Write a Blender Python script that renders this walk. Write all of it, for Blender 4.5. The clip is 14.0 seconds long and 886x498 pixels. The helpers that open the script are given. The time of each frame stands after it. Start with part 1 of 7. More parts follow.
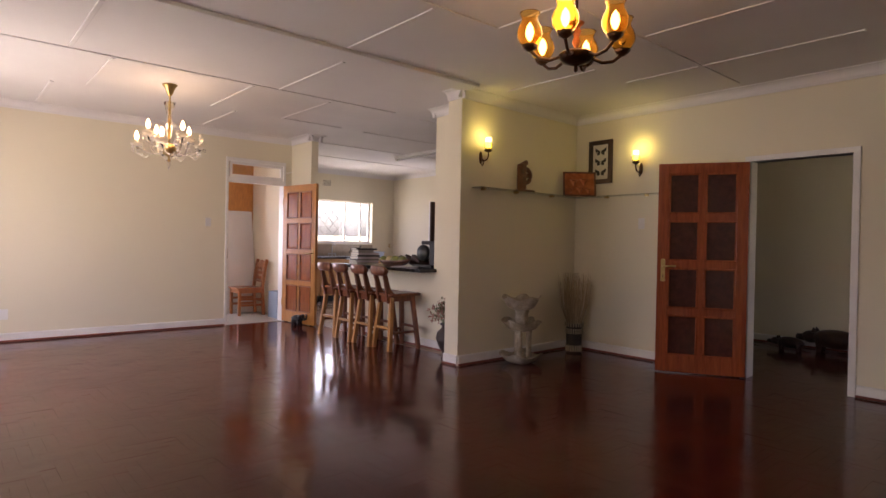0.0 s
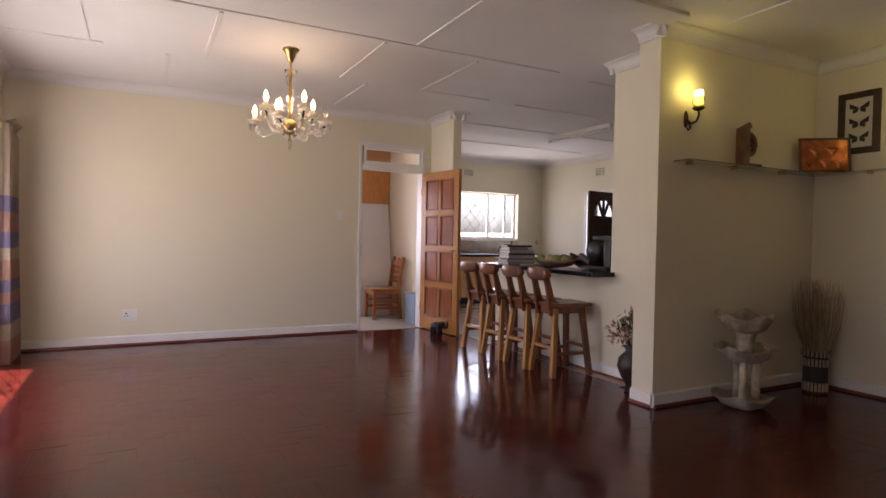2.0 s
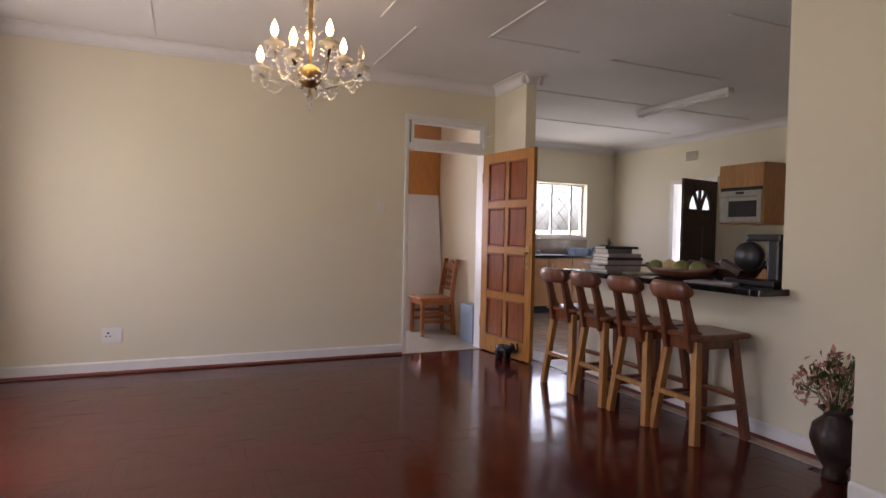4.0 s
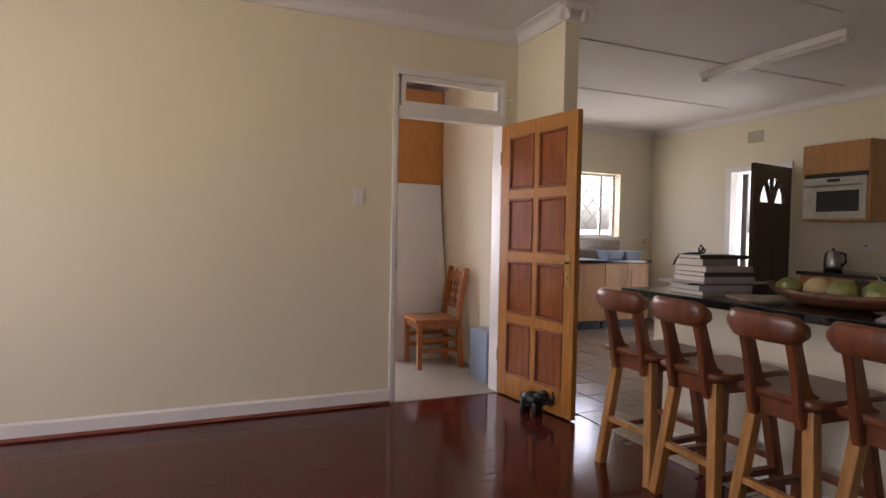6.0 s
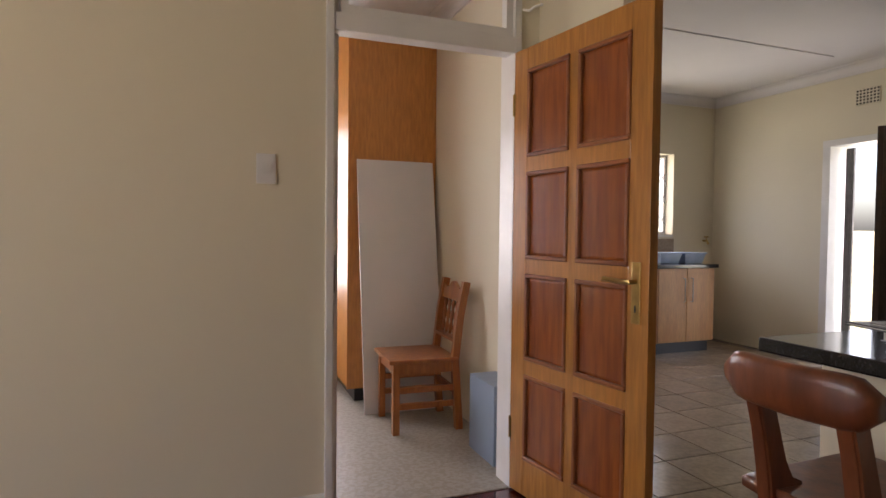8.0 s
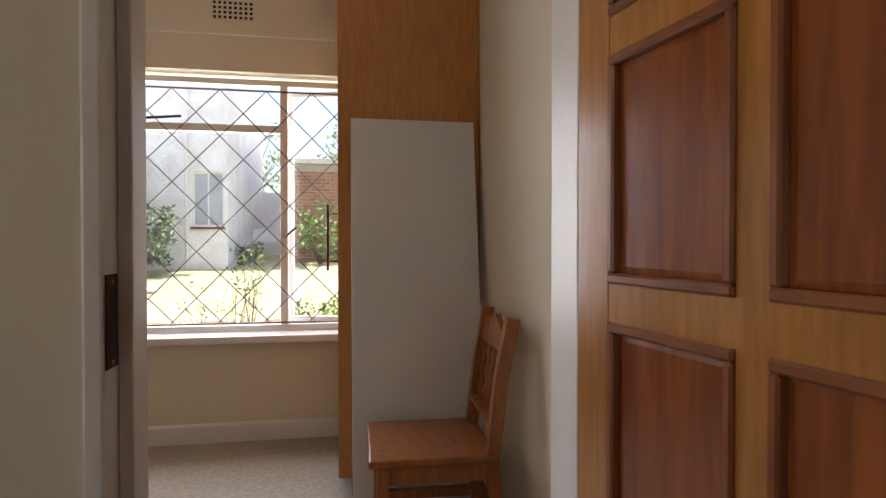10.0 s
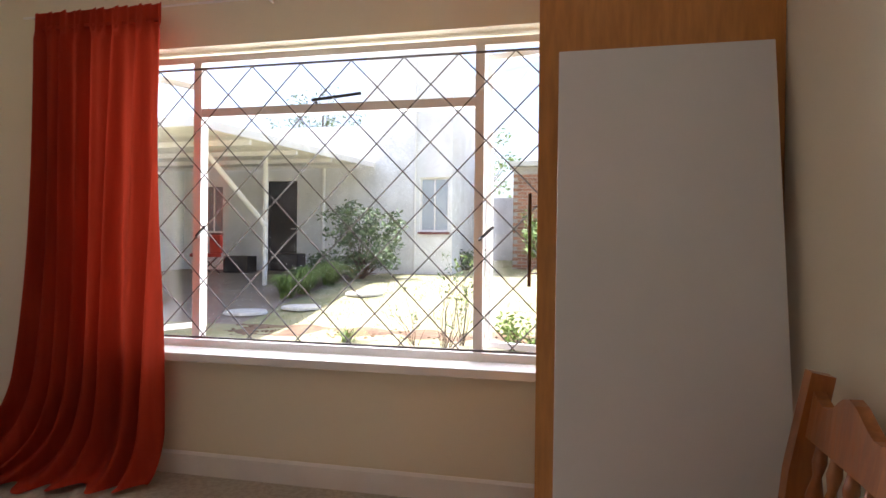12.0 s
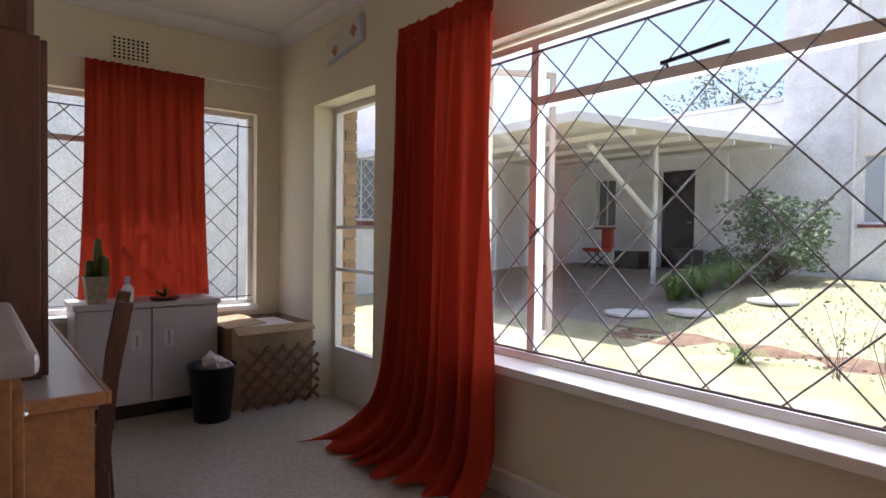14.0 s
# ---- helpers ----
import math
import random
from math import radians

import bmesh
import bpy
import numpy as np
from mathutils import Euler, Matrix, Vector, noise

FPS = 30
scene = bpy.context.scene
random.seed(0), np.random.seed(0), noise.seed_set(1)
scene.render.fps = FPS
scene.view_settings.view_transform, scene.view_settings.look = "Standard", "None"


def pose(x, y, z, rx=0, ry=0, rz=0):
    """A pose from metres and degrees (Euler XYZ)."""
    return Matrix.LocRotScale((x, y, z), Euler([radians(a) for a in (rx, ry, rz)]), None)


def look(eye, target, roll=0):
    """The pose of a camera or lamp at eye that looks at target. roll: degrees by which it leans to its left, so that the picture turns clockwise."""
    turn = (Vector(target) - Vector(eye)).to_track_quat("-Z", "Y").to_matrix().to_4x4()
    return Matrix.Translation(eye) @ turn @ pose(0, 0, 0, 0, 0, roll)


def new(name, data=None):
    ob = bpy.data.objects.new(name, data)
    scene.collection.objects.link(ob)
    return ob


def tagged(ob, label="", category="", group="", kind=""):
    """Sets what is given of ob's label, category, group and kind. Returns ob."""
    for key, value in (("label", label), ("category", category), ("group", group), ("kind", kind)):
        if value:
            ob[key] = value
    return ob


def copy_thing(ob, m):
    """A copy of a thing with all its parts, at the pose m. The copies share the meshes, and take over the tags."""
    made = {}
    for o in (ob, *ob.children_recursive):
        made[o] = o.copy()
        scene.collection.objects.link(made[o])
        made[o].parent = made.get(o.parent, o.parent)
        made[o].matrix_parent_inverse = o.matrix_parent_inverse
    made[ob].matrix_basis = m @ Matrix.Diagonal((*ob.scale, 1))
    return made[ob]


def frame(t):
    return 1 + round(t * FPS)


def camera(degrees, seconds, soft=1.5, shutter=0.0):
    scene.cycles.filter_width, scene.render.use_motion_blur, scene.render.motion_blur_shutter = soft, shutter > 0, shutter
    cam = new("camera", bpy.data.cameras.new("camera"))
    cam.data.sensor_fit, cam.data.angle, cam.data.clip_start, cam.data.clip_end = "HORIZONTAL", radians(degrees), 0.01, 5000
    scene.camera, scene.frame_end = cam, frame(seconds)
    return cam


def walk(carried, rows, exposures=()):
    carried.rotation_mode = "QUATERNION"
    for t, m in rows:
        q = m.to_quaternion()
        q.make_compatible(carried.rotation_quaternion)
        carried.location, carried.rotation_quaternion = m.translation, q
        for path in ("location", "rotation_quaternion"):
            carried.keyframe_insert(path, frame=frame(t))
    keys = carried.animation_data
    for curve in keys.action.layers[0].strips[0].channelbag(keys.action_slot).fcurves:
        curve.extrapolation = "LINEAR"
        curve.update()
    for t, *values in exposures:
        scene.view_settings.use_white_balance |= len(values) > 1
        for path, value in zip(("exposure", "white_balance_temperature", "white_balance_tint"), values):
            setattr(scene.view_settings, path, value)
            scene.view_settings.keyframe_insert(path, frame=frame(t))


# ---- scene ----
cam = camera(74.7, 14.0)
PATH = [
    (0, (0.023, -0.607, 1.218), (1.332, 0.906, 1.2), 1.1),
    (0.5, (0.21, -0.308, 1.217), (1.474, 1.242, 1.195), 1.0),
    (1, (0.358, -0.023, 1.213), (1.546, 1.586, 1.183), 1.1),
    (1.5, (0.514, 0.317, 1.21), (1.574, 2.013, 1.176), 1.2),
    (2, (0.641, 0.663, 1.2), (1.565, 2.437, 1.162), 1.1),
    (2.5, (0.755, 1.091, 1.215), (1.605, 2.9, 1.173), 1.2),
    (3, (0.857, 1.444, 1.198), (1.682, 3.265, 1.153), 1.2),
    (5.5, (1.598, 3.353, 1.233), (2.389, 5.189, 1.174), 1.2),
    (6, (1.784, 3.709, 1.227), (2.572, 5.546, 1.17), 1.1),
    (6.5, (1.995, 4.087, 1.239), (2.769, 5.931, 1.183), 1.0),
    (7, (2.197, 4.469, 1.234), (2.957, 6.318, 1.178), 1.0),
    (7.5, (2.408, 4.84, 1.227), (3.155, 6.694, 1.167), 1.0),
    (9.8, (3.468, 6.448, 1.163), (3.864, 8.408, 1.134), -0.3),
    (10, (3.488, 6.58, 1.167), (3.838, 8.549, 1.139), 0.0),
    (10.5, (3.52, 6.83, 1.162), (3.707, 8.822, 1.152), 0.0),
    (11, (3.561, 7.062, 1.166), (3.562, 9.062, 1.161), 0.5),
    (11.3, (3.587, 7.219, 1.181), (3.465, 9.215, 1.164), 0.3),
    (11.5, (3.59, 7.304, 1.155), (3.407, 9.296, 1.156), 0.9),
    (12, (3.57, 7.516, 1.158), (3.146, 9.471, 1.149), 0.6),
    (12.5, (3.563, 7.741, 1.182), (2.848, 9.609, 1.159), 0.7),
    (13, (3.535, 7.885, 1.177), (2.563, 9.633, 1.163), 1.2),
    (13.5, (3.534, 8.022, 1.235), (2.236, 9.542, 1.183), 0.6),
    (13.6, (3.554, 8.046, 1.221), (2.206, 9.523, 1.174), 0.8),
    (14, (3.517, 8.149, 1.219), (1.969, 9.415, 1.166), 0.8),
]
walk(cam, [(t, look(eye, target, roll)) for t, eye, target, roll in PATH], [(0.0, 2.6, 6450, 31), (3.0, 2.2, 6100, 25), (7.5, 2.12, 6550, 21), (10.0, 1.5, 6400, 15), (11.0, 1.85, 6300, 15), (12.5, 1.6, 6080, 16), (13.4, 1.43, 6020, 17), (14.0, 1.1, 5800, 18)]
)

# ---- world, sun, large lights ----
world = bpy.data.worlds.new("sky")
scene.world = world
world.use_nodes = True
_nt = world.node_tree
_sky = _nt.nodes.new("ShaderNodeTexSky")
_sky.sky_type = "NISHITA"
_sky.sun_disc = False
_sky.sun_elevation = radians(71)
_sky.sun_rotation = radians(-80)
_sky.air_density, _sky.dust_density = 1.0, 4.0
_nt.links.new(_sky.outputs[0], _nt.nodes["Background"].inputs[0])
_nt.nodes["Background"].inputs[1].default_value = 0.15

sun = new("sun", bpy.data.lights.new("sun", "SUN"))
sun.data.energy, sun.data.angle, sun.data.color = 5.0, radians(0.5), (1.0, 0.95, 0.87)
sun.matrix_world = look((-4.5, 6.0, 14.0), (0.0, 5.2, 0.0))


def window_light(x, y, z, tx, ty, tz, w, h, watts, color=(0.97, 0.98, 1.0)):
    """The sky's light in a window's opening."""
    ob = new("window_light", bpy.data.lights.new("window_light", "AREA"))
    ob.data.shape, ob.data.size, ob.data.size_y = "RECTANGLE", w, h
    ob.data.energy, ob.data.color = watts, color
    ob.matrix_world = look((x, y, z), (tx, ty, tz))
    return ob


window_light(-0.63, 5.6, 1.30, 5.0, 5.6, 1.75, 2.4, 1.6, 7.6)      # dining room window
window_light(-3.25, 0.6, 1.35, 5.0, 0.6, 0.9, 2.6, 1.5, 3.2)      # unseen lounge window, added for general light
window_light(6.65, 10.75, 1.66, 6.4, 4.0, 0.8, 1.4, 0.85, 5)    # kitchen window
window_light(8.30, 8.66, 1.05, 3.0, 8.6, 0.9, 0.75, 1.9, 3.5)     # kitchen door
window_light(2.45, 10.48, 1.38, 2.6, 5.0, 0.6, 2.1, 1.4, 18)     # study window
window_light(-1.28, 9.05, 1.38, 5.0, 9.05, 0.9, 1.4, 1.4, 0.25)     # study side window
window_light(0.03, 10.50, 1.25, 0.03, 5.0, 0.6, 0.7, 1.6, 0.3)     # study garden door
window_light(7.1, -3.42, 1.5, 7.1, 2.0, 1.0, 1.3, 1.1, 0.7, (1.0, 0.9, 0.74))        # fill lamp added at an unseen opening to brighten the passage


# ---- materials ----
def material(name, color, rough=0.6, metal=0.0, second=None, scale=6.0, stretch=(1, 1, 1), bump=0.0, bump_scale=80.0,
             grain=None, coat=0.0, island=0.0, rand=0.0, rough_var=0.0, detail=4.0, spec=None, low=0.35, high=0.68):
    """A surface with mottling between two colours at two scales, fine relief and optional variation by piece."""
    m = bpy.data.materials.new(name)
    m.use_nodes = True
    t = m.node_tree
    b = t.nodes["Principled BSDF"]
    b.inputs["Roughness"].default_value, b.inputs["Metallic"].default_value = rough, metal
    if spec is not None:
        b.inputs["Specular IOR Level"].default_value = spec
    if coat:
        b.inputs["Coat Weight"].default_value, b.inputs["Coat Roughness"].default_value = coat, 0.12
    co = t.nodes.new("ShaderNodeTexCoord")
    mp = t.nodes.new("ShaderNodeMapping")
    mp.inputs["Scale"].default_value = stretch
    t.links.new(co.outputs["Object"], mp.inputs[0])
    second = second or tuple(c * 0.8 for c in color)
    n1 = t.nodes.new("ShaderNodeTexNoise")
    n1.inputs["Scale"].default_value, n1.inputs["Detail"].default_value = scale, detail
    t.links.new(mp.outputs[0], n1.inputs[0])
    r1 = t.nodes.new("ShaderNodeMapRange")
    r1.inputs[1].default_value, r1.inputs[2].default_value = low, high
    t.links.new(n1.outputs[0], r1.inputs[0])
    mix = t.nodes.new("ShaderNodeMix")
    mix.data_type = "RGBA"
    mix.inputs[6].default_value, mix.inputs[7].default_value = (*color, 1), (*second, 1)
    t.links.new(r1.outputs[0], mix.inputs[0])
    out = mix.outputs[2]
    if island or rand:
        if island:
            g = t.nodes.new("ShaderNodeNewGeometry")
            src = g.outputs["Random Per Island"]
        else:
            g = t.nodes.new("ShaderNodeObjectInfo")
            src = g.outputs["Random"]
        r2 = t.nodes.new("ShaderNodeMapRange")
        k = island or rand
        r2.inputs[3].default_value, r2.inputs[4].default_value = 1 - k, 1 + k
        t.links.new(src, r2.inputs[0])
        hv = t.nodes.new("ShaderNodeHueSaturation")
        t.links.new(r2.outputs[0], hv.inputs["Value"])
        t.links.new(out, hv.inputs["Color"])
        out = hv.outputs[0]
    if grain:
        n3 = t.nodes.new("ShaderNodeTexNoise")
        n3.inputs["Scale"].default_value, n3.inputs["Detail"].default_value = grain, 6
        t.links.new(mp.outputs[0], n3.inputs[0])
        r3 = t.nodes.new("ShaderNodeMapRange")
        r3.inputs[1].default_value, r3.inputs[2].default_value = 0.35, 0.65
        r3.inputs[3].default_value, r3.inputs[4].default_value = 0.86, 1.1
        t.links.new(n3.outputs[0], r3.inputs[0])
        h3 = t.nodes.new("ShaderNodeHueSaturation")
        t.links.new(r3.outputs[0], h3.inputs["Value"])
        t.links.new(out, h3.inputs["Color"])
        out = h3.outputs[0]
    t.links.new(out, b.inputs["Base Color"])
    if rough_var:
        n5 = t.nodes.new("ShaderNodeTexNoise")
        n5.inputs["Scale"].default_value, n5.inputs["Detail"].default_value = scale * 0.8, 5
        t.links.new(co.outputs["Object"], n5.inputs[0])
        r5 = t.nodes.new("ShaderNodeMapRange")
        r5.inputs[1].default_value, r5.inputs[2].default_value = 0.3, 0.7
        r5.inputs[3].default_value, r5.inputs[4].default_value = max(0.02, rough - rough_var), rough + rough_var
        t.links.new(n5.outputs[0], r5.inputs[0])
        t.links.new(r5.outputs[0], b.inputs["Roughness"])
    if bump:
        n4 = t.nodes.new("ShaderNodeTexNoise")
        n4.inputs["Scale"].default_value, n4.inputs["Detail"].default_value = bump_scale, 5
        t.links.new(mp.outputs[0], n4.inputs[0])
        bp = t.nodes.new("ShaderNodeBump")
        bp.inputs["Strength"].default_value, bp.inputs["Distance"].default_value = bump, 0.01
        t.links.new(n4.outputs[0], bp.inputs["Height"])
        t.links.new(bp.outputs[0], b.inputs["Normal"])
    return m


def glass(name, color=(1, 1, 1), rough=0.0, weight=1.0, ior=1.45):
    m = bpy.data.materials.new(name)
    m.use_nodes = True
    b = m.node_tree.nodes["Principled BSDF"]
    b.inputs["Base Color"].default_value = (*color, 1)
    b.inputs["Transmission Weight"].default_value = weight
    b.inputs["Roughness"].default_value, b.inputs["IOR"].default_value = rough, ior
    return m


def pane_glass(name):
    """Thin window glass: clear with a faint reflection."""
    m = bpy.data.materials.new(name)
    m.use_nodes = True
    t = m.node_tree
    t.nodes.remove(t.nodes["Principled BSDF"])
    tr = t.nodes.new("ShaderNodeBsdfTransparent")
    gl = t.nodes.new("ShaderNodeBsdfGlossy")
    gl.inputs["Roughness"].default_value = 0.01
    mx = t.nodes.new("ShaderNodeMixShader")
    mx.inputs[0].default_value = 0.05
    t.links.new(tr.outputs[0], mx.inputs[1])
    t.links.new(gl.outputs[0], mx.inputs[2])
    t.links.new(mx.outputs[0], t.nodes["Material Output"].inputs[0])
    return m


def glow(name, color, strength):
    m = bpy.data.materials.new(name)
    m.use_nodes = True
    b = m.node_tree.nodes["Principled BSDF"]
    b.inputs["Base Color"].default_value = (*color, 1)
    b.inputs["Emission Color"].default_value = (*color, 1)
    b.inputs["Emission Strength"].default_value = strength
    return m


def cloth(name, color, second, scale, stretch, thin=0.35, bump=0.25):
    """Woven cloth that lets some light through."""
    m = material(name, color, 0.95, second=second, scale=scale, stretch=stretch, bump=bump, bump_scale=400, grain=300, spec=0.1)
    t = m.node_tree
    b = t.nodes["Principled BSDF"]
    tl = t.nodes.new("ShaderNodeBsdfTranslucent")
    src = b.inputs["Base Color"].links[0].from_socket
    t.links.new(src, tl.inputs[0])
    mx = t.nodes.new("ShaderNodeMixShader")
    mx.inputs[0].default_value = thin
    t.links.new(b.outputs[0], mx.inputs[1])
    t.links.new(tl.outputs[0], mx.inputs[2])
    t.links.new(mx.outputs[0], t.nodes["Material Output"].inputs[0])
    return m


M_WALL = material("cream_plaster", (0.74, 0.675, 0.525), 0.6, second=(0.72, 0.655, 0.505), scale=0.9, bump=0.10, bump_scale=9, spec=0.35, low=0.25, high=0.75)
M_CEIL = material("ceiling_paint", (0.74, 0.71, 0.70), 0.8, second=(0.70, 0.67, 0.66), scale=1.2, bump=0.05, bump_scale=60, spec=0.2)
M_WHITE = material("white_gloss_paint", (0.78, 0.76, 0.74), 0.35, second=(0.72, 0.70, 0.67), scale=5, bump=0.06, bump_scale=30)
M_OUTWALL = material("white_painted_masonry", (0.84, 0.84, 0.84), 0.85, second=(0.70, 0.70, 0.69), scale=2.5, bump=0.15, bump_scale=25, grain=30)
M_FLOORBED = material("parquet_bed", (0.080, 0.013, 0.009), 0.5, scale=8)
M_PARQUET = material("polished_red_parquet", (0.095, 0.0138, 0.0090), 0.15, second=(0.055, 0.0090, 0.0066), scale=2.2, grain=30,
                     bump=0.14, bump_scale=7, island=0.2, rough_var=0.07, spec=0.44)
M_BLOCK = material("polished_red_parquet_block", (0.095, 0.0138, 0.0090), 0.15, second=(0.055, 0.0090, 0.0066), scale=2.2, grain=30,
                   bump=0.14, bump_scale=7, rand=0.2, rough_var=0.07, spec=0.44)
M_QUAD = material("red_stained_quadrant", (0.20, 0.05, 0.03), 0.35, scale=10, stretch=(1, 1, 1))
M_DOOR = material("varnished_door_frame", (0.47, 0.205, 0.042), 0.28, second=(0.38, 0.15, 0.028), scale=5, stretch=(6, 6, 0.6), grain=12, coat=0.4, bump=0.04, bump_scale=20)
M_PANEL = material("varnished_door_panel", (0.31, 0.088, 0.019), 0.25, second=(0.22, 0.055, 0.013), scale=5, stretch=(6, 6, 0.6), grain=12, coat=0.4, bump=0.04, bump_scale=20)
M_MOULD = material("varnished_door_moulding", (0.30, 0.10, 0.03), 0.3, second=(0.20, 0.06, 0.02), scale=8, coat=0.4)
M_DOOR2 = material("red_varnished_frame", (0.33, 0.075, 0.022), 0.26, second=(0.25, 0.05, 0.016), scale=5, stretch=(6, 6, 0.6), grain=12, coat=0.4)
M_PANE2 = material("dark_obscure_glass", (0.085, 0.024, 0.018), 0.12, second=(0.05, 0.016, 0.012), scale=20, bump=0.2, bump_scale=70, coat=0.5)
# dark seat and back wood; also paints the shade on the bar-side legs
M_STOOL = material("stool_dark_wood_and_leg_shade", (0.20, 0.058, 0.020), 0.36, second=(0.115, 0.032, 0.012), scale=4, stretch=(4, 4, 0.8), grain=14, coat=0.3, bump=0.05, bump_scale=20)
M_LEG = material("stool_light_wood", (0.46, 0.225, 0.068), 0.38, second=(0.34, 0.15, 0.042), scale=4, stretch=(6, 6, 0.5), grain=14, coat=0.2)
M_CHAIR = material("chair_pine", (0.40, 0.14, 0.034), 0.33, second=(0.29, 0.088, 0.022), scale=5, stretch=(5, 5, 0.8), grain=14, coat=0.3)
M_GRANITE = material("black_granite", (0.012, 0.012, 0.013), 0.10, second=(0.05, 0.048, 0.045), scale=160, detail=2, low=0.55, high=0.7)
M_TILE = material("kitchen_tile", (0.40, 0.32, 0.24), 0.18, second=(0.33, 0.26, 0.20), scale=5, rand=0.10, grain=40, bump=0.03, rough_var=0.06)
M_GROUT = material("tile_grout", (0.10, 0.085, 0.07), 0.9, scale=30)
M_CARPET = material("patterned_vinyl", (0.40, 0.37, 0.315), 0.36, second=(0.33, 0.295, 0.235), scale=42, detail=2, bump=0.25, bump_scale=90, low=0.42, high=0.58)
M_KWOOD = material("kitchen_beech", (0.52, 0.27, 0.10), 0.4, second=(0.46, 0.22, 0.08), scale=3, stretch=(5, 5, 0.6), grain=16)
M_ORANGE = material("orange_melamine", (0.52, 0.22, 0.05), 0.4, second=(0.47, 0.19, 0.042), scale=3, stretch=(4, 4, 0.6), grain=14)
M_BOARD = material("grey_white_board", (0.70, 0.66, 0.66), 0.5, second=(0.62, 0.62, 0.62), scale=2)
M_BRASS = material("brass", (0.55, 0.38, 0.14), 0.28, metal=1.0, second=(0.42, 0.28, 0.10), scale=20)
M_BRONZE = material("dark_bronze", (0.10, 0.05, 0.025), 0.35, metal=0.9, second=(0.06, 0.03, 0.016), scale=30)
M_STEEL = material("brushed_steel", (0.48, 0.48, 0.48), 0.28, metal=1.0, scale=10)
M_IRON = material("grille_iron", (0.16, 0.14, 0.13), 0.5, scale=20, metal=0.3)
M_BLACK = material("black_plastic", (0.012, 0.012, 0.013), 0.35, scale=20)
M_DARKW = material("dark_carved_wood", (0.055, 0.022, 0.012), 0.35, second=(0.025, 0.010, 0.007), scale=18, bump=0.3, bump_scale=60, coat=0.2)
M_CARVE = material("brown_carved_wood", (0.16, 0.06, 0.025), 0.45, second=(0.07, 0.025, 0.012), scale=14, bump=0.4, bump_scale=50)
M_COPPER = material("beaten_copper", (0.55, 0.20, 0.085), 0.28, metal=1.0, second=(0.32, 0.10, 0.045), scale=14, bump=0.5, bump_scale=30)
M_SCULPT = material("pale_driftwood", (0.50, 0.42, 0.31), 0.7, second=(0.30, 0.24, 0.16), scale=9, bump=0.5, bump_scale=25, grain=30)
M_STRAW = material("dry_grass", (0.42, 0.33, 0.20), 0.8, second=(0.26, 0.19, 0.11), scale=12, stretch=(8, 8, 0.6), rand=0.0, island=0.35)
M_WEAVE_D = material("dark_basket_weave", (0.035, 0.022, 0.018), 0.7, scale=60, bump=0.6, bump_scale=160)
M_WEAVE_L = material("pale_basket_weave", (0.45, 0.38, 0.27), 0.7, second=(0.25, 0.20, 0.13), scale=60, bump=0.6, bump_scale=160)
M_URN = material("dark_glazed_urn", (0.05, 0.028, 0.02), 0.4, second=(0.025, 0.014, 0.012), scale=10, bump=0.4, bump_scale=40)
M_LEAF = material("dried_leaf", (0.10, 0.12, 0.035), 0.7, second=(0.06, 0.08, 0.02), scale=20, island=0.3)
M_PETAL = material("dried_petal", (0.50, 0.25, 0.20), 0.8, second=(0.30, 0.15, 0.10), scale=20, island=0.3)
M_CURT = cloth("red_curtain", (0.42, 0.045, 0.02), (0.33, 0.032, 0.014), 3, (6, 6, 0.5), 0.21)
M_CHECK = cloth("checked_curtain", (0.50, 0.42, 0.31), (0.42, 0.34, 0.25), 6, (1, 1, 1), 0.3)
M_CHECKB = cloth("checked_curtain_blue", (0.24, 0.21, 0.33), (0.19, 0.17, 0.27), 6, (1, 1, 1), 0.3)
M_CHECKP = cloth("checked_curtain_pink", (0.45, 0.28, 0.22), (0.38, 0.23, 0.18), 6, (1, 1, 1), 0.3)
M_BLUE = material("blue_grey_paint", (0.26, 0.33, 0.42), 0.6, second=(0.23, 0.29, 0.38), scale=4)
M_PAPER = material("page_edges", (0.70, 0.66, 0.58), 0.9, second=(0.58, 0.54, 0.46), scale=3, stretch=(1, 1, 200), detail=2)
M_BOOKA = material("book_cover_grey", (0.30, 0.27, 0.25), 0.5, scale=10)
M_BOOKB = material("book_cover_dark", (0.03, 0.026, 0.026), 0.4, scale=10)
M_BOOKC = material("book_cover_mauve", (0.42, 0.36, 0.40), 0.5, scale=10)
M_GREEN = material("green_fruit_skin", (0.12, 0.15, 0.03), 0.4, second=(0.24, 0.21, 0.06), scale=8, bump=0.2)
M_TAN = material("tan_fruit_skin", (0.50, 0.38, 0.19), 0.5, second=(0.36, 0.25, 0.11), scale=8, bump=0.2)
M_TUB = material("pale_blue_plastic", (0.42, 0.52, 0.68), 0.4, scale=8)
M_CARD = material("cardboard", (0.40, 0.29, 0.17), 0.85, second=(0.34, 0.24, 0.14), scale=5, grain=30)
M_CABW = material("off_white_cabinet", (0.52, 0.50, 0.49), 0.5, second=(0.46, 0.44, 0.43), scale=3)
M_DESK = material("desk_wood", (0.36, 0.17, 0.06), 0.4, second=(0.28, 0.12, 0.045), scale=4, stretch=(0.6, 5, 5), grain=14)
M_DESKTOP = material("desk_laminate", (0.38, 0.34, 0.33), 0.3, second=(0.33, 0.29, 0.28), scale=3)
M_HUTCH = material("dark_brown_hutch", (0.10, 0.040, 0.022), 0.45, second=(0.07, 0.028, 0.016), scale=4, stretch=(5, 5, 0.6), grain=14)
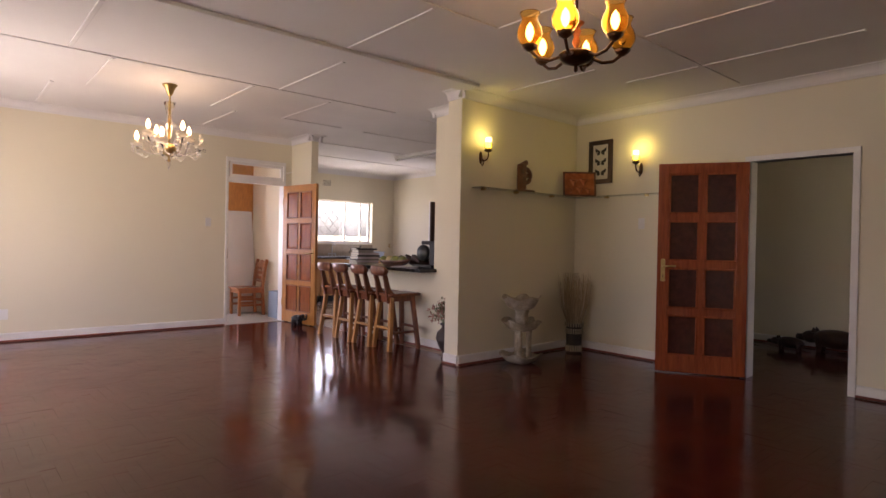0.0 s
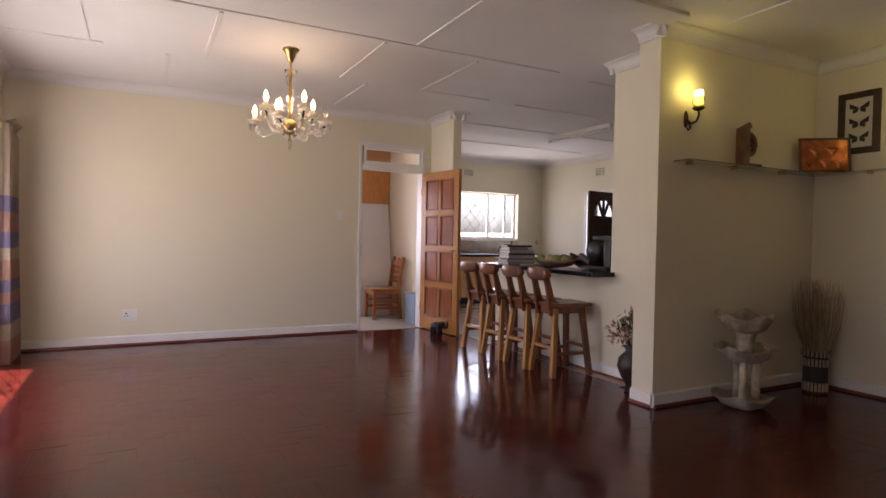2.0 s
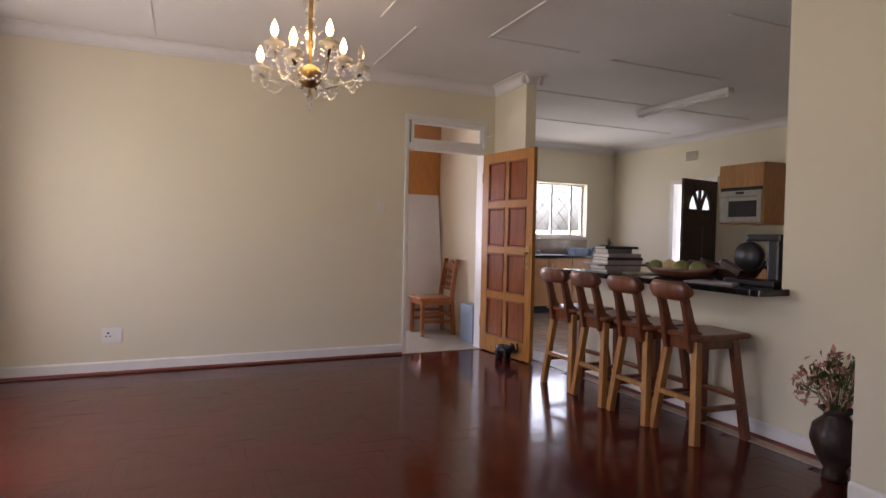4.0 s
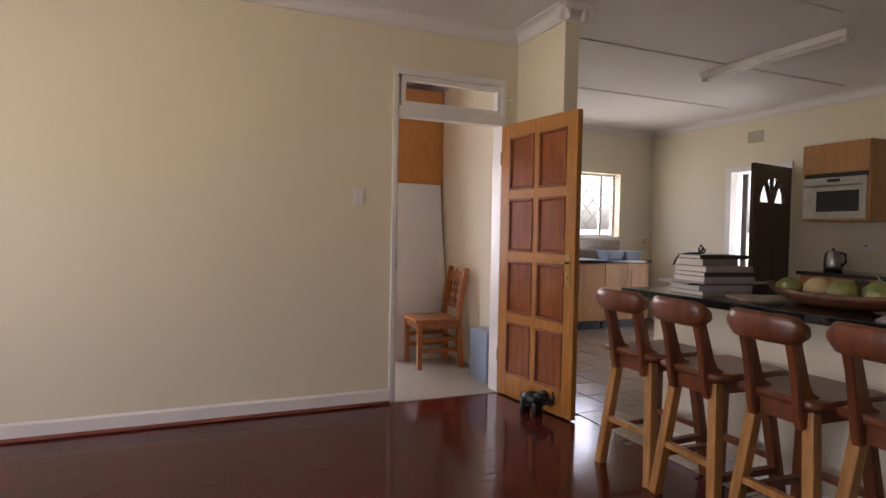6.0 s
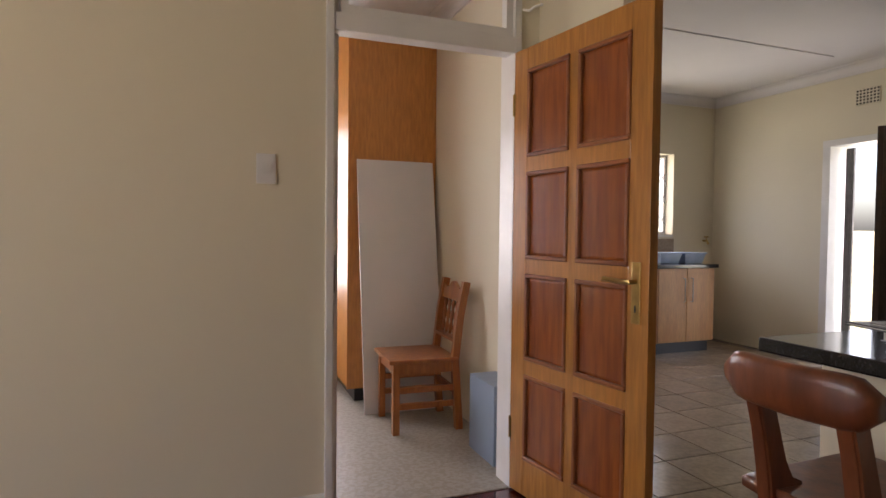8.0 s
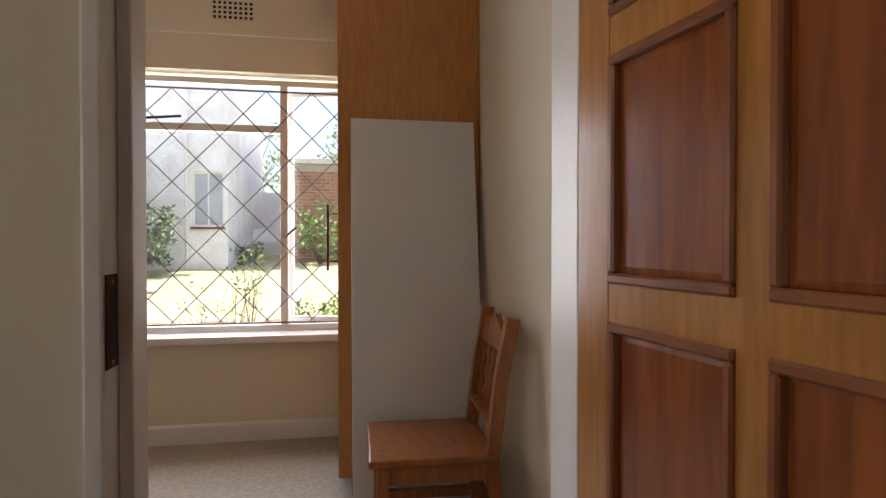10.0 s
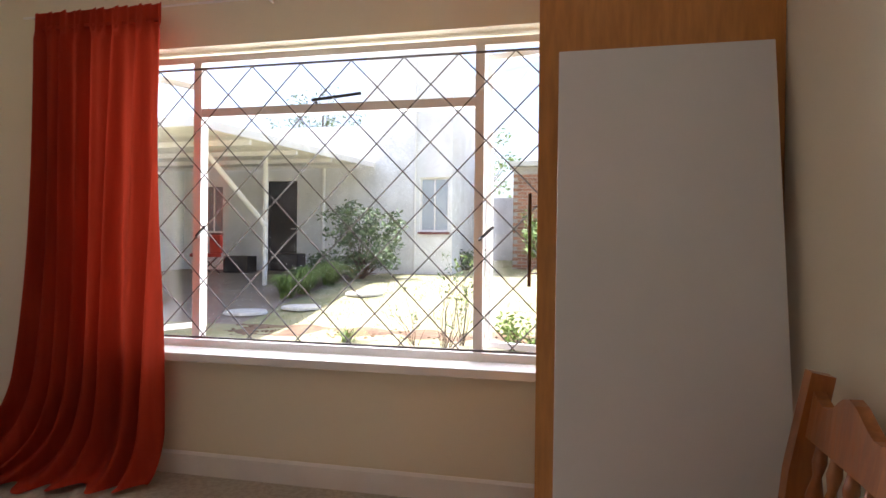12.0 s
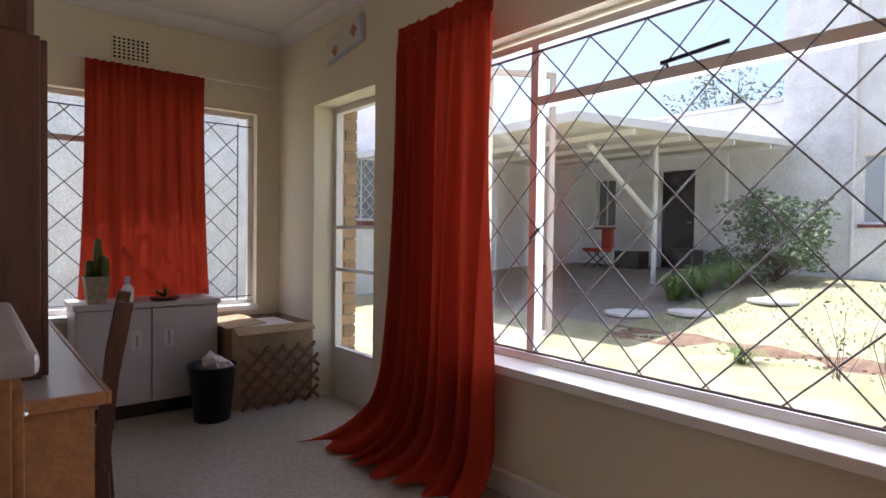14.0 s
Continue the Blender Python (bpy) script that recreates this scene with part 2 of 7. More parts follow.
M_LATT = material("lattice_wood", (0.25, 0.12, 0.06), 0.6, second=(0.16, 0.075, 0.04), scale=10)
M_BULB = glow("lit_bulb", (1.0, 0.66, 0.26), 2.8)
M_BULBY = glow("lit_yellow_shade", (1.0, 0.82, 0.22), 1.3)
M_CRYST = glass("crystal", (1.0, 0.97, 0.92), 0.02, 1.0, 1.5)
M_MILK = glass("milky_glass", (0.88, 0.80, 0.66), 0.35, 0.45, 1.4)
M_AMBER = glass("amber_glass", (1.0, 0.72, 0.22), 0.08, 0.95, 1.2)
M_GLAZE = material("grey_window_glass", (0.20, 0.23, 0.26), 0.06, second=(0.12, 0.14, 0.16), scale=2, coat=0.6)
# lighter copy of the grey glass: the sky's reflection is in the colour
M_TUBGL = material("sky_reflection_glass", (0.42, 0.47, 0.52), 0.05, second=(0.36, 0.40, 0.45), scale=2, coat=0.8)
M_YGLASS = glass("yellow_glass", (0.95, 0.85, 0.25), 0.15, 0.9, 1.4)
M_PANE = pane_glass("window_glass")
M_SHELFGL = glass("shelf_glass", (0.78, 0.88, 0.80), 0.02, 0.95, 1.45)
M_VOID = material("vent_dark", (0.02, 0.015, 0.012), 0.9, scale=20)
M_GRASS = material("lawn_soil", (0.38, 0.35, 0.22), 0.95, second=(0.25, 0.26, 0.13), scale=2.0, bump=0.8, bump_scale=60, grain=40)
M_BLADE = material("grass_blades", (0.21, 0.26, 0.09), 0.8, second=(0.34, 0.34, 0.19), scale=1.2, island=0.35)
M_PATIO = material("patio_concrete", (0.30, 0.25, 0.21), 0.85, second=(0.23, 0.19, 0.16), scale=2, grain=25, bump=0.2)
M_SOIL = material("dry_bed_soil", (0.21, 0.135, 0.085), 0.95, second=(0.12, 0.076, 0.05), scale=7, bump=1.0, bump_scale=30, grain=40)
M_FOL = material("shrub_leaves", (0.07, 0.12, 0.045), 0.6, second=(0.12, 0.17, 0.08), scale=3, island=0.4)
M_FOLB = material("bright_leaves", (0.12, 0.20, 0.04), 0.6, second=(0.18, 0.26, 0.07), scale=3, island=0.4)
M_BARK = material("bark", (0.12, 0.085, 0.06), 0.9, second=(0.07, 0.05, 0.035), scale=14, bump=0.6)
M_BRICK = material("red_brick", (0.36, 0.17, 0.10), 0.85, second=(0.27, 0.12, 0.075), scale=6, rand=0.25, grain=40, bump=0.3)
M_FACEBRICK = material("yellow_face_brick", (0.46, 0.31, 0.17), 0.85, second=(0.36, 0.22, 0.12), scale=8, rand=0.3, grain=40, bump=0.3)
M_MORTAR = material("mortar", (0.42, 0.38, 0.33), 0.95, scale=20)
M_STONE = material("pale_stone", (0.74, 0.72, 0.68), 0.85, second=(0.60, 0.58, 0.54), scale=12, bump=0.4)
M_SHEET = material("roof_sheet", (0.62, 0.60, 0.56), 0.7, second=(0.50, 0.48, 0.45), scale=3)
M_REDCL = material("red_cushion", (0.50, 0.05, 0.03), 0.8, scale=10)
M_MAROON = material("maroon_sill", (0.16, 0.035, 0.03), 0.6, scale=10)


# ---- building helpers ----
def part(name, bm, mat, parent=None, label="", smooth=False):
    """Links a bmesh as one mesh object, in its parent's own space."""
    me = bpy.data.meshes.new(name)
    bmesh.ops.recalc_face_normals(bm, faces=bm.faces)
    bm.to_mesh(me)
    bm.free()
    me.materials.append(mat)
    if smooth:
        for p in me.polygons:
            p.use_smooth = True
    ob = new(name, me)
    if parent is not None:
        ob.parent = parent
    if label:
        ob["label"] = label
    return ob


def thing(name, label, category, m=None, group="", kind=""):
    """The Empty at a thing's base."""
    ob = new(name)
    ob.empty_display_size = 0.1
    if m is not None:
        ob.matrix_basis = m
    return tagged(ob, label, category, group, kind)


def add_box(bm, x0, x1, y0, y1, z0, z1, m=None):
    vs = [bm.verts.new(v) for v in ((x0, y0, z0), (x1, y0, z0), (x1, y1, z0), (x0, y1, z0), (x0, y0, z1), (x1, y0, z1), (x1, y1, z1), (x0, y1, z1))]
    for f in ((0, 3, 2, 1), (4, 5, 6, 7), (0, 1, 5, 4), (1, 2, 6, 5), (2, 3, 7, 6), (3, 0, 4, 7)):
        bm.faces.new([vs[i] for i in f])
    if m is not None:
        bmesh.ops.transform(bm, matrix=m, verts=vs)
    return vs


def boxes(*bs, bevel=0.0, seg=2, m=None):
    bm = bmesh.new()
    for b in bs:
        add_box(bm, *b)
    if bevel:
        bmesh.ops.bevel(bm, geom=bm.edges[:], offset=bevel, segments=seg, profile=0.6, affect="EDGES")
    if m is not None:
        bmesh.ops.transform(bm, matrix=m, verts=bm.verts)
    return bm


def lathe(profile, n=20, m=None, bm=None, lobes=0, depth=0.0):
    """Turned shape from (radius, height) pairs."""
    bm = bm or bmesh.new()
    rings, fresh = [], []
    for r, z in profile:
        ring = []
        for i in range(n):
            a = 2 * math.pi * i / n
            k = r * (1 + (depth * math.cos(lobes * a) if lobes else 0))
            ring.append(bm.verts.new((k * math.cos(a), k * math.sin(a), z)))
        rings.append(ring)
        fresh += ring
    for a, b in zip(rings, rings[1:]):
        for i in range(n):
            j = (i + 1) % n
            bm.faces.new((a[i], a[j], b[j], b[i]))
    for ring, flip in ((rings[0], True), (rings[-1], False)):
        if abs(profile[0 if flip else -1][0]) > 1e-5:
            bm.faces.new(ring[::-1] if flip else ring)
    if m is not None:
        bmesh.ops.transform(bm, matrix=m, verts=fresh)
    return bm


def tube(points, r, n=8, bm=None, r2=None):
    """A round bar swept along points, tapering from r to r2."""
    bm = bm or bmesh.new()
    pts = [Vector(p) for p in points]
    r2 = r if r2 is None else r2
    prev, side = None, Vector((0.31, 0.17, 0.93))
    for i, p in enumerate(pts):
        d = (pts[min(i + 1, len(pts) - 1)] - pts[max(i - 1, 0)]).normalized()
        if abs(d.dot(side)) > 0.97:
            side = Vector((1, 0.2, 0.1))
        u = d.cross(side).normalized()
        v = d.cross(u)
        k = r + (r2 - r) * i / max(1, len(pts) - 1)
        ring = [bm.verts.new(p + u * (k * math.cos(2 * math.pi * j / n)) + v * (k * math.sin(2 * math.pi * j / n))) for j in range(n)]
        if prev:
            for j in range(n):
                bm.faces.new((prev[j], prev[(j + 1) % n], ring[(j + 1) % n], ring[j]))
        else:
            bm.faces.new(ring[::-1])
        prev = ring
    bm.faces.new(prev)
    return bm


def beam(p, q, w, d, bm=None, bevel=0.0):
    """A squared bar from p to q: w across, d deep."""
    bm = bm or bmesh.new()
    p, q = Vector(p), Vector(q)
    z = (q - p).normalized()
    x = Vector((0, 1, 0)).cross(z)
    x = x.normalized() if x.length > 0.05 else Vector((1, 0, 0))
    y = z.cross(x)
    vs = [bm.verts.new(o + x * (sx * w / 2) + y * (sy * d / 2)) for o in (p, q) for sx, sy in ((-1, -1), (1, -1), (1, 1), (-1, 1))]
    fs = [bm.faces.new([vs[i] for i in f]) for f in ((3, 2, 1, 0), (4, 5, 6, 7), (0, 1, 5, 4), (1, 2, 6, 5), (2, 3, 7, 6), (3, 0, 4, 7))]
    if bevel:
        bmesh.ops.bevel(bm, geom=list({e for f in fs for e in f.edges}), offset=bevel, segments=2, profile=0.6, affect="EDGES")
    return bm


def ball(c, r, bm=None, sub=2, squash=(1, 1, 1)):
    bm = bm or bmesh.new()
    bmesh.ops.create_icosphere(bm, subdivisions=sub, radius=1.0, matrix=Matrix.Translation(c) @ Matrix.Diagonal((r * squash[0], r * squash[1], r * squash[2], 1)))
    return bm


def arc(c, r, a0, a1, n, plane="xz"):
    out = []
    for i in range(n + 1):
        a = radians(a0 + (a1 - a0) * i / n)
        u, v = r * math.cos(a), r * math.sin(a)
        out.append((c[0] + u, c[1], c[2] + v) if plane == "xz" else (c[0] + u, c[1] + v, c[2]))
    return out


def structure(name, bm, mat, label="", category="", smooth=False):
    return tagged(part(name, bm, mat, None, "", smooth), label, category, "", "structure")


CEIL = 2.76


def wall_x(name, y0, y1, x0, x1, holes=(), top=CEIL, label="", mat=None):
    """A wall that runs along x, with openings (x0, x1, z0, z1) through it."""
    bm = bmesh.new()
    xs = sorted({x0, x1, *[h[0] for h in holes], *[h[1] for h in holes]})
    for a, b in zip(xs, xs[1:]):
        cut = sorted((h[2], h[3]) for h in holes if h[0] <= a + 1e-6 and h[1] >= b - 1e-6)
        z = 0.0
        for lo, hi in cut:
            if lo > z:
                add_box(bm, a, b, y0, y1, z, lo)
            z = hi
        add_box(bm, a, b, y0, y1, z, top)
    bmesh.ops.remove_doubles(bm, verts=bm.verts, dist=1e-5)
    inner = [f for f in bm.faces if sum(1 for g in bm.faces if g is not f and set(g.verts) == set(f.verts))]
    bmesh.ops.delete(bm, geom=inner, context="FACES")
    return structure(name, bm, mat or M_WALL, label or "cream painted plaster wall", "wall")


def wall_y(name, x0, x1, y0, y1, holes=(), top=CEIL, label="", mat=None):
    ob = wall_x(name, -x1, -x0, y0, y1, holes, top, label, mat)
    ob.data.transform(Matrix.Rotation(radians(90), 4, "Z"))
    return ob


def cove(p, q, inward, size=0.09, z=None):
    """A plaster cove between wall and ceiling from p to q."""
    z = CEIL if z is None else z
    p, q, n = Vector((*p, 0)), Vector((*q, 0)), Vector((*inward, 0))
    prof = [(0.0, -size), (0.012, -size)] + [(size - (size - 0.012) * math.cos(radians(a)), -size + (size - 0.008) * math.sin(radians(a))) for a in (18, 36, 54, 72, 90)] + [(size + 0.006, 0.0), (0.0, 0.0)]
    bm = bmesh.new()
    rings = [[bm.verts.new(e + n * u + Vector((0, 0, z + v - 0.0015))) for u, v in prof] for e in (p, q)]
    k = len(prof)
    for i in range(k):
        bm.faces.new((rings[0][i], rings[0][(i + 1) % k], rings[1][(i + 1) % k], rings[1][i]))
    bm.faces.new(rings[0][::-1])
    bm.faces.new(rings[1])
    return structure("cornice", bm, M_CEIL, "white plaster cove cornice along the wall top", "cornice")


def skirting(p, q, inward, h=0.105, quad=True):
    p, q, n = Vector((*p, 0)), Vector((*q, 0)), Vector((*inward, 0))
    for name, prof, mat, lab in (("baseboard", [(0.002, 0.004), (0.018, 0.004), (0.018, h - 0.012), (0.008, h), (0.002, h)], M_WHITE, "white painted skirting board"),
                                 ("quadrant", [(0.018, 0.004), (0.036, 0.004), (0.034, 0.012), (0.027, 0.020), (0.018, 0.023)], M_QUAD, "red-stained quarter-round strip under the skirting")):
        if name == "quadrant" and not quad:
            continue
        bm = bmesh.new()
        rings = [[bm.verts.new(e + n * u + Vector((0, 0, v))) for u, v in prof] for e in (p, q)]
        k = len(prof)
        for i in range(k):
            bm.faces.new((rings[0][i], rings[0][(i + 1) % k], rings[1][(i + 1) % k], rings[1][i]))
        bm.faces.new(rings[0][::-1])
        bm.faces.new(rings[1])
        structure(name, bm, mat, lab, "skirting")


# ---- the rooms ----
LX0, LX1 = -3.0, 5.82        # lounge
LY0, LY1 = -3.2, 3.66
DW = 7.64                    # face of the wall with the study door
SN = 10.10                   # study window wall
SW = -0.965                  # study side wall
SE = 4.13                    # wall between study and kitchen
KE, KN = 8.02, 10.43         # kitchen east and north walls

structure("floor", boxes((-3.1, 5.9, -3.3, 3.5, -0.10, -0.006), (-0.78, 4.4, 3.5, 7.70, -0.10, -0.006), (5.9, 8.4, -3.3, 3.5, -0.10, -0.006)), M_FLOORBED, "dark bed under the polished red parquet", "floor")
structure("floor_study", boxes((-1.2, 4.2, 7.70, 10.6, -0.10, 0.004)), M_CARPET, "speckled beige patterned vinyl floor", "floor")
kitchen_floor = structure("floor_kitchen", boxes((4.19, 8.4, 3.70, 10.6, -0.09, -0.002)), M_GROUT, "beige square floor tiles with dark joints", "floor")
structure("ceiling", boxes((-3.2, 9.1, -3.4, 3.50, CEIL, CEIL + 0.12), (-0.78, 9.1, 3.50, 7.66, CEIL, CEIL + 0.12), (-1.15, 9.1, 7.66, 10.7, CEIL, CEIL + 0.12)), M_CEIL, "white boarded ceiling with raised cover strips", "ceiling")
structure("threshold", boxes((3.103, 3.935, DW - 0.012, DW + 0.115, -0.02, 0.0065), bevel=0.002), M_CARPET, "worn pale strip of vinyl across the doorway", "threshold")

wall_x("wall_north", DW, DW + 0.11, -1.17, SE + 0.12, [(3.097, 3.94, 0.0, 2.37)])
wall_y("wall_dining_west", -0.80, -0.55, 3.52, DW, [(4.35, 6.85, 0.35, 2.10)])
wall_x("wall_return_west", 3.42, 3.52, -3.1, -0.55)
# opening for the unseen lounge window, added to let light in
wall_y("wall_lounge_west", -3.25, -3.0, -3.3, 3.42, [(-0.8, 2.0, 0.5, 2.10)])
# unseen opening at x 6.4-7.8, added only for the passage fill lamp
wall_x("wall_south", -3.45, -3.2, -3.1, 9.0, [(6.4, 7.8, 0.9, 2.1)])
wall_x("wall_alcove", LY1, LY1 + 0.20, 3.93, LX1 + 0.12)
wall_y("wall_bar_end", 4.33, 4.45, LY1 + 0.20, 4.525)
wall_y("wall_bar", 4.33, 4.45, 4.525, 6.40, top=0.885, label="cream painted half wall under the breakfast bar")
wall_y("wall_stub", 4.07, 4.18, 7.02, DW, label="cream plaster wall stub beside the kitchen opening")
wall_y("wall_east", LX1, LX1 + 0.12, -3.2, LY1, [(0.83, 1.66, 0.0, 2.05)])
wall_y("wall_passage", 8.30, 8.42, -3.2, 3.66)
wall_x("wall_passage_end", 3.40, 3.52, LX1 + 0.12, 8.30)
wall_y("wall_kitchen_west", SE, SE + 0.12, DW + 0.11, SN + 0.24)
wall_x("wall_kitchen_south", 3.78, 3.94, LX1 + 0.12, 8.40)
wall_y("wall_kitchen_east", KE, KE + 0.22, 3.94, 10.65, [(8.26, 9.07, 0.0, 2.06)])
wall_x("wall_kitchen_north", KN, KN + 0.22, SE + 0.12, KE, [(5.90, 7.43, 1.21, 2.11)])
wall_x("wall_study_north", SN, SN + 0.24, SW - 0.2, SE, [(-0.365, 0.45, 0.0, 2.135), (1.25, 3.61, 0.61, 2.145)])
wall_y("wall_study_west", SW - 0.2, SW, DW + 0.11, SN, [(8.225, 9.91, 0.625, 2.135)])
structure("roof_slab", boxes((-3.4, 9.2, -3.6, 3.54, CEIL + 0.13, CEIL + 0.3), (-1.1, 9.2, 3.54, 7.66, CEIL + 0.13, CEIL + 0.3), (-1.4, 9.2, 7.66, 10.75, CEIL + 0.13, CEIL + 0.3)), M_OUTWALL, "flat roof slab over the rooms", "roof")
structure("beam", boxes((-0.55, 3.93, 3.42, 3.64, CEIL - 0.028, CEIL + 0.01), bevel=0.006), M_CEIL, "shallow white beam across the ceiling", "beam")


# cover strips on the boarded ceiling
def strip(x0, y0, x1, y1):
    w = 0.016
    if abs(x1 - x0) > abs(y1 - y0):
        b = (x0, x1, y0 - w, y0 + w, CEIL - 0.009, CEIL + 0.004)
    else:
        b = (x0 - w, x0 + w, min(y0, y1), max(y0, y1), CEIL - 0.009, CEIL + 0.004)
    structure("cover_strip", boxes(b, bevel=0.004), M_CEIL, "raised white cover strip between ceiling boards", "trim")


for a in ((-0.55, 5.0, 4.08, 5.0), (-0.55, 6.25, 0.35, 6.25), (3.25, 6.26, 4.10, 6.26), (4.48, 6.30, 5.80, 6.30), (4.48, 7.50, 7.70, 7.50), (4.5, 5.10, 6.3, 5.10),
          (4.6, 8.75, 7.6, 8.75), (-3.0, 2.30, 3.0, 2.30), (3.0, 1.70, 5.6, 1.70),
          (0.84, 6.31, 0.84, 7.47), (1.13, 5.04, 1.13, 6.20), (0.80, 3.72, 0.80, 4.96), (2.62, 3.74, 2.62, 4.97), (2.46, 2.34, 2.46, 3.40), (3.26, 5.10, 3.26, 6.22),
          (2.67, 6.30, 2.67, 7.40), (2.37, 5.04, 2.37, 6.22), (0.25, 5.04, 0.25, 6.22), (3.90, 0.65, 3.90, 1.66), (4.86, 0.55, 4.86, 2.40), (4.32, 2.38, 4.32, 3.40), (1.92, 3.48, 1.92, 3.62), (3.02, 0.40, 3.02, 2.28)):
    strip(*a)

for p, q, n in (((-0.55, DW), (4.10, DW), (0, -1)), ((-0.55, 3.52), (-0.55, DW), (1, 0)), ((4.07, 6.96), (4.07, DW), (-1, 0)), ((4.01, 7.02), (4.24, 7.02), (0, -1)), ((4.18, 6.96), (4.20, DW + .32), (1, 0)),
                ((3.87, LY1), (LX1, LY1), (0, -1)), ((3.93, LY1 - 0.06), (3.93, 3.86), (-1, 0)), ((4.33, 3.86), (4.33, 4.58), (-1, 0)), ((4.30, 4.525), (4.48, 4.525), (0, 1)), ((LX1, LY0), (LX1, LY1), (-1, 0)), ((-3.0, LY0), (-3.0, 3.42), (1, 0)),
                ((SE + 0.12, KN), (KE, KN), (0, -1)), ((KE, 3.94), (KE, KN), (-1, 0)), ((SE + 0.12, DW), (SE + 0.12, KN), (1, 0)),
                ((SW, SN), (SE, SN), (0, -1)), ((SW, DW + 0.11), (SW, SN), (1, 0)), ((SE, DW + 0.11), (SE, SN), (-1, 0)), ((SW, DW + 0.11), (SE, DW + 0.11), (0, 1))):
    cove(p, q, n)
for p, q, n in (((-0.55, DW), (3.066, DW), (0, -1)), ((3.975, DW), (4.07, DW), (0, -1)), ((-0.55, 3.55), (-0.55, DW), (1, 0)), ((4.07, 7.02), (4.07, DW), (-1, 0)), ((4.07, 7.02), (4.18, 7.02), (0, -1)),
                ((3.93, LY1), (LX1, LY1), (0, -1)), ((3.93, LY1), (3.93, 3.86), (-1, 0)), ((4.33, 3.86), (4.33, 6.40), (-1, 0)), ((LX1, 1.71), (LX1, LY1), (-1, 0)), ((LX1, LY0), (LX1, 0.78), (-1, 0)), ((8.30, -3.2), (8.30, 3.4), (-1, 0))):
    skirting(p, q, n)
for p, q, n in (((0.48, SN), (3.50, SN), (0, -1)), ((SW, SN), (-0.40, SN), (0, -1)), ((SW, DW + 0.12), (SW, SN), (1, 0))):
    skirting(p, q, n, 0.115, False)


# ---- doors ----
def door_frame(name, x0, x1, y0, y1, top, fan=None, label="white painted timber door frame"):
    """A frame of jambs and head in a wall that runs along x; fan: height of a light over the door."""
    fr = thing(name, label, "door frame", pose((x0 + x1) / 2, y0, 0), kind="structure")
    c = (x0 + x1) / 2
    w = 0.035
    a, b = x0 - c, x1 - c
    d = y1 - y0
    head = top if fan is None else fan
    jl = part("jamb", boxes((a - 0.055, a - 0.02, -0.016, d + 0.016, 0, head + 0.02), bevel=0.006), M_WHITE, fr)
    part("stop", boxes((a - 0.0195, a + 0.006, 0.045, d + 0.014, 0.006, head - 0.032), bevel=0.004), M_WHITE, jl, "door stop")
    part("jamb", boxes((b - 0.006, b + 0.03, -0.016, d + 0.016, 0, head + 0.02), bevel=0.004), M_WHITE, fr)
    part("head", boxes((a - 0.055, b + 0.03, -0.018, d + 0.018, head - 0.03, head + 0.025), bevel=0.004), M_WHITE, fr)
    if fan is not None:
        part("transom", boxes((a - 0.019, b, -0.014, d * 0.7, top, top + 0.075), bevel=0.005), M_WHITE, fr)
        sash = part("fanlight_sash", boxes((a + 0.006, b - 0.006, 0.005, 0.045, top + 0.075, top + 0.115), (a + 0.006, b - 0.006, 0.005, 0.045, head - 0.065, head - 0.03),
                                           (a + 0.006, a + 0.04, 0.006, 0.044, top + 0.115, head - 0.065), (b - 0.04, b - 0.006, 0.006, 0.044, top + 0.115, head - 0.065)), M_WHITE, fr)
        pane = part("pane", boxes((a + 0.04, b - 0.04, 0.022, 0.026, top + 0.115, head - 0.065)), M_PANE, sash, "clear glass fanlight pane")
        pane.visible_shadow = False
        part("stay", tube([(b + 0.03, -0.02, top + 0.20), (b + 0.05, -0.05, top + 0.19), (b + 0.06, -0.07, top + 0.20), (b + 0.10, -0.08, top + 0.215)], 0.006), M_WHITE, fr, "small fanlight stay")
    return fr


door_frame("door_frame_1", 3.122, 3.94, DW, DW + 0.11, 2.045, 2.37, "white timber door frame with glazed fanlight above")


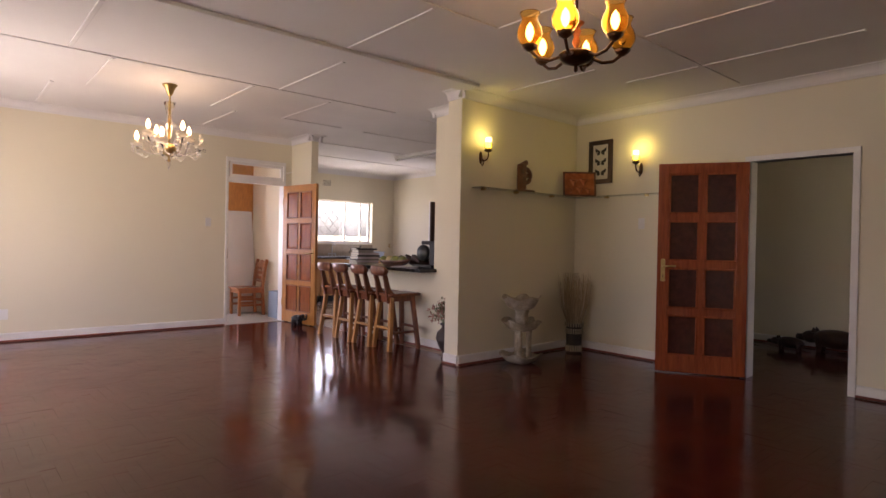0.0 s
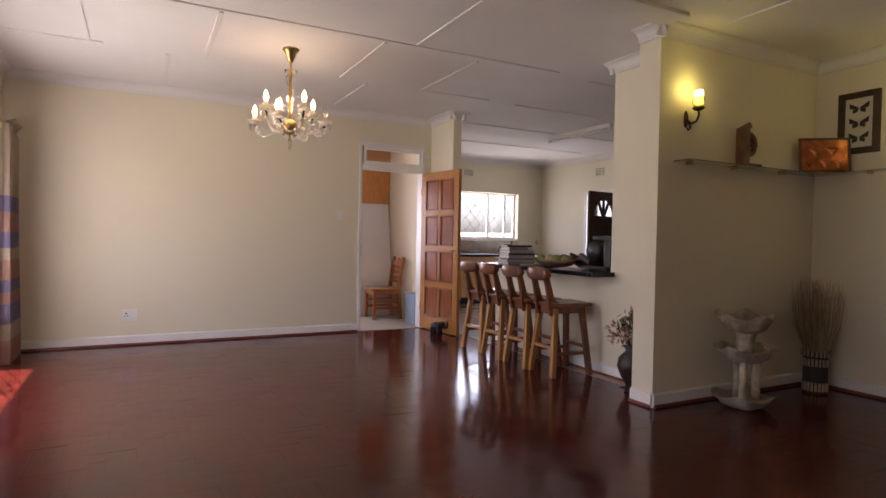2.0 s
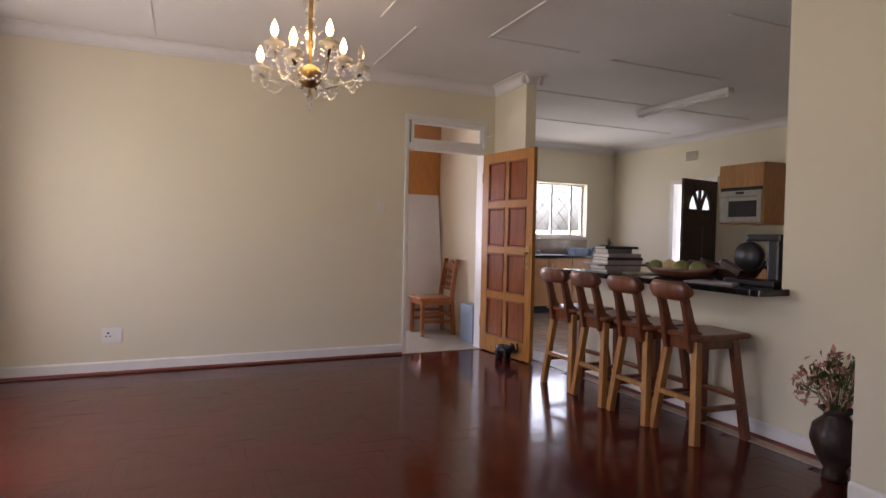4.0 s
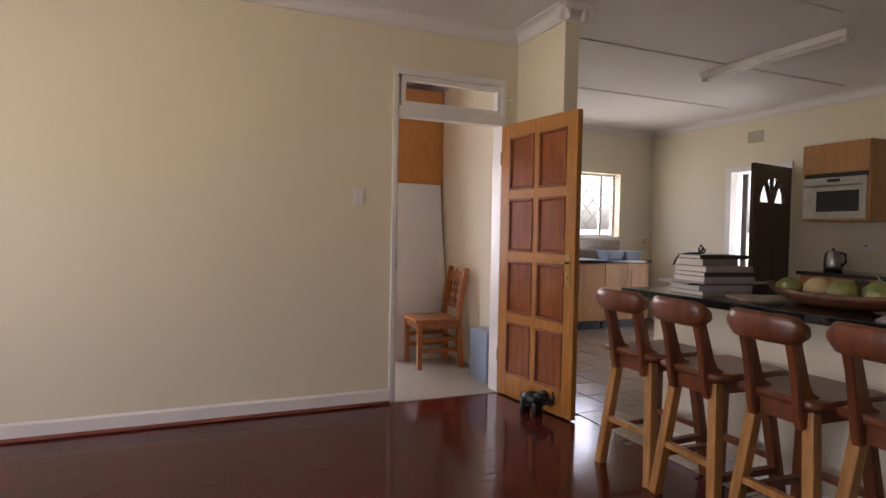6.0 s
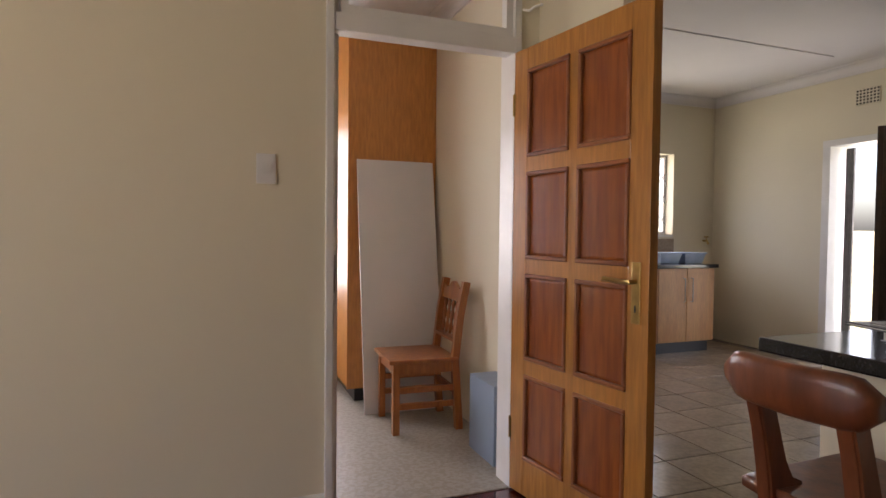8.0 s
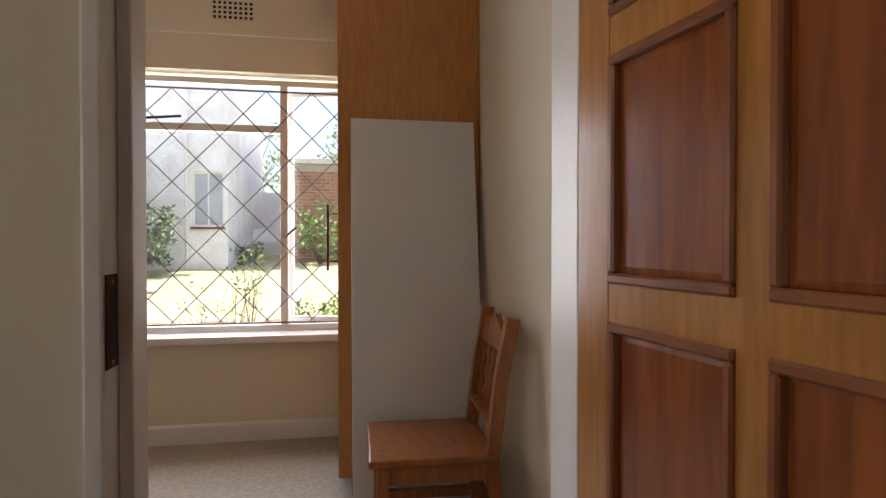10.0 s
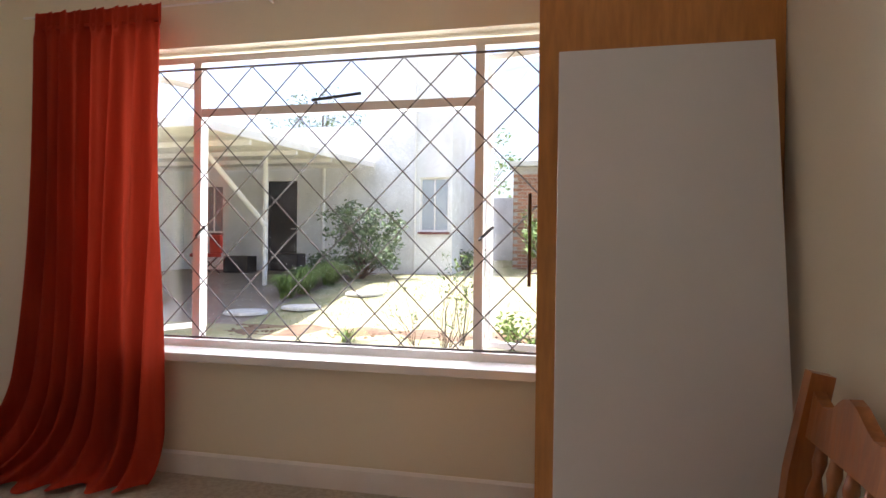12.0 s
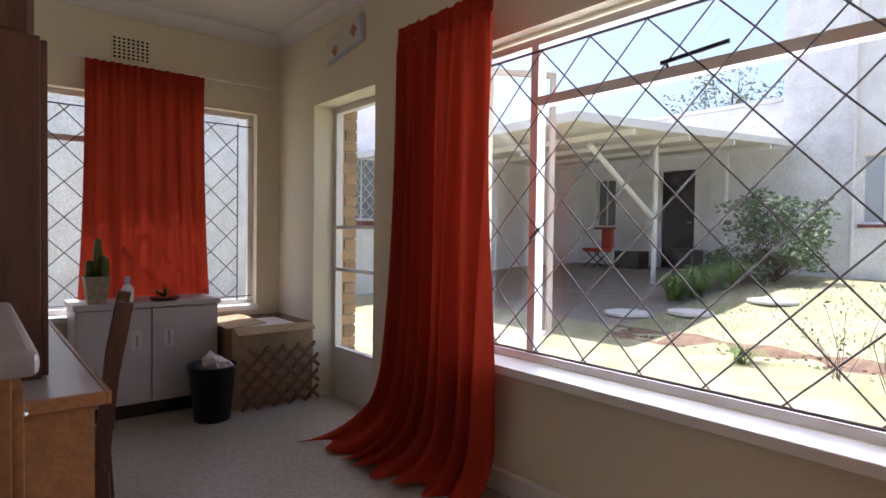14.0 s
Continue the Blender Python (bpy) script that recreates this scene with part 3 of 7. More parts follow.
def panel_door(name, label, m, w, h, frame_mat, panel_mat, mould_mat, flip=1, glazed=False):
    """A door of stiles, rails and two columns of four panels, hinged at its origin and running along +x."""
    d = thing(name, label, "door", m, kind="structure")
    t = 0.042
    st, top, bot, mid, rail = 0.098, 0.098, 0.165, 0.052, 0.066
    z0 = 0.012
    pw = (w - 2 * st - mid) / 2
    ph = (h - top - bot - 3 * rail) / 4
    part("stile", boxes((0, st, 0, t, z0, z0 + h), bevel=0.003), frame_mat, d)
    part("stile", boxes((w - st, w, 0, t, z0, z0 + h), bevel=0.003), frame_mat, d)
    part("bottom_rail", boxes((st + 0.0005, w - st - 0.0005, 0.001, t - 0.001, z0, z0 + bot)), frame_mat, d)
    part("top_rail", boxes((st + 0.0005, w - st - 0.0005, 0.001, t - 0.001, z0 + h - top, z0 + h)), frame_mat, d)
    for i in range(3):
        z = z0 + bot + ph * (i + 1) + rail * i
        part("rail", boxes((st + 0.0005, w - st - 0.0005, 0.001, t - 0.001, z, z + rail)), frame_mat, d)
    for i in range(4):
        z = z0 + bot + (ph + rail) * i
        part("muntin", boxes((st + pw, st + pw + mid, 0.002, t - 0.002, z, z + ph)), frame_mat, d)
        for x in (st, st + pw + mid):
            bm = bmesh.new()
            e = 0.030
            if glazed:
                add_box(bm, x, x + pw, t / 2 - 0.003, t / 2 + 0.003, z, z + ph)
            else:
                for s in (0, 1):
                    y = 0.016 if s == 0 else t - 0.016
                    yo = 0.008 if s == 0 else t - 0.008
                    ring = [bm.verts.new(v) for v in ((x, y, z), (x + pw, y, z), (x + pw, y, z + ph), (x, y, z + ph))]
                    inn = [bm.verts.new(v) for v in ((x + e, yo, z + e), (x + pw - e, yo, z + e), (x + pw - e, yo, z + ph - e), (x + e, yo, z + ph - e))]
                    for k in range(4):
                        bm.faces.new((ring[k], ring[(k + 1) % 4], inn[(k + 1) % 4], inn[k]))
                    bm.faces.new(inn)
            pn = part("panel", bm, panel_mat, d, "dark obscure glass pane" if glazed else "darker raised panel")
            mo = 0.018
            bm = bmesh.new()
            for s in (0, 1):
                y0, y1 = ((-0.006, 0.014) if s == 0 else (t - 0.014, t + 0.006))
                for b in ((x, x + pw, z, z + mo), (x, x + pw, z + ph - mo, z + ph), (x, x + mo, z + mo, z + ph - mo), (x + pw - mo, x + pw, z + mo, z + ph - mo)):
                    add_box(bm, b[0], b[1], y0, y1, b[2], b[3])
            bmesh.ops.bevel(bm, geom=bm.edges[:], offset=0.004, segments=1, affect="EDGES")
            part("moulding", bm, mould_mat, pn)
    for s in (-1, 1):
        y = 0.0 if s < 0 else t
        hz = z0 + 0.99
        hd = part("handle_plate", boxes((w - 0.075, w - 0.035, min(y, y + s * 0.006), max(y, y + s * 0.006), hz - 0.11, hz + 0.11), bevel=0.002), M_BRASS, d, "brass handle plate")
        part("lever", tube([(w - 0.055, y, hz + 0.04), (w - 0.055, y + s * 0.045, hz + 0.04), (w - 0.07, y + s * 0.05, hz + 0.04), (w - 0.17, y + s * 0.05, hz + 0.045)], 0.009), M_BRASS, hd)
        part("keyhole", boxes((w - 0.058, w - 0.052, min(y + s * 0.004, y + s * 0.008), max(y + s * 0.004, y + s * 0.008), hz - 0.07, hz - 0.045)), M_BLACK, hd)
    for z in (0.25, 1.75):
        part("hinge", lathe([(0.008, z), (0.008, z + 0.1)], 8), M_BRASS, d)
    return d


# study door: free edge towards (4.05, 6.84)
panel_door("door_1", "open varnished timber door with eight raised panels", pose(3.932, DW - 0.022, 0, 0, 0, math.degrees(math.atan2(6.838 - 7.618, 4.05 - 3.932))), 0.80, 2.03, M_DOOR, M_PANEL, M_MOULD)

# lounge door, opened back against the room
fr2 = thing("door_frame_2", "white painted timber frame of the passage doorway", "door frame", pose(LX1, 1.245, 0), kind="structure")
part("jamb", boxes((-0.016, 0.136, -0.46, -0.405, 0, 2.10), bevel=0.004), M_WHITE, fr2)
part("jamb", boxes((-0.016, 0.136, 0.405, 0.46, 0, 2.10), bevel=0.004), M_WHITE, fr2)
part("head", boxes((-0.018, 0.138, -0.46, 0.46, 2.05, 2.10), bevel=0.004), M_WHITE, fr2)
panel_door("door_2", "open red-varnished door with eight dark glass panes", pose(LX1 - 0.03, 1.66, 0, 0, 0, math.degrees(math.atan2(2.34 - 1.66, 5.40 - 5.79))), 0.80, 2.03, M_DOOR2, M_PANE2, M_DOOR2, glazed=True)

# kitchen back door with a fan-shaped light
fr3 = thing("door_frame_3", "white painted frame of the kitchen back door", "door frame", pose(KE, 8.665, 0), kind="structure")
part("jamb", boxes((-0.015, 0.235, 0.37, 0.445, 0, 2.10), bevel=0.004), M_WHITE, fr3)
part("jamb", boxes((-0.015, 0.235, -0.445, -0.39, 0, 2.10), bevel=0.004), M_WHITE, fr3)
part("head", boxes((-0.017, 0.237, -0.445, 0.445, 2.05, 2.11), bevel=0.004), M_WHITE, fr3)


def fan_door():
    d = thing("door_3", "open dark timber back door with fan-shaped window", "door", pose(KE - 0.02, 8.265, 0, 0, 0, 191), kind="structure")
    w, h, t = 0.80, 2.03, 0.04
    cz, r = 1.62, 0.27
    bm = bmesh.new()
    n = 16
    outer, inner = [], []
    for i in range(n + 1):
        a = math.pi * i / n
        inner.append((w / 2 + r * math.cos(a), cz + r * math.sin(a)))
    pts_in = [bm.verts.new((x, 0, z)) for x, z in inner]
    top = [bm.verts.new((x, 0, z)) for x, z in [(w, cz), (w, h), (w / 2, h), (0, h), (0, cz)]]
    for i in range(n):
        k = top[1] if i < n // 4 else (top[2] if i < 3 * n // 4 else top[3])
        bm.faces.new((pts_in[i], k, pts_in[i + 1]))
    bm.faces.new((pts_in[0], top[0], top[1]))
    bm.faces.new((pts_in[n // 4], top[1], top[2]))
    bm.faces.new((pts_in[3 * n // 4], top[2], top[3]))
    bm.faces.new((pts_in[n], top[3], top[4]))
    low = [bm.verts.new((x, 0, 0.01)) for x in (0, w)]
    bm.faces.new((low[0], low[1], top[0], pts_in[0], pts_in[n], top[4]))
    geo = bmesh.ops.extrude_face_region(bm, geom=bm.faces[:])
    bmesh.ops.translate(bm, vec=(0, t, 0), verts=[v for v in geo["geom"] if isinstance(v, bmesh.types.BMVert)])
    part("leaf", bm, M_DARKW, d)
    for a in (60, 120):
        part("glazing_bar", beam((w / 2 + 0.03 * math.cos(radians(a)), t / 2, cz), (w / 2 + (r + 0.01) * math.cos(radians(a)), t / 2, cz + (r + 0.01) * math.sin(radians(a))), 0.035, 0.034), M_DARKW, d)
    part("glazing_bar", boxes((w / 2 - 0.018, w / 2 + 0.018, 0.004, t - 0.004, cz, cz + r + 0.005)), M_DARKW, d)
    pane = part("pane", lathe([(r, 0), (r, 0.003)], 24, pose(w / 2, t / 2, cz, 90)), M_PANE, d)
    pane.visible_shadow = False
    for x in (0.12, 0.45):
        for z, hh in ((0.2, 0.45), (0.78, 0.6)):
            part("panel", boxes((x, x + 0.23, -0.006, t + 0.006, z, z + hh), bevel=0.005), M_DARKW, d)
    return d


fan_door()


def folded_gate():
    """A concertina security gate folded back against the jamb."""
    g = thing("security_gate", "dark folding security gate pushed back in the doorway", "gate", pose(KE + 0.13, 8.975, 0))
    for k in range(4):
        part("upright", boxes((-0.012, 0.012, -0.020 * k - 0.012, -0.020 * k + 0.002, 0.01, 2.03), bevel=0.002), M_IRON, g)
    for z in (0.12, 0.55, 1.0, 1.45, 1.92):
        part("link", beam((0.016, -0.068, z), (0.016, 0.0, z + 0.05), 0.006, 0.018), M_IRON, g)


folded_gate()


# ---- windows ----
def diamond_grille(bm, x0, x1, z0, z1, sx, sz, r=0.0045, y=0.0, off=0.0, hang=False):
    """Crossed bars clipped to a rectangle, in the xz plane."""
    k = sz / sx
    zr = z1 if hang else z0
    n = int((x1 - x0 + (z1 - z0) / k) / sx) + 2
    for s in (1, -1):
        for i in range(-n, n + 1):
            c = x0 + off + i * sx
            pts = []
            for z in (z0, z1):
                pts.append((c + s * (z - zr) / k, z))
            (xa, za), (xb, zb) = pts
            if s > 0:
                lo, hi = max(x0, xa), min(x1, xb)
            else:
                lo, hi = max(x0, xb), min(x1, xa)
            if hi - lo < 0.02:
                continue
            f = lambda x: zr + (x - c) * s * k
            tube([(lo, y + s * r * 0.9, f(lo)), (hi, y + s * r * 0.9, f(hi))], r, 6, bm)


def study_window():
    w = thing("window_1", "large white steel window with diamond burglar grille and deep sill", "window", pose(2.43, SN + 0.10, 0), kind="structure")
    a, b, ml, mr = 1.25 - 2.43, 3.61 - 2.43, 1.69 - 2.43, 3.16 - 2.43
    z0, z1, tz = 0.63, 2.125, 1.832
    part("window_frame", boxes((a, a + 0.04, -0.02, 0.03, z0, z1), (b - 0.04, b, -0.02, 0.03, z0, z1), (a + 0.04, b - 0.04, -0.02, 0.03, z0, z0 + 0.035), (a + 0.04, b - 0.04, -0.02, 0.03, z1 - 0.035, z1), bevel=0.003), M_WHITE, w)
    part("mullion", boxes((ml - 0.022, ml + 0.022, -0.025, 0.03, z0 + 0.035, z1 - 0.035), bevel=0.003), M_WHITE, w)
    part("mullion", boxes((mr - 0.022, mr + 0.022, -0.025, 0.03, z0 + 0.035, z1 - 0.035), bevel=0.003), M_WHITE, w)
    part("transom", boxes((ml + 0.022, mr - 0.022, -0.024, 0.03, tz - 0.022, tz + 0.022), bevel=0.003), M_WHITE, w)
    for x0, x1, za, zb in ((ml + 0.022, mr - 0.022, z0 + 0.035, tz - 0.022), (ml + 0.022, mr - 0.022, tz + 0.022, z1 - 0.035)):
        p = part("pane", boxes((x0, x1, 0.004, 0.008, za, zb)), M_PANE, w)
        p.visible_shadow = False
    # side casements, pushed open outwards
    for hinge, s, ang in ((a + 0.04, 1, 62), (b - 0.04, -1, 14)):
        cw = 0.40
        cm = bmesh.new()
        for bx in ((0, cw, 0, 0.025, z0 + 0.04, z0 + 0.07), (0, cw, 0, 0.025, z1 - 0.07, z1 - 0.04), (0, 0.028, 0.001, 0.024, z0 + 0.07, z1 - 0.07), (cw - 0.028, cw, 0.001, 0.024, z0 + 0.07, z1 - 0.07)):
            add_box(cm, *bx)
        rot = pose(hinge, 0.03, 0, 0, 0, ang if s > 0 else 180 - ang)
        bmesh.ops.transform(cm, matrix=rot, verts=cm.verts)
        cs = part("casement", cm, M_WHITE, w, "casement standing open")
        p = part("pane", boxes((0.028, cw - 0.028, 0.010, 0.014, z0 + 0.07, z1 - 0.07), m=rot), M_PANE, cs)
        p.visible_shadow = False
    g = bmesh.new()
    diamond_grille(g, a + 0.03, b - 0.03, z0 + 0.05, z1 - 0.075, 0.263, 0.270, 0.0036, -0.045, 0.204, True)
    part("grille", g, M_IRON, w, "thin diamond burglar bars")
    part("grille_rail", tube([(a + 0.02, -0.045, z1 - 0.075), (b - 0.02, -0.045, z1 - 0.075)], 0.006), M_IRON, w)
    part("grille_rail", tube([(a + 0.02, -0.045, z0 + 0.05), (b - 0.02, -0.045, z0 + 0.05)], 0.006), M_IRON, w)
    st = part("window_stay", beam((-0.10, -0.04, tz + 0.035), (0.16, -0.05, tz + 0.055), 0.014, 0.008), M_BLACK, w, "dark casement stay bar")
    part("peg", tube([(-0.08, -0.025, tz + 0.02), (-0.08, -0.04, tz + 0.04)], 0.006), M_BLACK, st)
    for x, s in ((ml, 1), (mr, 1)):
        part("window_catch", tube([(x + 0.005 * s, -0.03, 1.19), (x + 0.02, -0.055, 1.20), (x + 0.075, -0.06, 1.25)], 0.007), M_BLACK, w, "dark window catch")
    part("window_sill", boxes((a - 0.0, b, -0.195, -0.022, z0 - 0.045, z0 - 0.004), bevel=0.006), M_WHITE, w, "white painted inner sill")
    part("outer_sill", boxes((a, b, 0.032, 0.19, z0 - 0.05, z0 - 0.006), bevel=0.006), M_STONE, w)
    return w


study_window()


def side_window():
    w = thing("window_2", "white steel window with diamond grille behind a red curtain", "window", pose(SW - 0.10, 9.0675, 0), kind="structure")
    a, b, z0, z1 = -0.8425, 0.8425, 0.645, 2.135
    rz = Matrix.Rotation(radians(90), 4, "Z")
    part("window_frame", boxes((a, a + 0.04, -0.02, 0.02, z0, z1), (b - 0.04, b, -0.02, 0.02, z0, z1), (a + 0.04, b - 0.04, -0.02, 0.02, z0, z0 + 0.035), (a + 0.04, b - 0.04, -0.02, 0.02, z1 - 0.035, z1), m=rz), M_WHITE, w)
    part("mullion", boxes((-0.14, -0.10, -0.02, 0.02, z0 + 0.035, z1 - 0.035), m=rz), M_WHITE, w)
    part("transom", boxes((a + 0.04, -0.14, -0.02, 0.02, 1.80, 1.84), m=rz), M_WHITE, w)
    p = part("pane", boxes((a + 0.04, b - 0.04, 0.002, 0.006, z0 + 0.035, z1 - 0.035), m=rz), M_PANE, w)
    p.visible_shadow = False
    g = bmesh.new()
    diamond_grille(g, a + 0.06, b - 0.13, z0 + 0.06, z1 - 0.10, 0.235, 0.235, 0.004, -0.04)
    for x in (a + 0.06, b - 0.13):
        tube([(x, -0.04, z0 + 0.03), (x, -0.04, z1 - 0.08)], 0.005, 6, g)
    for z in (z0 + 0.06, z1 - 0.10):
        tube([(a + 0.02, -0.04, z), (b - 0.02, -0.04, z)], 0.005, 6, g)
    bmesh.ops.transform(g, matrix=rz, verts=g.verts)
    part("grille", g, M_IRON, w, "thin diamond burglar bars")
    part("window_sill", boxes((a, b, -0.14, -0.022, z0 - 0.04, z0 - 0.003), bevel=0.005, m=rz), M_WHITE, w)
    return w


side_window()

gd = thing("door_4", "white glazed steel garden door with two rails", "door", pose(0.0425, SN + 0.18, 0), kind="structure")
part("frame", boxes((-0.41, -0.365, -0.02, 0.03, 0.0, 2.135), (0.365, 0.41, -0.02, 0.03, 0.0, 2.135), (-0.365, 0.365, -0.02, 0.03, 2.09, 2.135), (-0.365, 0.365, -0.02, 0.03, 0.0, 0.37), bevel=0.003), M_WHITE, gd)
for z in (0.945, 1.255):
    part("rail", boxes((-0.365, 0.365, -0.015, 0.02, z - 0.012, z + 0.012)), M_WHITE, gd)
gp = part("pane", boxes((-0.365, 0.365, 0.0, 0.004, 0.37, 2.09)), M_PANE, gd)
gp.visible_shadow = False


def kitchen_window():
    w = thing("window_3", "white steel kitchen window with diamond grille", "window", pose(6.665, KN + 0.14, 0), kind="structure")
    a, b, z0, z1 = -0.765, 0.765, 1.21, 2.11
    part("window_frame", boxes((a, a + 0.035, -0.02, 0.02, z0, z1), (b - 0.035, b, -0.02, 0.02, z0, z1), (a + 0.035, b - 0.035, -0.02, 0.02, z0, z0 + 0.03), (a + 0.035, b - 0.035, -0.02, 0.02, z1 - 0.03, z1)), M_WHITE, w)
    for x in (0.12, 0.52):
        part("mullion", boxes((x - 0.017, x + 0.017, -0.02, 0.02, z0 + 0.03, z1 - 0.03)), M_WHITE, w)
    p = part("pane", boxes((a + 0.035, b - 0.035, 0.002, 0.006, z0 + 0.03, z1 - 0.03)), M_PANE, w)
    p.visible_shadow = False
    g = bmesh.new()
    diamond_grille(g, a + 0.03, b - 0.03, z0 + 0.04, z1 - 0.04, 0.22, 0.24, 0.004, -0.04)
    part("grille", g, M_IRON, w)
    part("window_sill", boxes((a, b, -0.15, -0.022, z0 - 0.03, z0 - 0.003), bevel=0.005), M_WHITE, w)


kitchen_window()


def far_window(name, x, y0, y1, z0, z1, label):
    """A window in a wall that runs along y."""
    w = thing(name, label, "window", pose(x, (y0 + y1) / 2, 0), kind="structure")
    h = (y1 - y0) / 2
    part("window_frame", boxes((-0.02, 0.02, -h, -h + 0.04, z0, z1), (-0.02, 0.02, h - 0.04, h, z0, z1), (-0.02, 0.02, -h + 0.04, h - 0.04, z0, z0 + 0.04), (-0.02, 0.02, -h + 0.04, h - 0.04, z1 - 0.04, z1)), M_WHITE, w)
    for k in (-0.33, 0.33):
        part("mullion", boxes((-0.018, 0.018, k * h - 0.02, k * h + 0.02, z0 + 0.04, z1 - 0.04)), M_WHITE, w)
    g = bmesh.new()
    diamond_grille(g, -h + 0.04, h - 0.04, z0 + 0.04, z1 - 0.04, 0.24, 0.26, 0.005, -0.04)
    bmesh.ops.transform(g, matrix=Matrix.Rotation(radians(90), 4, "Z"), verts=g.verts)
    part("grille", g, M_IRON, w)
    part("window_sill", boxes((0.03, 0.16, -h, h, z0 - 0.04, z0 - 0.004)), M_WHITE, w)
    p = part("pane", boxes((-0.002, 0.002, -h + 0.04, h - 0.04, z0 + 0.04, z1 - 0.04)), M_PANE, w)
    p.visible_shadow = False


far_window("window_4", -0.70, 4.35, 6.85, 0.35, 2.10, "wide white window with diamond grille beside checked curtains")
# window_5 is never in view; it is added to go with the lounge lamp
far_window("window_5", -3.15, -0.8, 2.0, 0.5, 2.10, "unseen white lounge window with diamond grille, added to light the room")


# ---- living room ----
def bar_stool():
    s = thing("bar_stool", "dark wooden bar stool with rounded back rail and light legs", "bar stool", group="stools along the breakfast bar")
    sz = 0.645
    # flat seat board, slightly dished
    bm = bmesh.new()
    nx, ny = 8, 8
    grid = []
    for i in range(nx + 1):
        row = []
        for j in range(ny + 1):
            u, v = -1 + 2 * i / nx, -1 + 2 * j / ny
            row.append(bm.verts.new((0.015 + 0.205 * u, 0.17 * v, sz - 0.006 * (1 - u * u) * (1 - v * v))))
        grid.append(row)
    for i in range(nx):
        for j in range(ny):
            bm.faces.new((grid[i][j], grid[i + 1][j], grid[i + 1][j + 1], grid[i][j + 1]))
    geo = bmesh.ops.extrude_face_region(bm, geom=bm.faces[:])
    for v in [v for v in geo["geom"] if isinstance(v, bmesh.types.BMVert)]:
        v.co.z = sz - 0.032
    bmesh.ops.bevel(bm, geom=[e for e in bm.edges if e.is_manifold and e.calc_face_angle(0) > 1.0], offset=0.006, segments=2, affect="EDGES")
    part("seat", bm, M_STOOL, s, "", True)
    for y in (-0.115, 0.115):
        part("apron", boxes((-0.15, 0.17, y - 0.014, y + 0.014, sz - 0.095, sz - 0.033), bevel=0.003), M_STOOL, s)
    part("apron", boxes((-0.165, -0.137, -0.10, 0.10, sz - 0.105, sz - 0.033), bevel=0.003), M_STOOL, s)
    part("apron", boxes((0.15, 0.178, -0.10, 0.10, sz - 0.095, sz - 0.033), bevel=0.003), M_STOOL, s)
    for sx in (-1, 1):
        for sy in (-1, 1):
            # bar-side legs take the dark colour to paint their shade under the bar
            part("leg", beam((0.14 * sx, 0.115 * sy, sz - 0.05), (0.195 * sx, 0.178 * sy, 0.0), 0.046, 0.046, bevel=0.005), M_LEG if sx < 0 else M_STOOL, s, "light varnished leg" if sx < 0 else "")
    for z, a in ((0.20, "x"), (0.25, "y")):
        for k in (-1, 1):
            t = (sz - 0.05 - z) / (sz - 0.05)
            x, y = 0.14 + 0.055 * t, 0.115 + 0.063 * t
            if a == "x":
                part("stretcher", beam((-x, y * k, z), (x, y * k, z), 0.028, 0.036, bevel=0.004), M_STOOL, s)
            else:
                # bar-side stretcher is darkened for the same shade
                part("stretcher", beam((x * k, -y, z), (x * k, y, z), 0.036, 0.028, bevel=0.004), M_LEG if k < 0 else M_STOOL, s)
    # shaped posts: broad where they clasp the seat, curving back to the rail
    side = [(-0.10, -0.10), (-0.185, -0.115), (-0.20, -0.07), (-0.215, 0.04), (-0.232, 0.13), (-0.262, 0.235), (-0.262, 0.285), (-0.215, 0.285), (-0.210, 0.235), (-0.180, 0.14), (-0.155, 0.06), (-0.13, 0.015), (-0.10, 0.002)]
    for k in (-1, 1):
        bm = bmesh.new()
        f = bm.faces.new([bm.verts.new((x, 0.10 * k - 0.019, sz + z)) for x, z in side])
        geo = bmesh.ops.extrude_face_region(bm, geom=[f])
        bmesh.ops.translate(bm, vec=(0, 0.038, 0), verts=[v for v in geo["geom"] if isinstance(v, bmesh.types.BMVert)])
        bmesh.ops.bevel(bm, geom=[e for e in bm.edges if abs(e.verts[0].co.y - e.verts[1].co.y) < 1e-5], offset=0.005, segments=2, affect="EDGES")
        part("back_post", bm, M_STOOL, s)
    # thick rail with rounded ends
    bm = bmesh.new()
    rows, n = [], 16
    for i in range(13):
        v = -1 + 2 * i / 12
        end = max(0.0, (abs(v) - 0.72) / 0.28)
        k = math.sqrt(max(0.0, 1 - 0.80 * end * end))
        x = -0.272 + 0.028 * v * v
        rows.append([bm.verts.new((x + 0.027 * math.copysign(abs(math.cos(a)) ** 0.7, math.cos(a)) - 0.12 * 0.056 * math.sin(a), 0.158 * v, sz + 0.255 + 0.056 * k * math.copysign(abs(math.sin(a)) ** 0.75, math.sin(a)))) for a in [2 * math.pi * q / n for q in range(n)]])
    for a, b in zip(rows, rows[1:]):
        for i in range(n):
            bm.faces.new((a[i], a[(i + 1) % n], b[(i + 1) % n], b[i]))
    bm.faces.new(rows[0])
    bm.faces.new(rows[-1][::-1])
    part("backrest", bm, M_STOOL, s, "thick rounded back rail", True)
    return s


stool = bar_stool()
STOOLS = ((4.02, 6.06, 2), (4.01, 5.64, -3), (4.01, 5.22, -2), (4.03, 4.83, -4))
stool.matrix_basis = pose(STOOLS[0][0], STOOLS[0][1], 0, 0, 0, STOOLS[0][2])
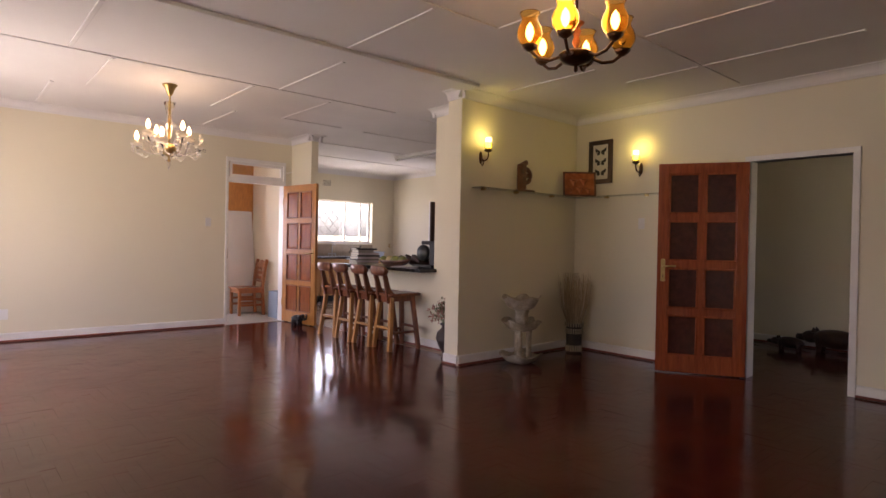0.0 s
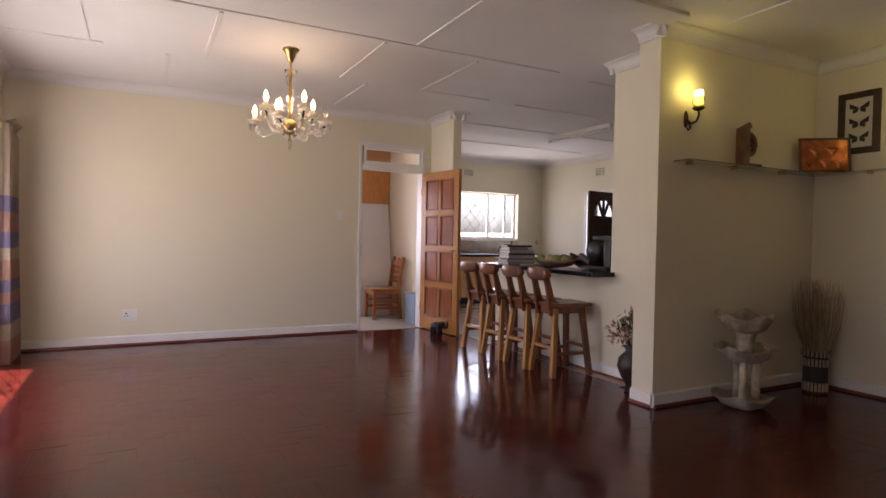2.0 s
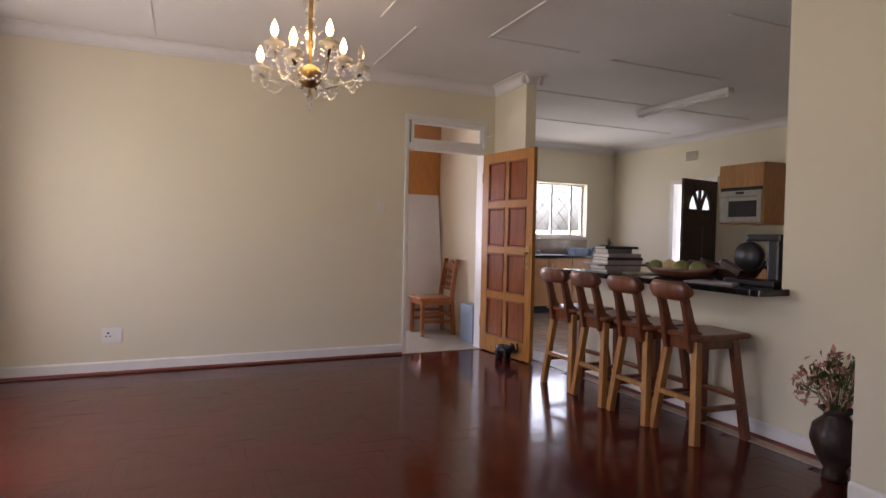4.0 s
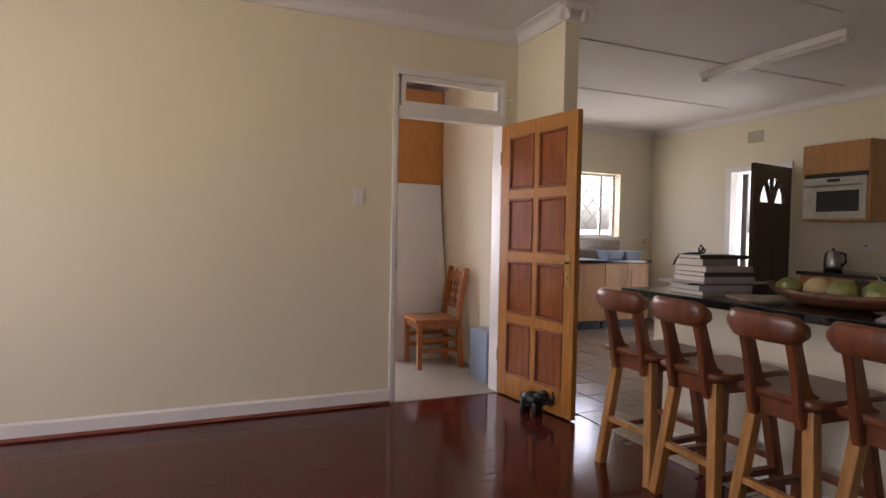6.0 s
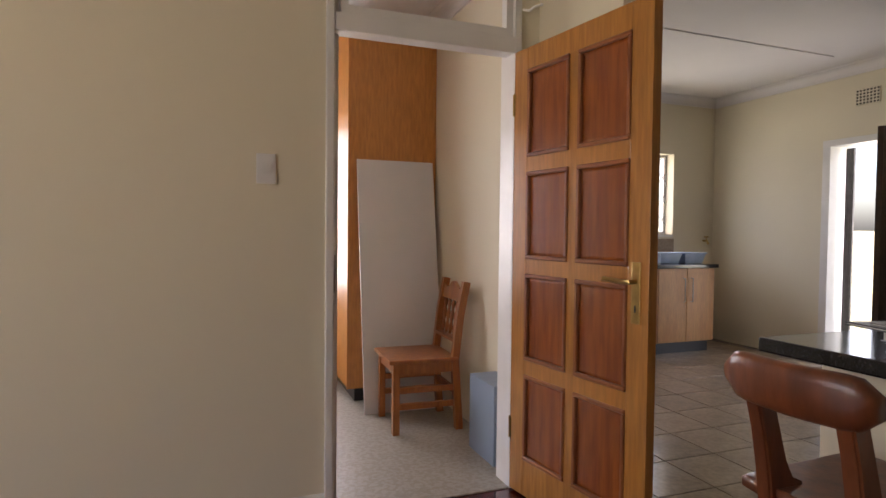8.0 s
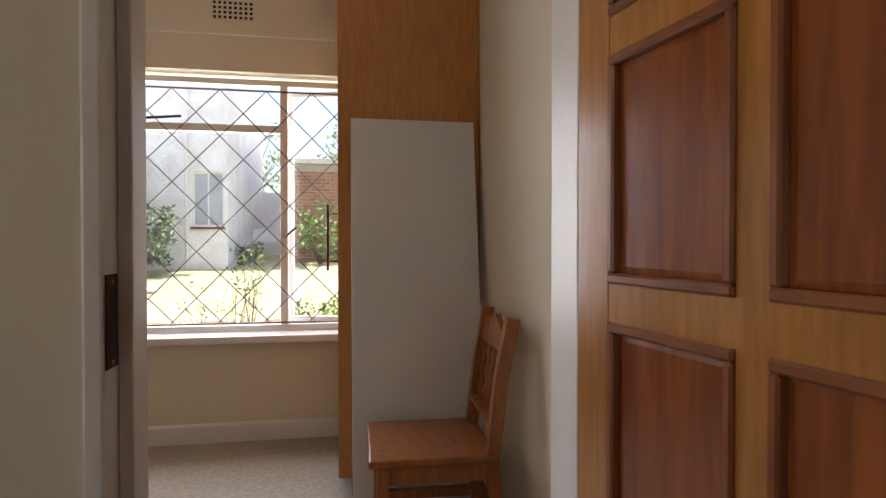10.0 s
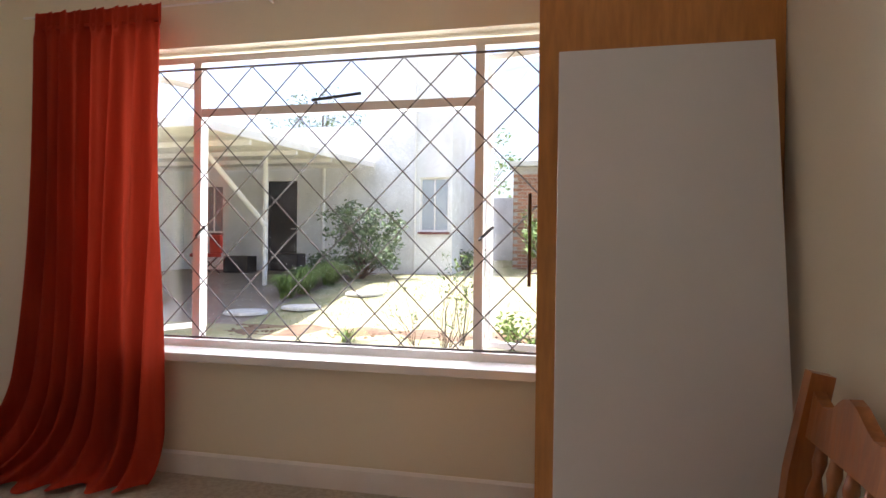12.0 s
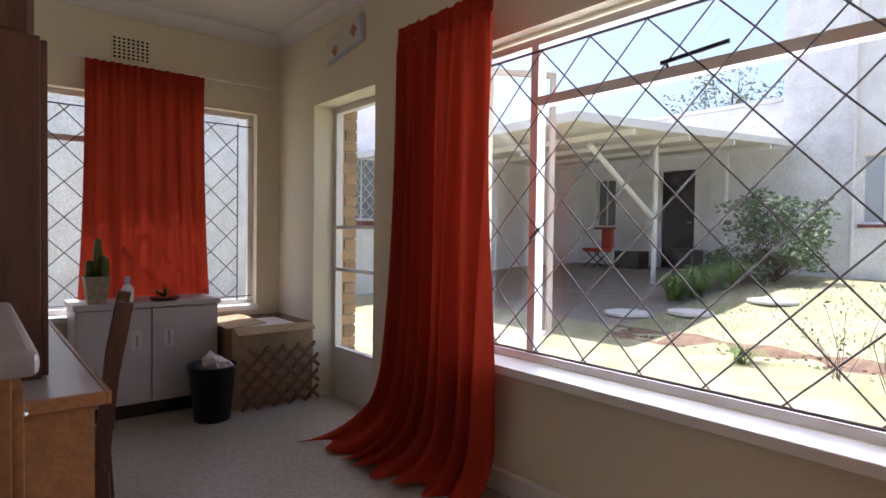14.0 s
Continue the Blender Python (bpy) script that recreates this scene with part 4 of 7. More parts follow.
for x, y, r in STOOLS[1:]:
    copy_thing(stool, pose(x, y, 0, 0, 0, r))

bar = tagged(part("bar_counter", boxes((4.07, 4.66, 4.53, 6.40, 0.888, 0.928), bevel=0.006), M_GRANITE), "polished black granite breakfast bar top", "counter")
bar2 = tagged(part("bar_counter_end", boxes((4.07, 4.328, 4.47, 4.5295, 0.888, 0.928), bevel=0.006), M_GRANITE), "end of the black granite bar top against the wall", "counter")


def book(name, x, y, z, w, d, h, r, mat, label):
    b = thing(name, label, "book", pose(x, y, z, 0, 0, r), group="stack of books on the bar")
    part("cover", boxes((-w / 2, w / 2, -d / 2, d / 2, 0, 0.003), (-w / 2, w / 2, -d / 2, d / 2, h - 0.003, h), (-w / 2, -w / 2 + 0.004, -d / 2, d / 2, 0.003, h - 0.003)), mat, b)
    part("page_block", boxes((-w / 2 + 0.004, w / 2 - 0.004, -d / 2 + 0.004, d / 2 - 0.004, 0.003, h - 0.003)), M_PAPER, b, "cream page edges")
    return b


z = 0.9285
for w, d, h, r, x, y, mat, lab in ((0.25, 0.31, 0.020, 84, 4.33, 6.00, M_BOOKA, "large grey book lying on the granite bar"), (0.25, 0.32, 0.024, 80, 4.34, 6.01, M_BOOKC, "pale hardback book low in the stack"),
                                   (0.31, 0.44, 0.008, 76, 4.37, 6.04, M_BOOKB, "thin dark magazine sticking out of the stack"), (0.30, 0.40, 0.007, 84, 4.36, 6.00, M_BOOKA, "thin grey magazine in the stack"),
                                   (0.23, 0.32, 0.024, 84, 4.33, 5.98, M_BOOKC, "mauve hardback book in the stack"), (0.23, 0.32, 0.020, 82, 4.33, 5.97, M_BOOKB, "dark-backed book in the stack"),
                                   (0.22, 0.31, 0.024, 86, 4.33, 5.98, M_BOOKC, "pale mauve book in the stack"), (0.17, 0.24, 0.032, 88, 4.32, 6.01, M_BOOKA, "thick cream-paged book near the top of the stack"),
                                   (0.18, 0.30, 0.018, 82, 4.32, 5.98, M_BOOKB, "black book tied with a dark ribbon on the stack")):
    h *= 1.16
    book("book", x, y, z, w, d, h, r, mat, lab)
    z += h + 0.0004
bow = bmesh.new()
tube([(0, 0, 0.006), (0.02, 0.025, 0.03), (0.03, 0.02, 0.05), (0.015, -0.01, 0.035), (0, 0, 0.006), (-0.02, -0.03, 0.02), (-0.02, -0.06, 0.03), (-0.01, -0.04, 0.012), (0, 0, 0.006)], 0.005, 6, bow)
tube([(0, 0, 0.006), (-0.05, 0.03, 0.004), (-0.10, 0.045, -0.005), (-0.118, 0.05, -0.03), (-0.122, 0.06, -0.06)], 0.005, 6, bow)
rb = tagged(part("ribbon_bow", bow, M_BLACK), "dark ribbon bow on top of the books", "ribbon")
rb.matrix_basis = pose(4.29, 6.04, z - 0.002)
tagged(part("magazine", boxes((-0.12, 0.12, -0.16, 0.16, 0, 0.008), m=pose(4.40, 5.72, 0.929, 0, 0, 62)), M_SCULPT), "pale patterned magazine lying flat on the granite bar", "magazine")
tagged(part("magazine", boxes((-0.11, 0.11, -0.15, 0.15, 0, 0.010), m=pose(4.24, 4.93, 0.929, 0, 0, 20)), M_BOOKC), "pale magazine lying flat on the granite bar", "magazine")


def dough_bowl():
    """A long shallow carved bowl, pointed at both ends."""
    bm = bmesh.new()
    n, rings = 32, []
    for k, z in ((0.45, 0.0), (0.72, 0.018), (0.92, 0.05), (1.0, 0.078), (0.965, 0.080), (0.86, 0.055), (0.62, 0.028), (0.0, 0.020)):
        ring = []
        for i in range(n):
            a = 2 * math.pi * i / n
            c, sn = math.cos(a), math.sin(a)
            ring.append(bm.verts.new((0.135 * k * sn * (1 - 0.35 * abs(c) ** 3), 0.36 * k * c, z + 0.030 * abs(c) ** 4 * (z / 0.08))))
        rings.append(ring)
    for a, b in zip(rings, rings[1:]):
        for i in range(n):
            bm.faces.new((a[i], a[(i + 1) % n], b[(i + 1) % n], b[i]))
    bm.faces.new(rings[0][::-1])
    bmesh.ops.remove_doubles(bm, verts=bm.verts, dist=1e-5)
    return bm


bowl = tagged(part("fruit_bowl", dough_bowl(), M_CARVE, smooth=True), "long dark carved wooden fruit bowl on the bar", "bowl")
bowl.matrix_basis = pose(4.38, 5.37, 0.929, 0, 0, -6) @ Matrix.Diagonal((1, 1, 0.85, 1))
for x, y, r, rz, mat, lab in ((4.36, 5.57, 0.052, 20, M_GREEN, "green mango at the end of the wooden bowl"), (4.37, 5.44, 0.056, -10, M_TAN, "pale tan fruit in the wooden bowl"), (4.36, 5.32, 0.056, 30, M_GREEN, "mottled green mango in the wooden bowl"),
                              (4.38, 5.19, 0.056, 5, M_GREEN, "large green mango in the wooden bowl"), (4.43, 5.29, 0.058, -25, M_URN, "dark purple fruit at the back of the bowl")):
    tagged(part("fruit", lathe([(0.0, -1.15 * r), (0.45 * r, -1.05 * r), (0.88 * r, -0.5 * r), (r, 0.05 * r), (0.80 * r, 0.65 * r), (0.40 * r, 1.02 * r), (0.0, 1.12 * r)], 18, pose(0, 0, 0, 90, 0, 0), lobes=3, depth=0.04), mat, smooth=True), lab, "fruit").matrix_basis = pose(x, y, 0.950 + r * 0.92, 0, 8, rz)

dish = tagged(part("carved_dish", dough_bowl(), M_DARKW, smooth=True), "dark carved wooden dish beside the fruit bowl", "bowl")
dish.matrix_basis = pose(4.53, 5.04, 0.929, 0, 0, 14) @ Matrix.Diagonal((0.85, 0.62, 1.35, 1))


def sewing_shape():
    """A dark wrought ornament: round disc on a footed arm."""
    o = thing("bar_ornament", "black carved ornament with a round disc on the bar", "ornament", pose(4.39, 4.745, 0.928) @ Matrix.Scale(1.05, 4))
    part("base", boxes((-0.07, 0.07, -0.17, 0.17, 0, 0.035), bevel=0.008), M_BLACK, o)
    part("post", boxes((-0.03, 0.03, -0.165, -0.09, 0.035, 0.27), bevel=0.012), M_BLACK, o)
    part("arm", boxes((-0.028, 0.028, -0.17, 0.06, 0.262, 0.305), bevel=0.012), M_BLACK, o)
    part("disc", lathe([(0.0, -0.03), (0.085, -0.028), (0.092, 0.0), (0.085, 0.028), (0.0, 0.03)], 24, pose(0, 0.05, 0.17, 0, 90)), M_BLACK, o, "", True)
    part("spout", beam((0, 0.10, 0.06), (0, 0.24, 0.13), 0.05, 0.04, bevel=0.008), M_DARKW, o)
    return o


sewing_shape()


# crystal chandelier
def crystal_chandelier():
    z = CEIL
    c = thing("crystal_chandelier", "lit crystal chandelier with brass canopy and bead swags", "chandelier", pose(1.745, 5.612, z) @ Matrix.Diagonal((1.10, 1.10, 1.17, 1)))
    part("canopy", lathe([(0.062, 0.0), (0.064, -0.008), (0.045, -0.03), (0.022, -0.085), (0.012, -0.10), (0.0, -0.10)], 24), M_BRASS, c, "brass cone canopy", True)
    part("stem", tube([(0, 0, -0.09), (0, 0, -0.66)], 0.008), M_BRASS, c)
    part("column", lathe([(0.010, -0.15), (0.05, -0.155), (0.028, -0.24), (0.016, -0.28), (0.022, -0.30), (0.03, -0.36), (0.02, -0.42), (0.014, -0.46)], 16), M_CRYST, c, "glass column", True)
    part("hub", lathe([(0.012, -0.50), (0.05, -0.52), (0.066, -0.555), (0.058, -0.585), (0.03, -0.61), (0.0, -0.62)], 20), M_BRASS, c, "", True)
    part("drop", lathe([(0.0, -0.63), (0.016, -0.65), (0.010, -0.70), (0.0, -0.74)], 10), M_CRYST, c, "crystal drop")
    rnd = random.Random(4)
    for i in range(8):
        a = 2 * math.pi * i / 8 + 0.3
        up = i % 2 == 0
        r = 0.27 if not up else 0.20
        zt = -0.52 if not up else -0.44
        d = Vector((math.cos(a), math.sin(a), 0))
        pts = [d * 0.04 + Vector((0, 0, -0.56)), d * (r * 0.45) + Vector((0, 0, -0.60)), d * (r * 0.8) + Vector((0, 0, -0.575)), d * r + Vector((0, 0, zt - 0.03))]
        arm = part("arm", tube(pts, 0.008, 8), M_CRYST, c, "glass arm", True)
        p = d * r
        m = Matrix.Translation((p.x, p.y, zt))
        part("bobeche", lathe([(0.008, -0.022), (0.034, -0.018), (0.050, -0.004), (0.052, 0.006), (0.046, 0.006), (0.020, 0.002), (0.016, 0.03), (0.0, 0.03)], 14, m), M_MILK, arm, "milky cream glass drip dish", True)
        lit = i != 1 and i != 7
        part("bulb", lathe([(0.0, 0.03), (0.015, 0.042), (0.021, 0.064), (0.013, 0.094), (0.0, 0.118)], 12, m), M_BULB if lit else M_CRYST, arm, "lit candle bulb" if lit else "unlit candle bulb", True)
        bm = bmesh.new()
        for k in range(5):
            b = 2 * math.pi * k / 5
            q = p + Vector((0.042 * math.cos(b), 0.042 * math.sin(b), 0))
            for t in range(2 + k % 2):
                ball((q.x, q.y, zt - 0.025 - 0.022 * t), 0.008, bm, 1)
        part("pendants", bm, M_CRYST, arm, "crystal pendants")["kind"] = "stuff"
        j = (i + 1) % 8
        a2 = 2 * math.pi * j / 8 + 0.3
        r2, z2 = (0.27, -0.52) if j % 2 else (0.20, -0.44)
        e = Vector((r2 * math.cos(a2), r2 * math.sin(a2), z2 - 0.03))
        s = Vector((p.x, p.y, zt - 0.03))
        bm = bmesh.new()
        for k in range(12):
            t = k / 11
            q = s.lerp(e, t) + Vector((0, 0, -0.11 * 4 * t * (1 - t)))
            ball(q, 0.0065, bm, 1)
        part("bead_swag", bm, M_CRYST, c, "string of crystal beads")["kind"] = "stuff"
        bm = bmesh.new()
        for k in range(9):
            t = k / 8
            q = Vector((0, 0, -0.28)).lerp(s, t) + d * (0.02 + 0.10 * t * (1 - t)) + Vector((0, 0, -0.06 * 4 * t * (1 - t)))
            ball(q, 0.006, bm, 1)
        part("bead_swag", bm, M_CRYST, c, "string of crystal beads")["kind"] = "stuff"
    lp = new("chandelier_light", bpy.data.lights.new("chandelier_light", "POINT"))
    lp.data.energy, lp.data.color, lp.data.shadow_soft_size = 1.3, (1.0, 0.74, 0.42), 0.22
    lp.location = (1.735, 5.61, CEIL - 0.42)
    return c


crystal_chandelier()


# amber glass chandelier
def amber_chandelier():
    c = thing("amber_chandelier", "bronze chandelier with six lit amber glass shades", "chandelier", pose(2.65, 1.345, CEIL) @ Matrix.Diagonal((0.87, 0.87, 0.92, 1)))
    part("canopy", lathe([(0.055, 0.0), (0.055, -0.012), (0.03, -0.035), (0.012, -0.05), (0.0, -0.05)], 20), M_BRONZE, c, "", True)
    part("stem", tube([(0, 0, -0.04), (0, 0, -0.36)], 0.007), M_BRONZE, c)
    part("turned_column", lathe([(0.012, -0.34), (0.05, -0.345), (0.045, -0.355), (0.018, -0.37), (0.030, -0.40), (0.016, -0.43), (0.028, -0.46), (0.014, -0.49), (0.02, -0.53)], 16), M_COPPER, c, "turned copper column", True)
    part("bowl", lathe([(0.02, -0.52), (0.10, -0.525), (0.115, -0.54), (0.09, -0.575), (0.03, -0.595), (0.012, -0.60), (0.012, -0.63), (0.0, -0.64)], 24), M_BRONZE, c, "", True)
    for i in range(6):
        a = 2 * math.pi * i / 6 + 0.42
        d = Vector((math.cos(a), math.sin(a), 0))
        r = 0.30
        zt = -0.50
        pts = [d * 0.10 + Vector((0, 0, -0.55)), d * 0.17 + Vector((0, 0, -0.575)), d * 0.24 + Vector((0, 0, -0.565)), d * 0.285 + Vector((0, 0, -0.53)), d * r + Vector((0, 0, zt))]
        arm = part("arm", tube(pts, 0.010, 8), M_BRONZE, c, "", True)
        m = Matrix.Translation((d.x * r, d.y * r, zt))
        part("cup", lathe([(0.010, -0.03), (0.038, -0.012), (0.050, 0.008), (0.030, 0.012), (0.0, 0.012)], 14, m, lobes=7, depth=0.08), M_BRONZE, arm, "", True)
        sh = part("shade", lathe([(0.030, 0.006), (0.058, 0.022), (0.077, 0.055), (0.080, 0.085), (0.070, 0.118), (0.054, 0.146), (0.050, 0.162), (0.058, 0.186), (0.066, 0.198), (0.063, 0.199), (0.054, 0.186), (0.046, 0.162), (0.050, 0.145), (0.066, 0.117), (0.076, 0.085), (0.073, 0.056), (0.054, 0.026), (0.026, 0.010)], 24, m, lobes=12, depth=0.012), M_AMBER, arm, "vase-shaped amber glass shade", True)
        lit = i != 5
        part("bulb", lathe([(0.0, 0.03), (0.016, 0.045), (0.028, 0.080), (0.020, 0.118), (0.0, 0.145)], 12, m), M_BULB if lit else M_CRYST, sh, "lit bulb" if lit else "unlit bulb", True)
    lp = new("amber_light", bpy.data.lights.new("amber_light", "POINT"))
    lp.data.energy, lp.data.color, lp.data.shadow_soft_size = 1.5, (1.0, 0.66, 0.30), 0.25
    lp.location = (2.65, 1.345, CEIL - 0.30)
    return c


amber_chandelier()


# wall sconces
def sconce(x, y, z, rz):
    s = thing("wall_sconce", "bronze wall sconce with a lit yellow candle shade", "wall lamp", pose(x, y, z, 0, 0, rz), group="pair of wall sconces")
    part("backplate", lathe([(0.0, 0.0), (0.030, 0.0), (0.024, 0.008), (0.012, 0.014), (0.0, 0.016)], 14, pose(0, -0.002, 0.01, 90) @ Matrix.Diagonal((0.8, 2.2, 1, 1))), M_BRONZE, s, "", True)
    part("arm", tube([(0, -0.012, 0.0), (0, -0.05, -0.03), (0, -0.095, -0.02), (0, -0.115, 0.02), (0, -0.11, 0.055)], 0.009, 8, r2=0.007), M_BRONZE, s, "", True)
    part("scroll", tube([(0, -0.03, -0.02), (0, -0.045, -0.06), (0, -0.025, -0.075), (0, -0.015, -0.055)], 0.006, 8), M_BRONZE, s, "", True)
    part("cup", lathe([(0.008, 0.05), (0.03, 0.058), (0.045, 0.075), (0.03, 0.078), (0.0, 0.078)], 14, pose(0, -0.11, 0), lobes=6, depth=0.1), M_BRONZE, s, "", True)
    sh = part("shade", lathe([(0.022, 0.078), (0.042, 0.095), (0.046, 0.125), (0.036, 0.15), (0.034, 0.15), (0.043, 0.125), (0.039, 0.097), (0.02, 0.082)], 18, pose(0, -0.11, 0)), M_YGLASS, s, "yellow glass shade", True)
    part("candle", lathe([(0.0, 0.10), (0.026, 0.10), (0.030, 0.13), (0.030, 0.195), (0.026, 0.198), (0.0, 0.19)], 16, pose(0, -0.11, 0), lobes=5, depth=0.05), M_BULBY, sh, "lit candle tube", True)
    m = s.matrix_basis @ Vector((0, -0.125, 0.23))
    lp = new("sconce_light", bpy.data.lights.new("sconce_light", "POINT"))
    lp.data.energy, lp.data.color, lp.data.shadow_soft_size = 0.24, (1.0, 0.88, 0.22), 0.03
    lp.location = m
    return s


sconce(4.20, LY1, 2.10, 0)
sconce(LX1, 2.80, 2.07, -90)


# glass corner shelf and what stands on it
sh1 = thing("glass_shelf", "clear glass corner shelf on small brass brackets", "shelf", pose(LX1, LY1, 1.79))
part("pane", boxes((-1.74, -0.004, -0.15, -0.004, 0, 0.006)), M_SHELFGL, sh1)
part("pane", boxes((-0.15, -0.004, -1.13, -0.154, 0, 0.006)), M_SHELFGL, sh1)
for x in (-1.6, -1.1, -0.5):
    part("bracket", boxes((x - 0.01, x + 0.01, -0.06, -0.001, -0.016, -0.001)), M_BRASS, sh1)
for y in (-0.45, -0.95):
    part("bracket", boxes((-0.06, -0.001, y - 0.01, y + 0.01, -0.016, -0.001)), M_BRASS, sh1)


def carved_figure():
    c = thing("carved_ornament", "brown carved wooden scroll ornament on the glass shelf", "ornament", pose(4.80, LY1 - 0.075, 1.7965))
    part("base", boxes((-0.11, 0.12, -0.05, 0.05, 0, 0.022), bevel=0.006), M_CARVE, c)
    part("block", boxes((-0.09, -0.005, -0.038, 0.038, 0.022, 0.30), bevel=0.02), M_CARVE, c)
    part("ring", tube(arc((0.015, 0, 0.175), 0.075, -120, 150, 18), 0.024, 10), M_CARVE, c, "", True)
    part("boss", ball((0.015, 0, 0.175), 0.032, sub=2), M_CARVE, c, "", True)
    part("crest", beam((-0.06, 0, 0.28), (0.03, 0, 0.325), 0.05, 0.04, bevel=0.012), M_CARVE, c)


carved_figure()

cp = thing("copper_picture", "beaten copper relief picture standing on the corner shelf", "picture", pose(5.62, LY1 - 0.20, 1.797, -8, 0, -40))
part("sheet", boxes((-0.19, 0.19, -0.006, 0.006, 0.0, 0.29), bevel=0.003), M_COPPER, cp)
part("border", boxes((-0.19, 0.19, -0.012, -0.007, 0, 0.02), (-0.19, 0.19, -0.012, -0.007, 0.27, 0.29), (-0.19, -0.17, -0.012, -0.007, 0.02, 0.27), (0.17, 0.19, -0.012, -0.007, 0.02, 0.27), bevel=0.002), M_CARVE, cp)
for x, zz, r in ((-0.07, 0.17, 0.055), (0.05, 0.18, 0.062), (0.0, 0.08, 0.05), (0.10, 0.07, 0.04), (-0.11, 0.07, 0.035)):
    part("relief", lathe([(r, 0.0), (r * 0.8, 0.010), (r * 0.4, 0.016), (0.0, 0.018)], 3, pose(x, -0.006, zz, 90) @ Matrix.Rotation(radians(-90), 4, "Z")), M_COPPER, cp)

bf = thing("butterfly_frame", "black framed picture of three mounted butterflies", "picture frame", pose(LX1 - 0.002, 3.31, 1.95))
part("frame", boxes((-0.03, 0, -0.155, -0.105, 0, 0.50), (-0.03, 0, 0.105, 0.155, 0, 0.50), (-0.03, 0, -0.105, 0.105, 0, 0.05), (-0.03, 0, -0.105, 0.105, 0.45, 0.50), bevel=0.004), M_DARKW, bf)
part("mount", boxes((-0.012, -0.002, -0.105, 0.105, 0.05, 0.45)), M_PAPER, bf, "pale mount")
for i in range(3):
    zc = 0.13 + 0.12 * i
    bm = bmesh.new()
    for s in (-1, 1):
        for pts in (((0.004, 0.005), (0.075, 0.045), (0.07, 0.0), (0.02, -0.008)), ((0.004, -0.004), (0.05, -0.008), (0.045, -0.04), (0.012, -0.03))):
            vs = [bm.verts.new((-0.016, s * u, zc + v)) for u, v in pts]
            bm.faces.new(vs)
    geo = bmesh.ops.extrude_face_region(bm, geom=bm.faces[:])
    bmesh.ops.translate(bm, vec=(0.003, 0, 0), verts=[v for v in geo["geom"] if isinstance(v, bmesh.types.BMVert)])
    part("butterfly", bm, M_BLACK, bf, "dark mounted butterfly")


# pale carved leaf sculpture
def leaf_tray(r, z, rise, lobes, turn, thick=0.022):
    """A wavy-rimmed carved tray: hollow above, rounded below, its rim rolling up and down."""
    bm = bmesh.new()
    n, rows = 44, []
    for k, h in ((0.0, -thick), (0.45, -thick), (0.75, -thick * 0.6 + rise * 0.25), (0.97, rise * 0.85), (1.03, rise), (0.96, rise * 0.98), (0.72, rise * 0.42), (0.40, rise * 0.10), (0.0, 0.0)):
        row = []
        for i in range(n):
            a = 2 * math.pi * i / n
            w = math.sin(lobes * a + turn) + 0.5 * math.sin((lobes + 2) * a + 1.7 * turn)
            q = r * k * (1 + 0.11 * w * k)
            row.append(bm.verts.new((q * math.cos(a), q * math.sin(a), z + h + 0.020 * k ** 3 * math.sin(lobes * a + turn + 1.1))))
        rows.append(row)
    for a, b in zip(rows, rows[1:]):
        for i in range(n):
            bm.faces.new((a[i], a[(i + 1) % n], b[(i + 1) % n], b[i]))
    bmesh.ops.remove_doubles(bm, verts=bm.verts, dist=1e-5)
    return bm


def sculpture():
    s = thing("leaf_sculpture", "pale carved wooden stand of three tiers of wavy leaves", "sculpture", pose(4.585, 3.40, 0, 0, 0, 30))
    part("base", leaf_tray(0.20, 0.05, 0.045, 4, 0.6, 0.05), M_SCULPT, s, "", True)
    part("lower_leaves", leaf_tray(0.185, 0.355, 0.085, 4, 2.1), M_SCULPT, s, "", True)
    part("upper_leaves", leaf_tray(0.19, 0.575, 0.105, 5, 0.2), M_SCULPT, s, "", True)
    for dx, dy in ((-0.085, 0.0), (0.065, 0.055), (0.05, -0.075)):
        part("stem", tube([(dx, dy, 0.04), (dx * 0.92, dy * 0.92, 0.2), (dx, dy, 0.36)], 0.030, 10), M_SCULPT, s, "", True)
    part("neck", lathe([(0.075, 0.345), (0.062, 0.40), (0.07, 0.45), (0.06, 0.50), (0.08, 0.57)], 16, lobes=5, depth=0.12), M_SCULPT, s, "", True)


sculpture()


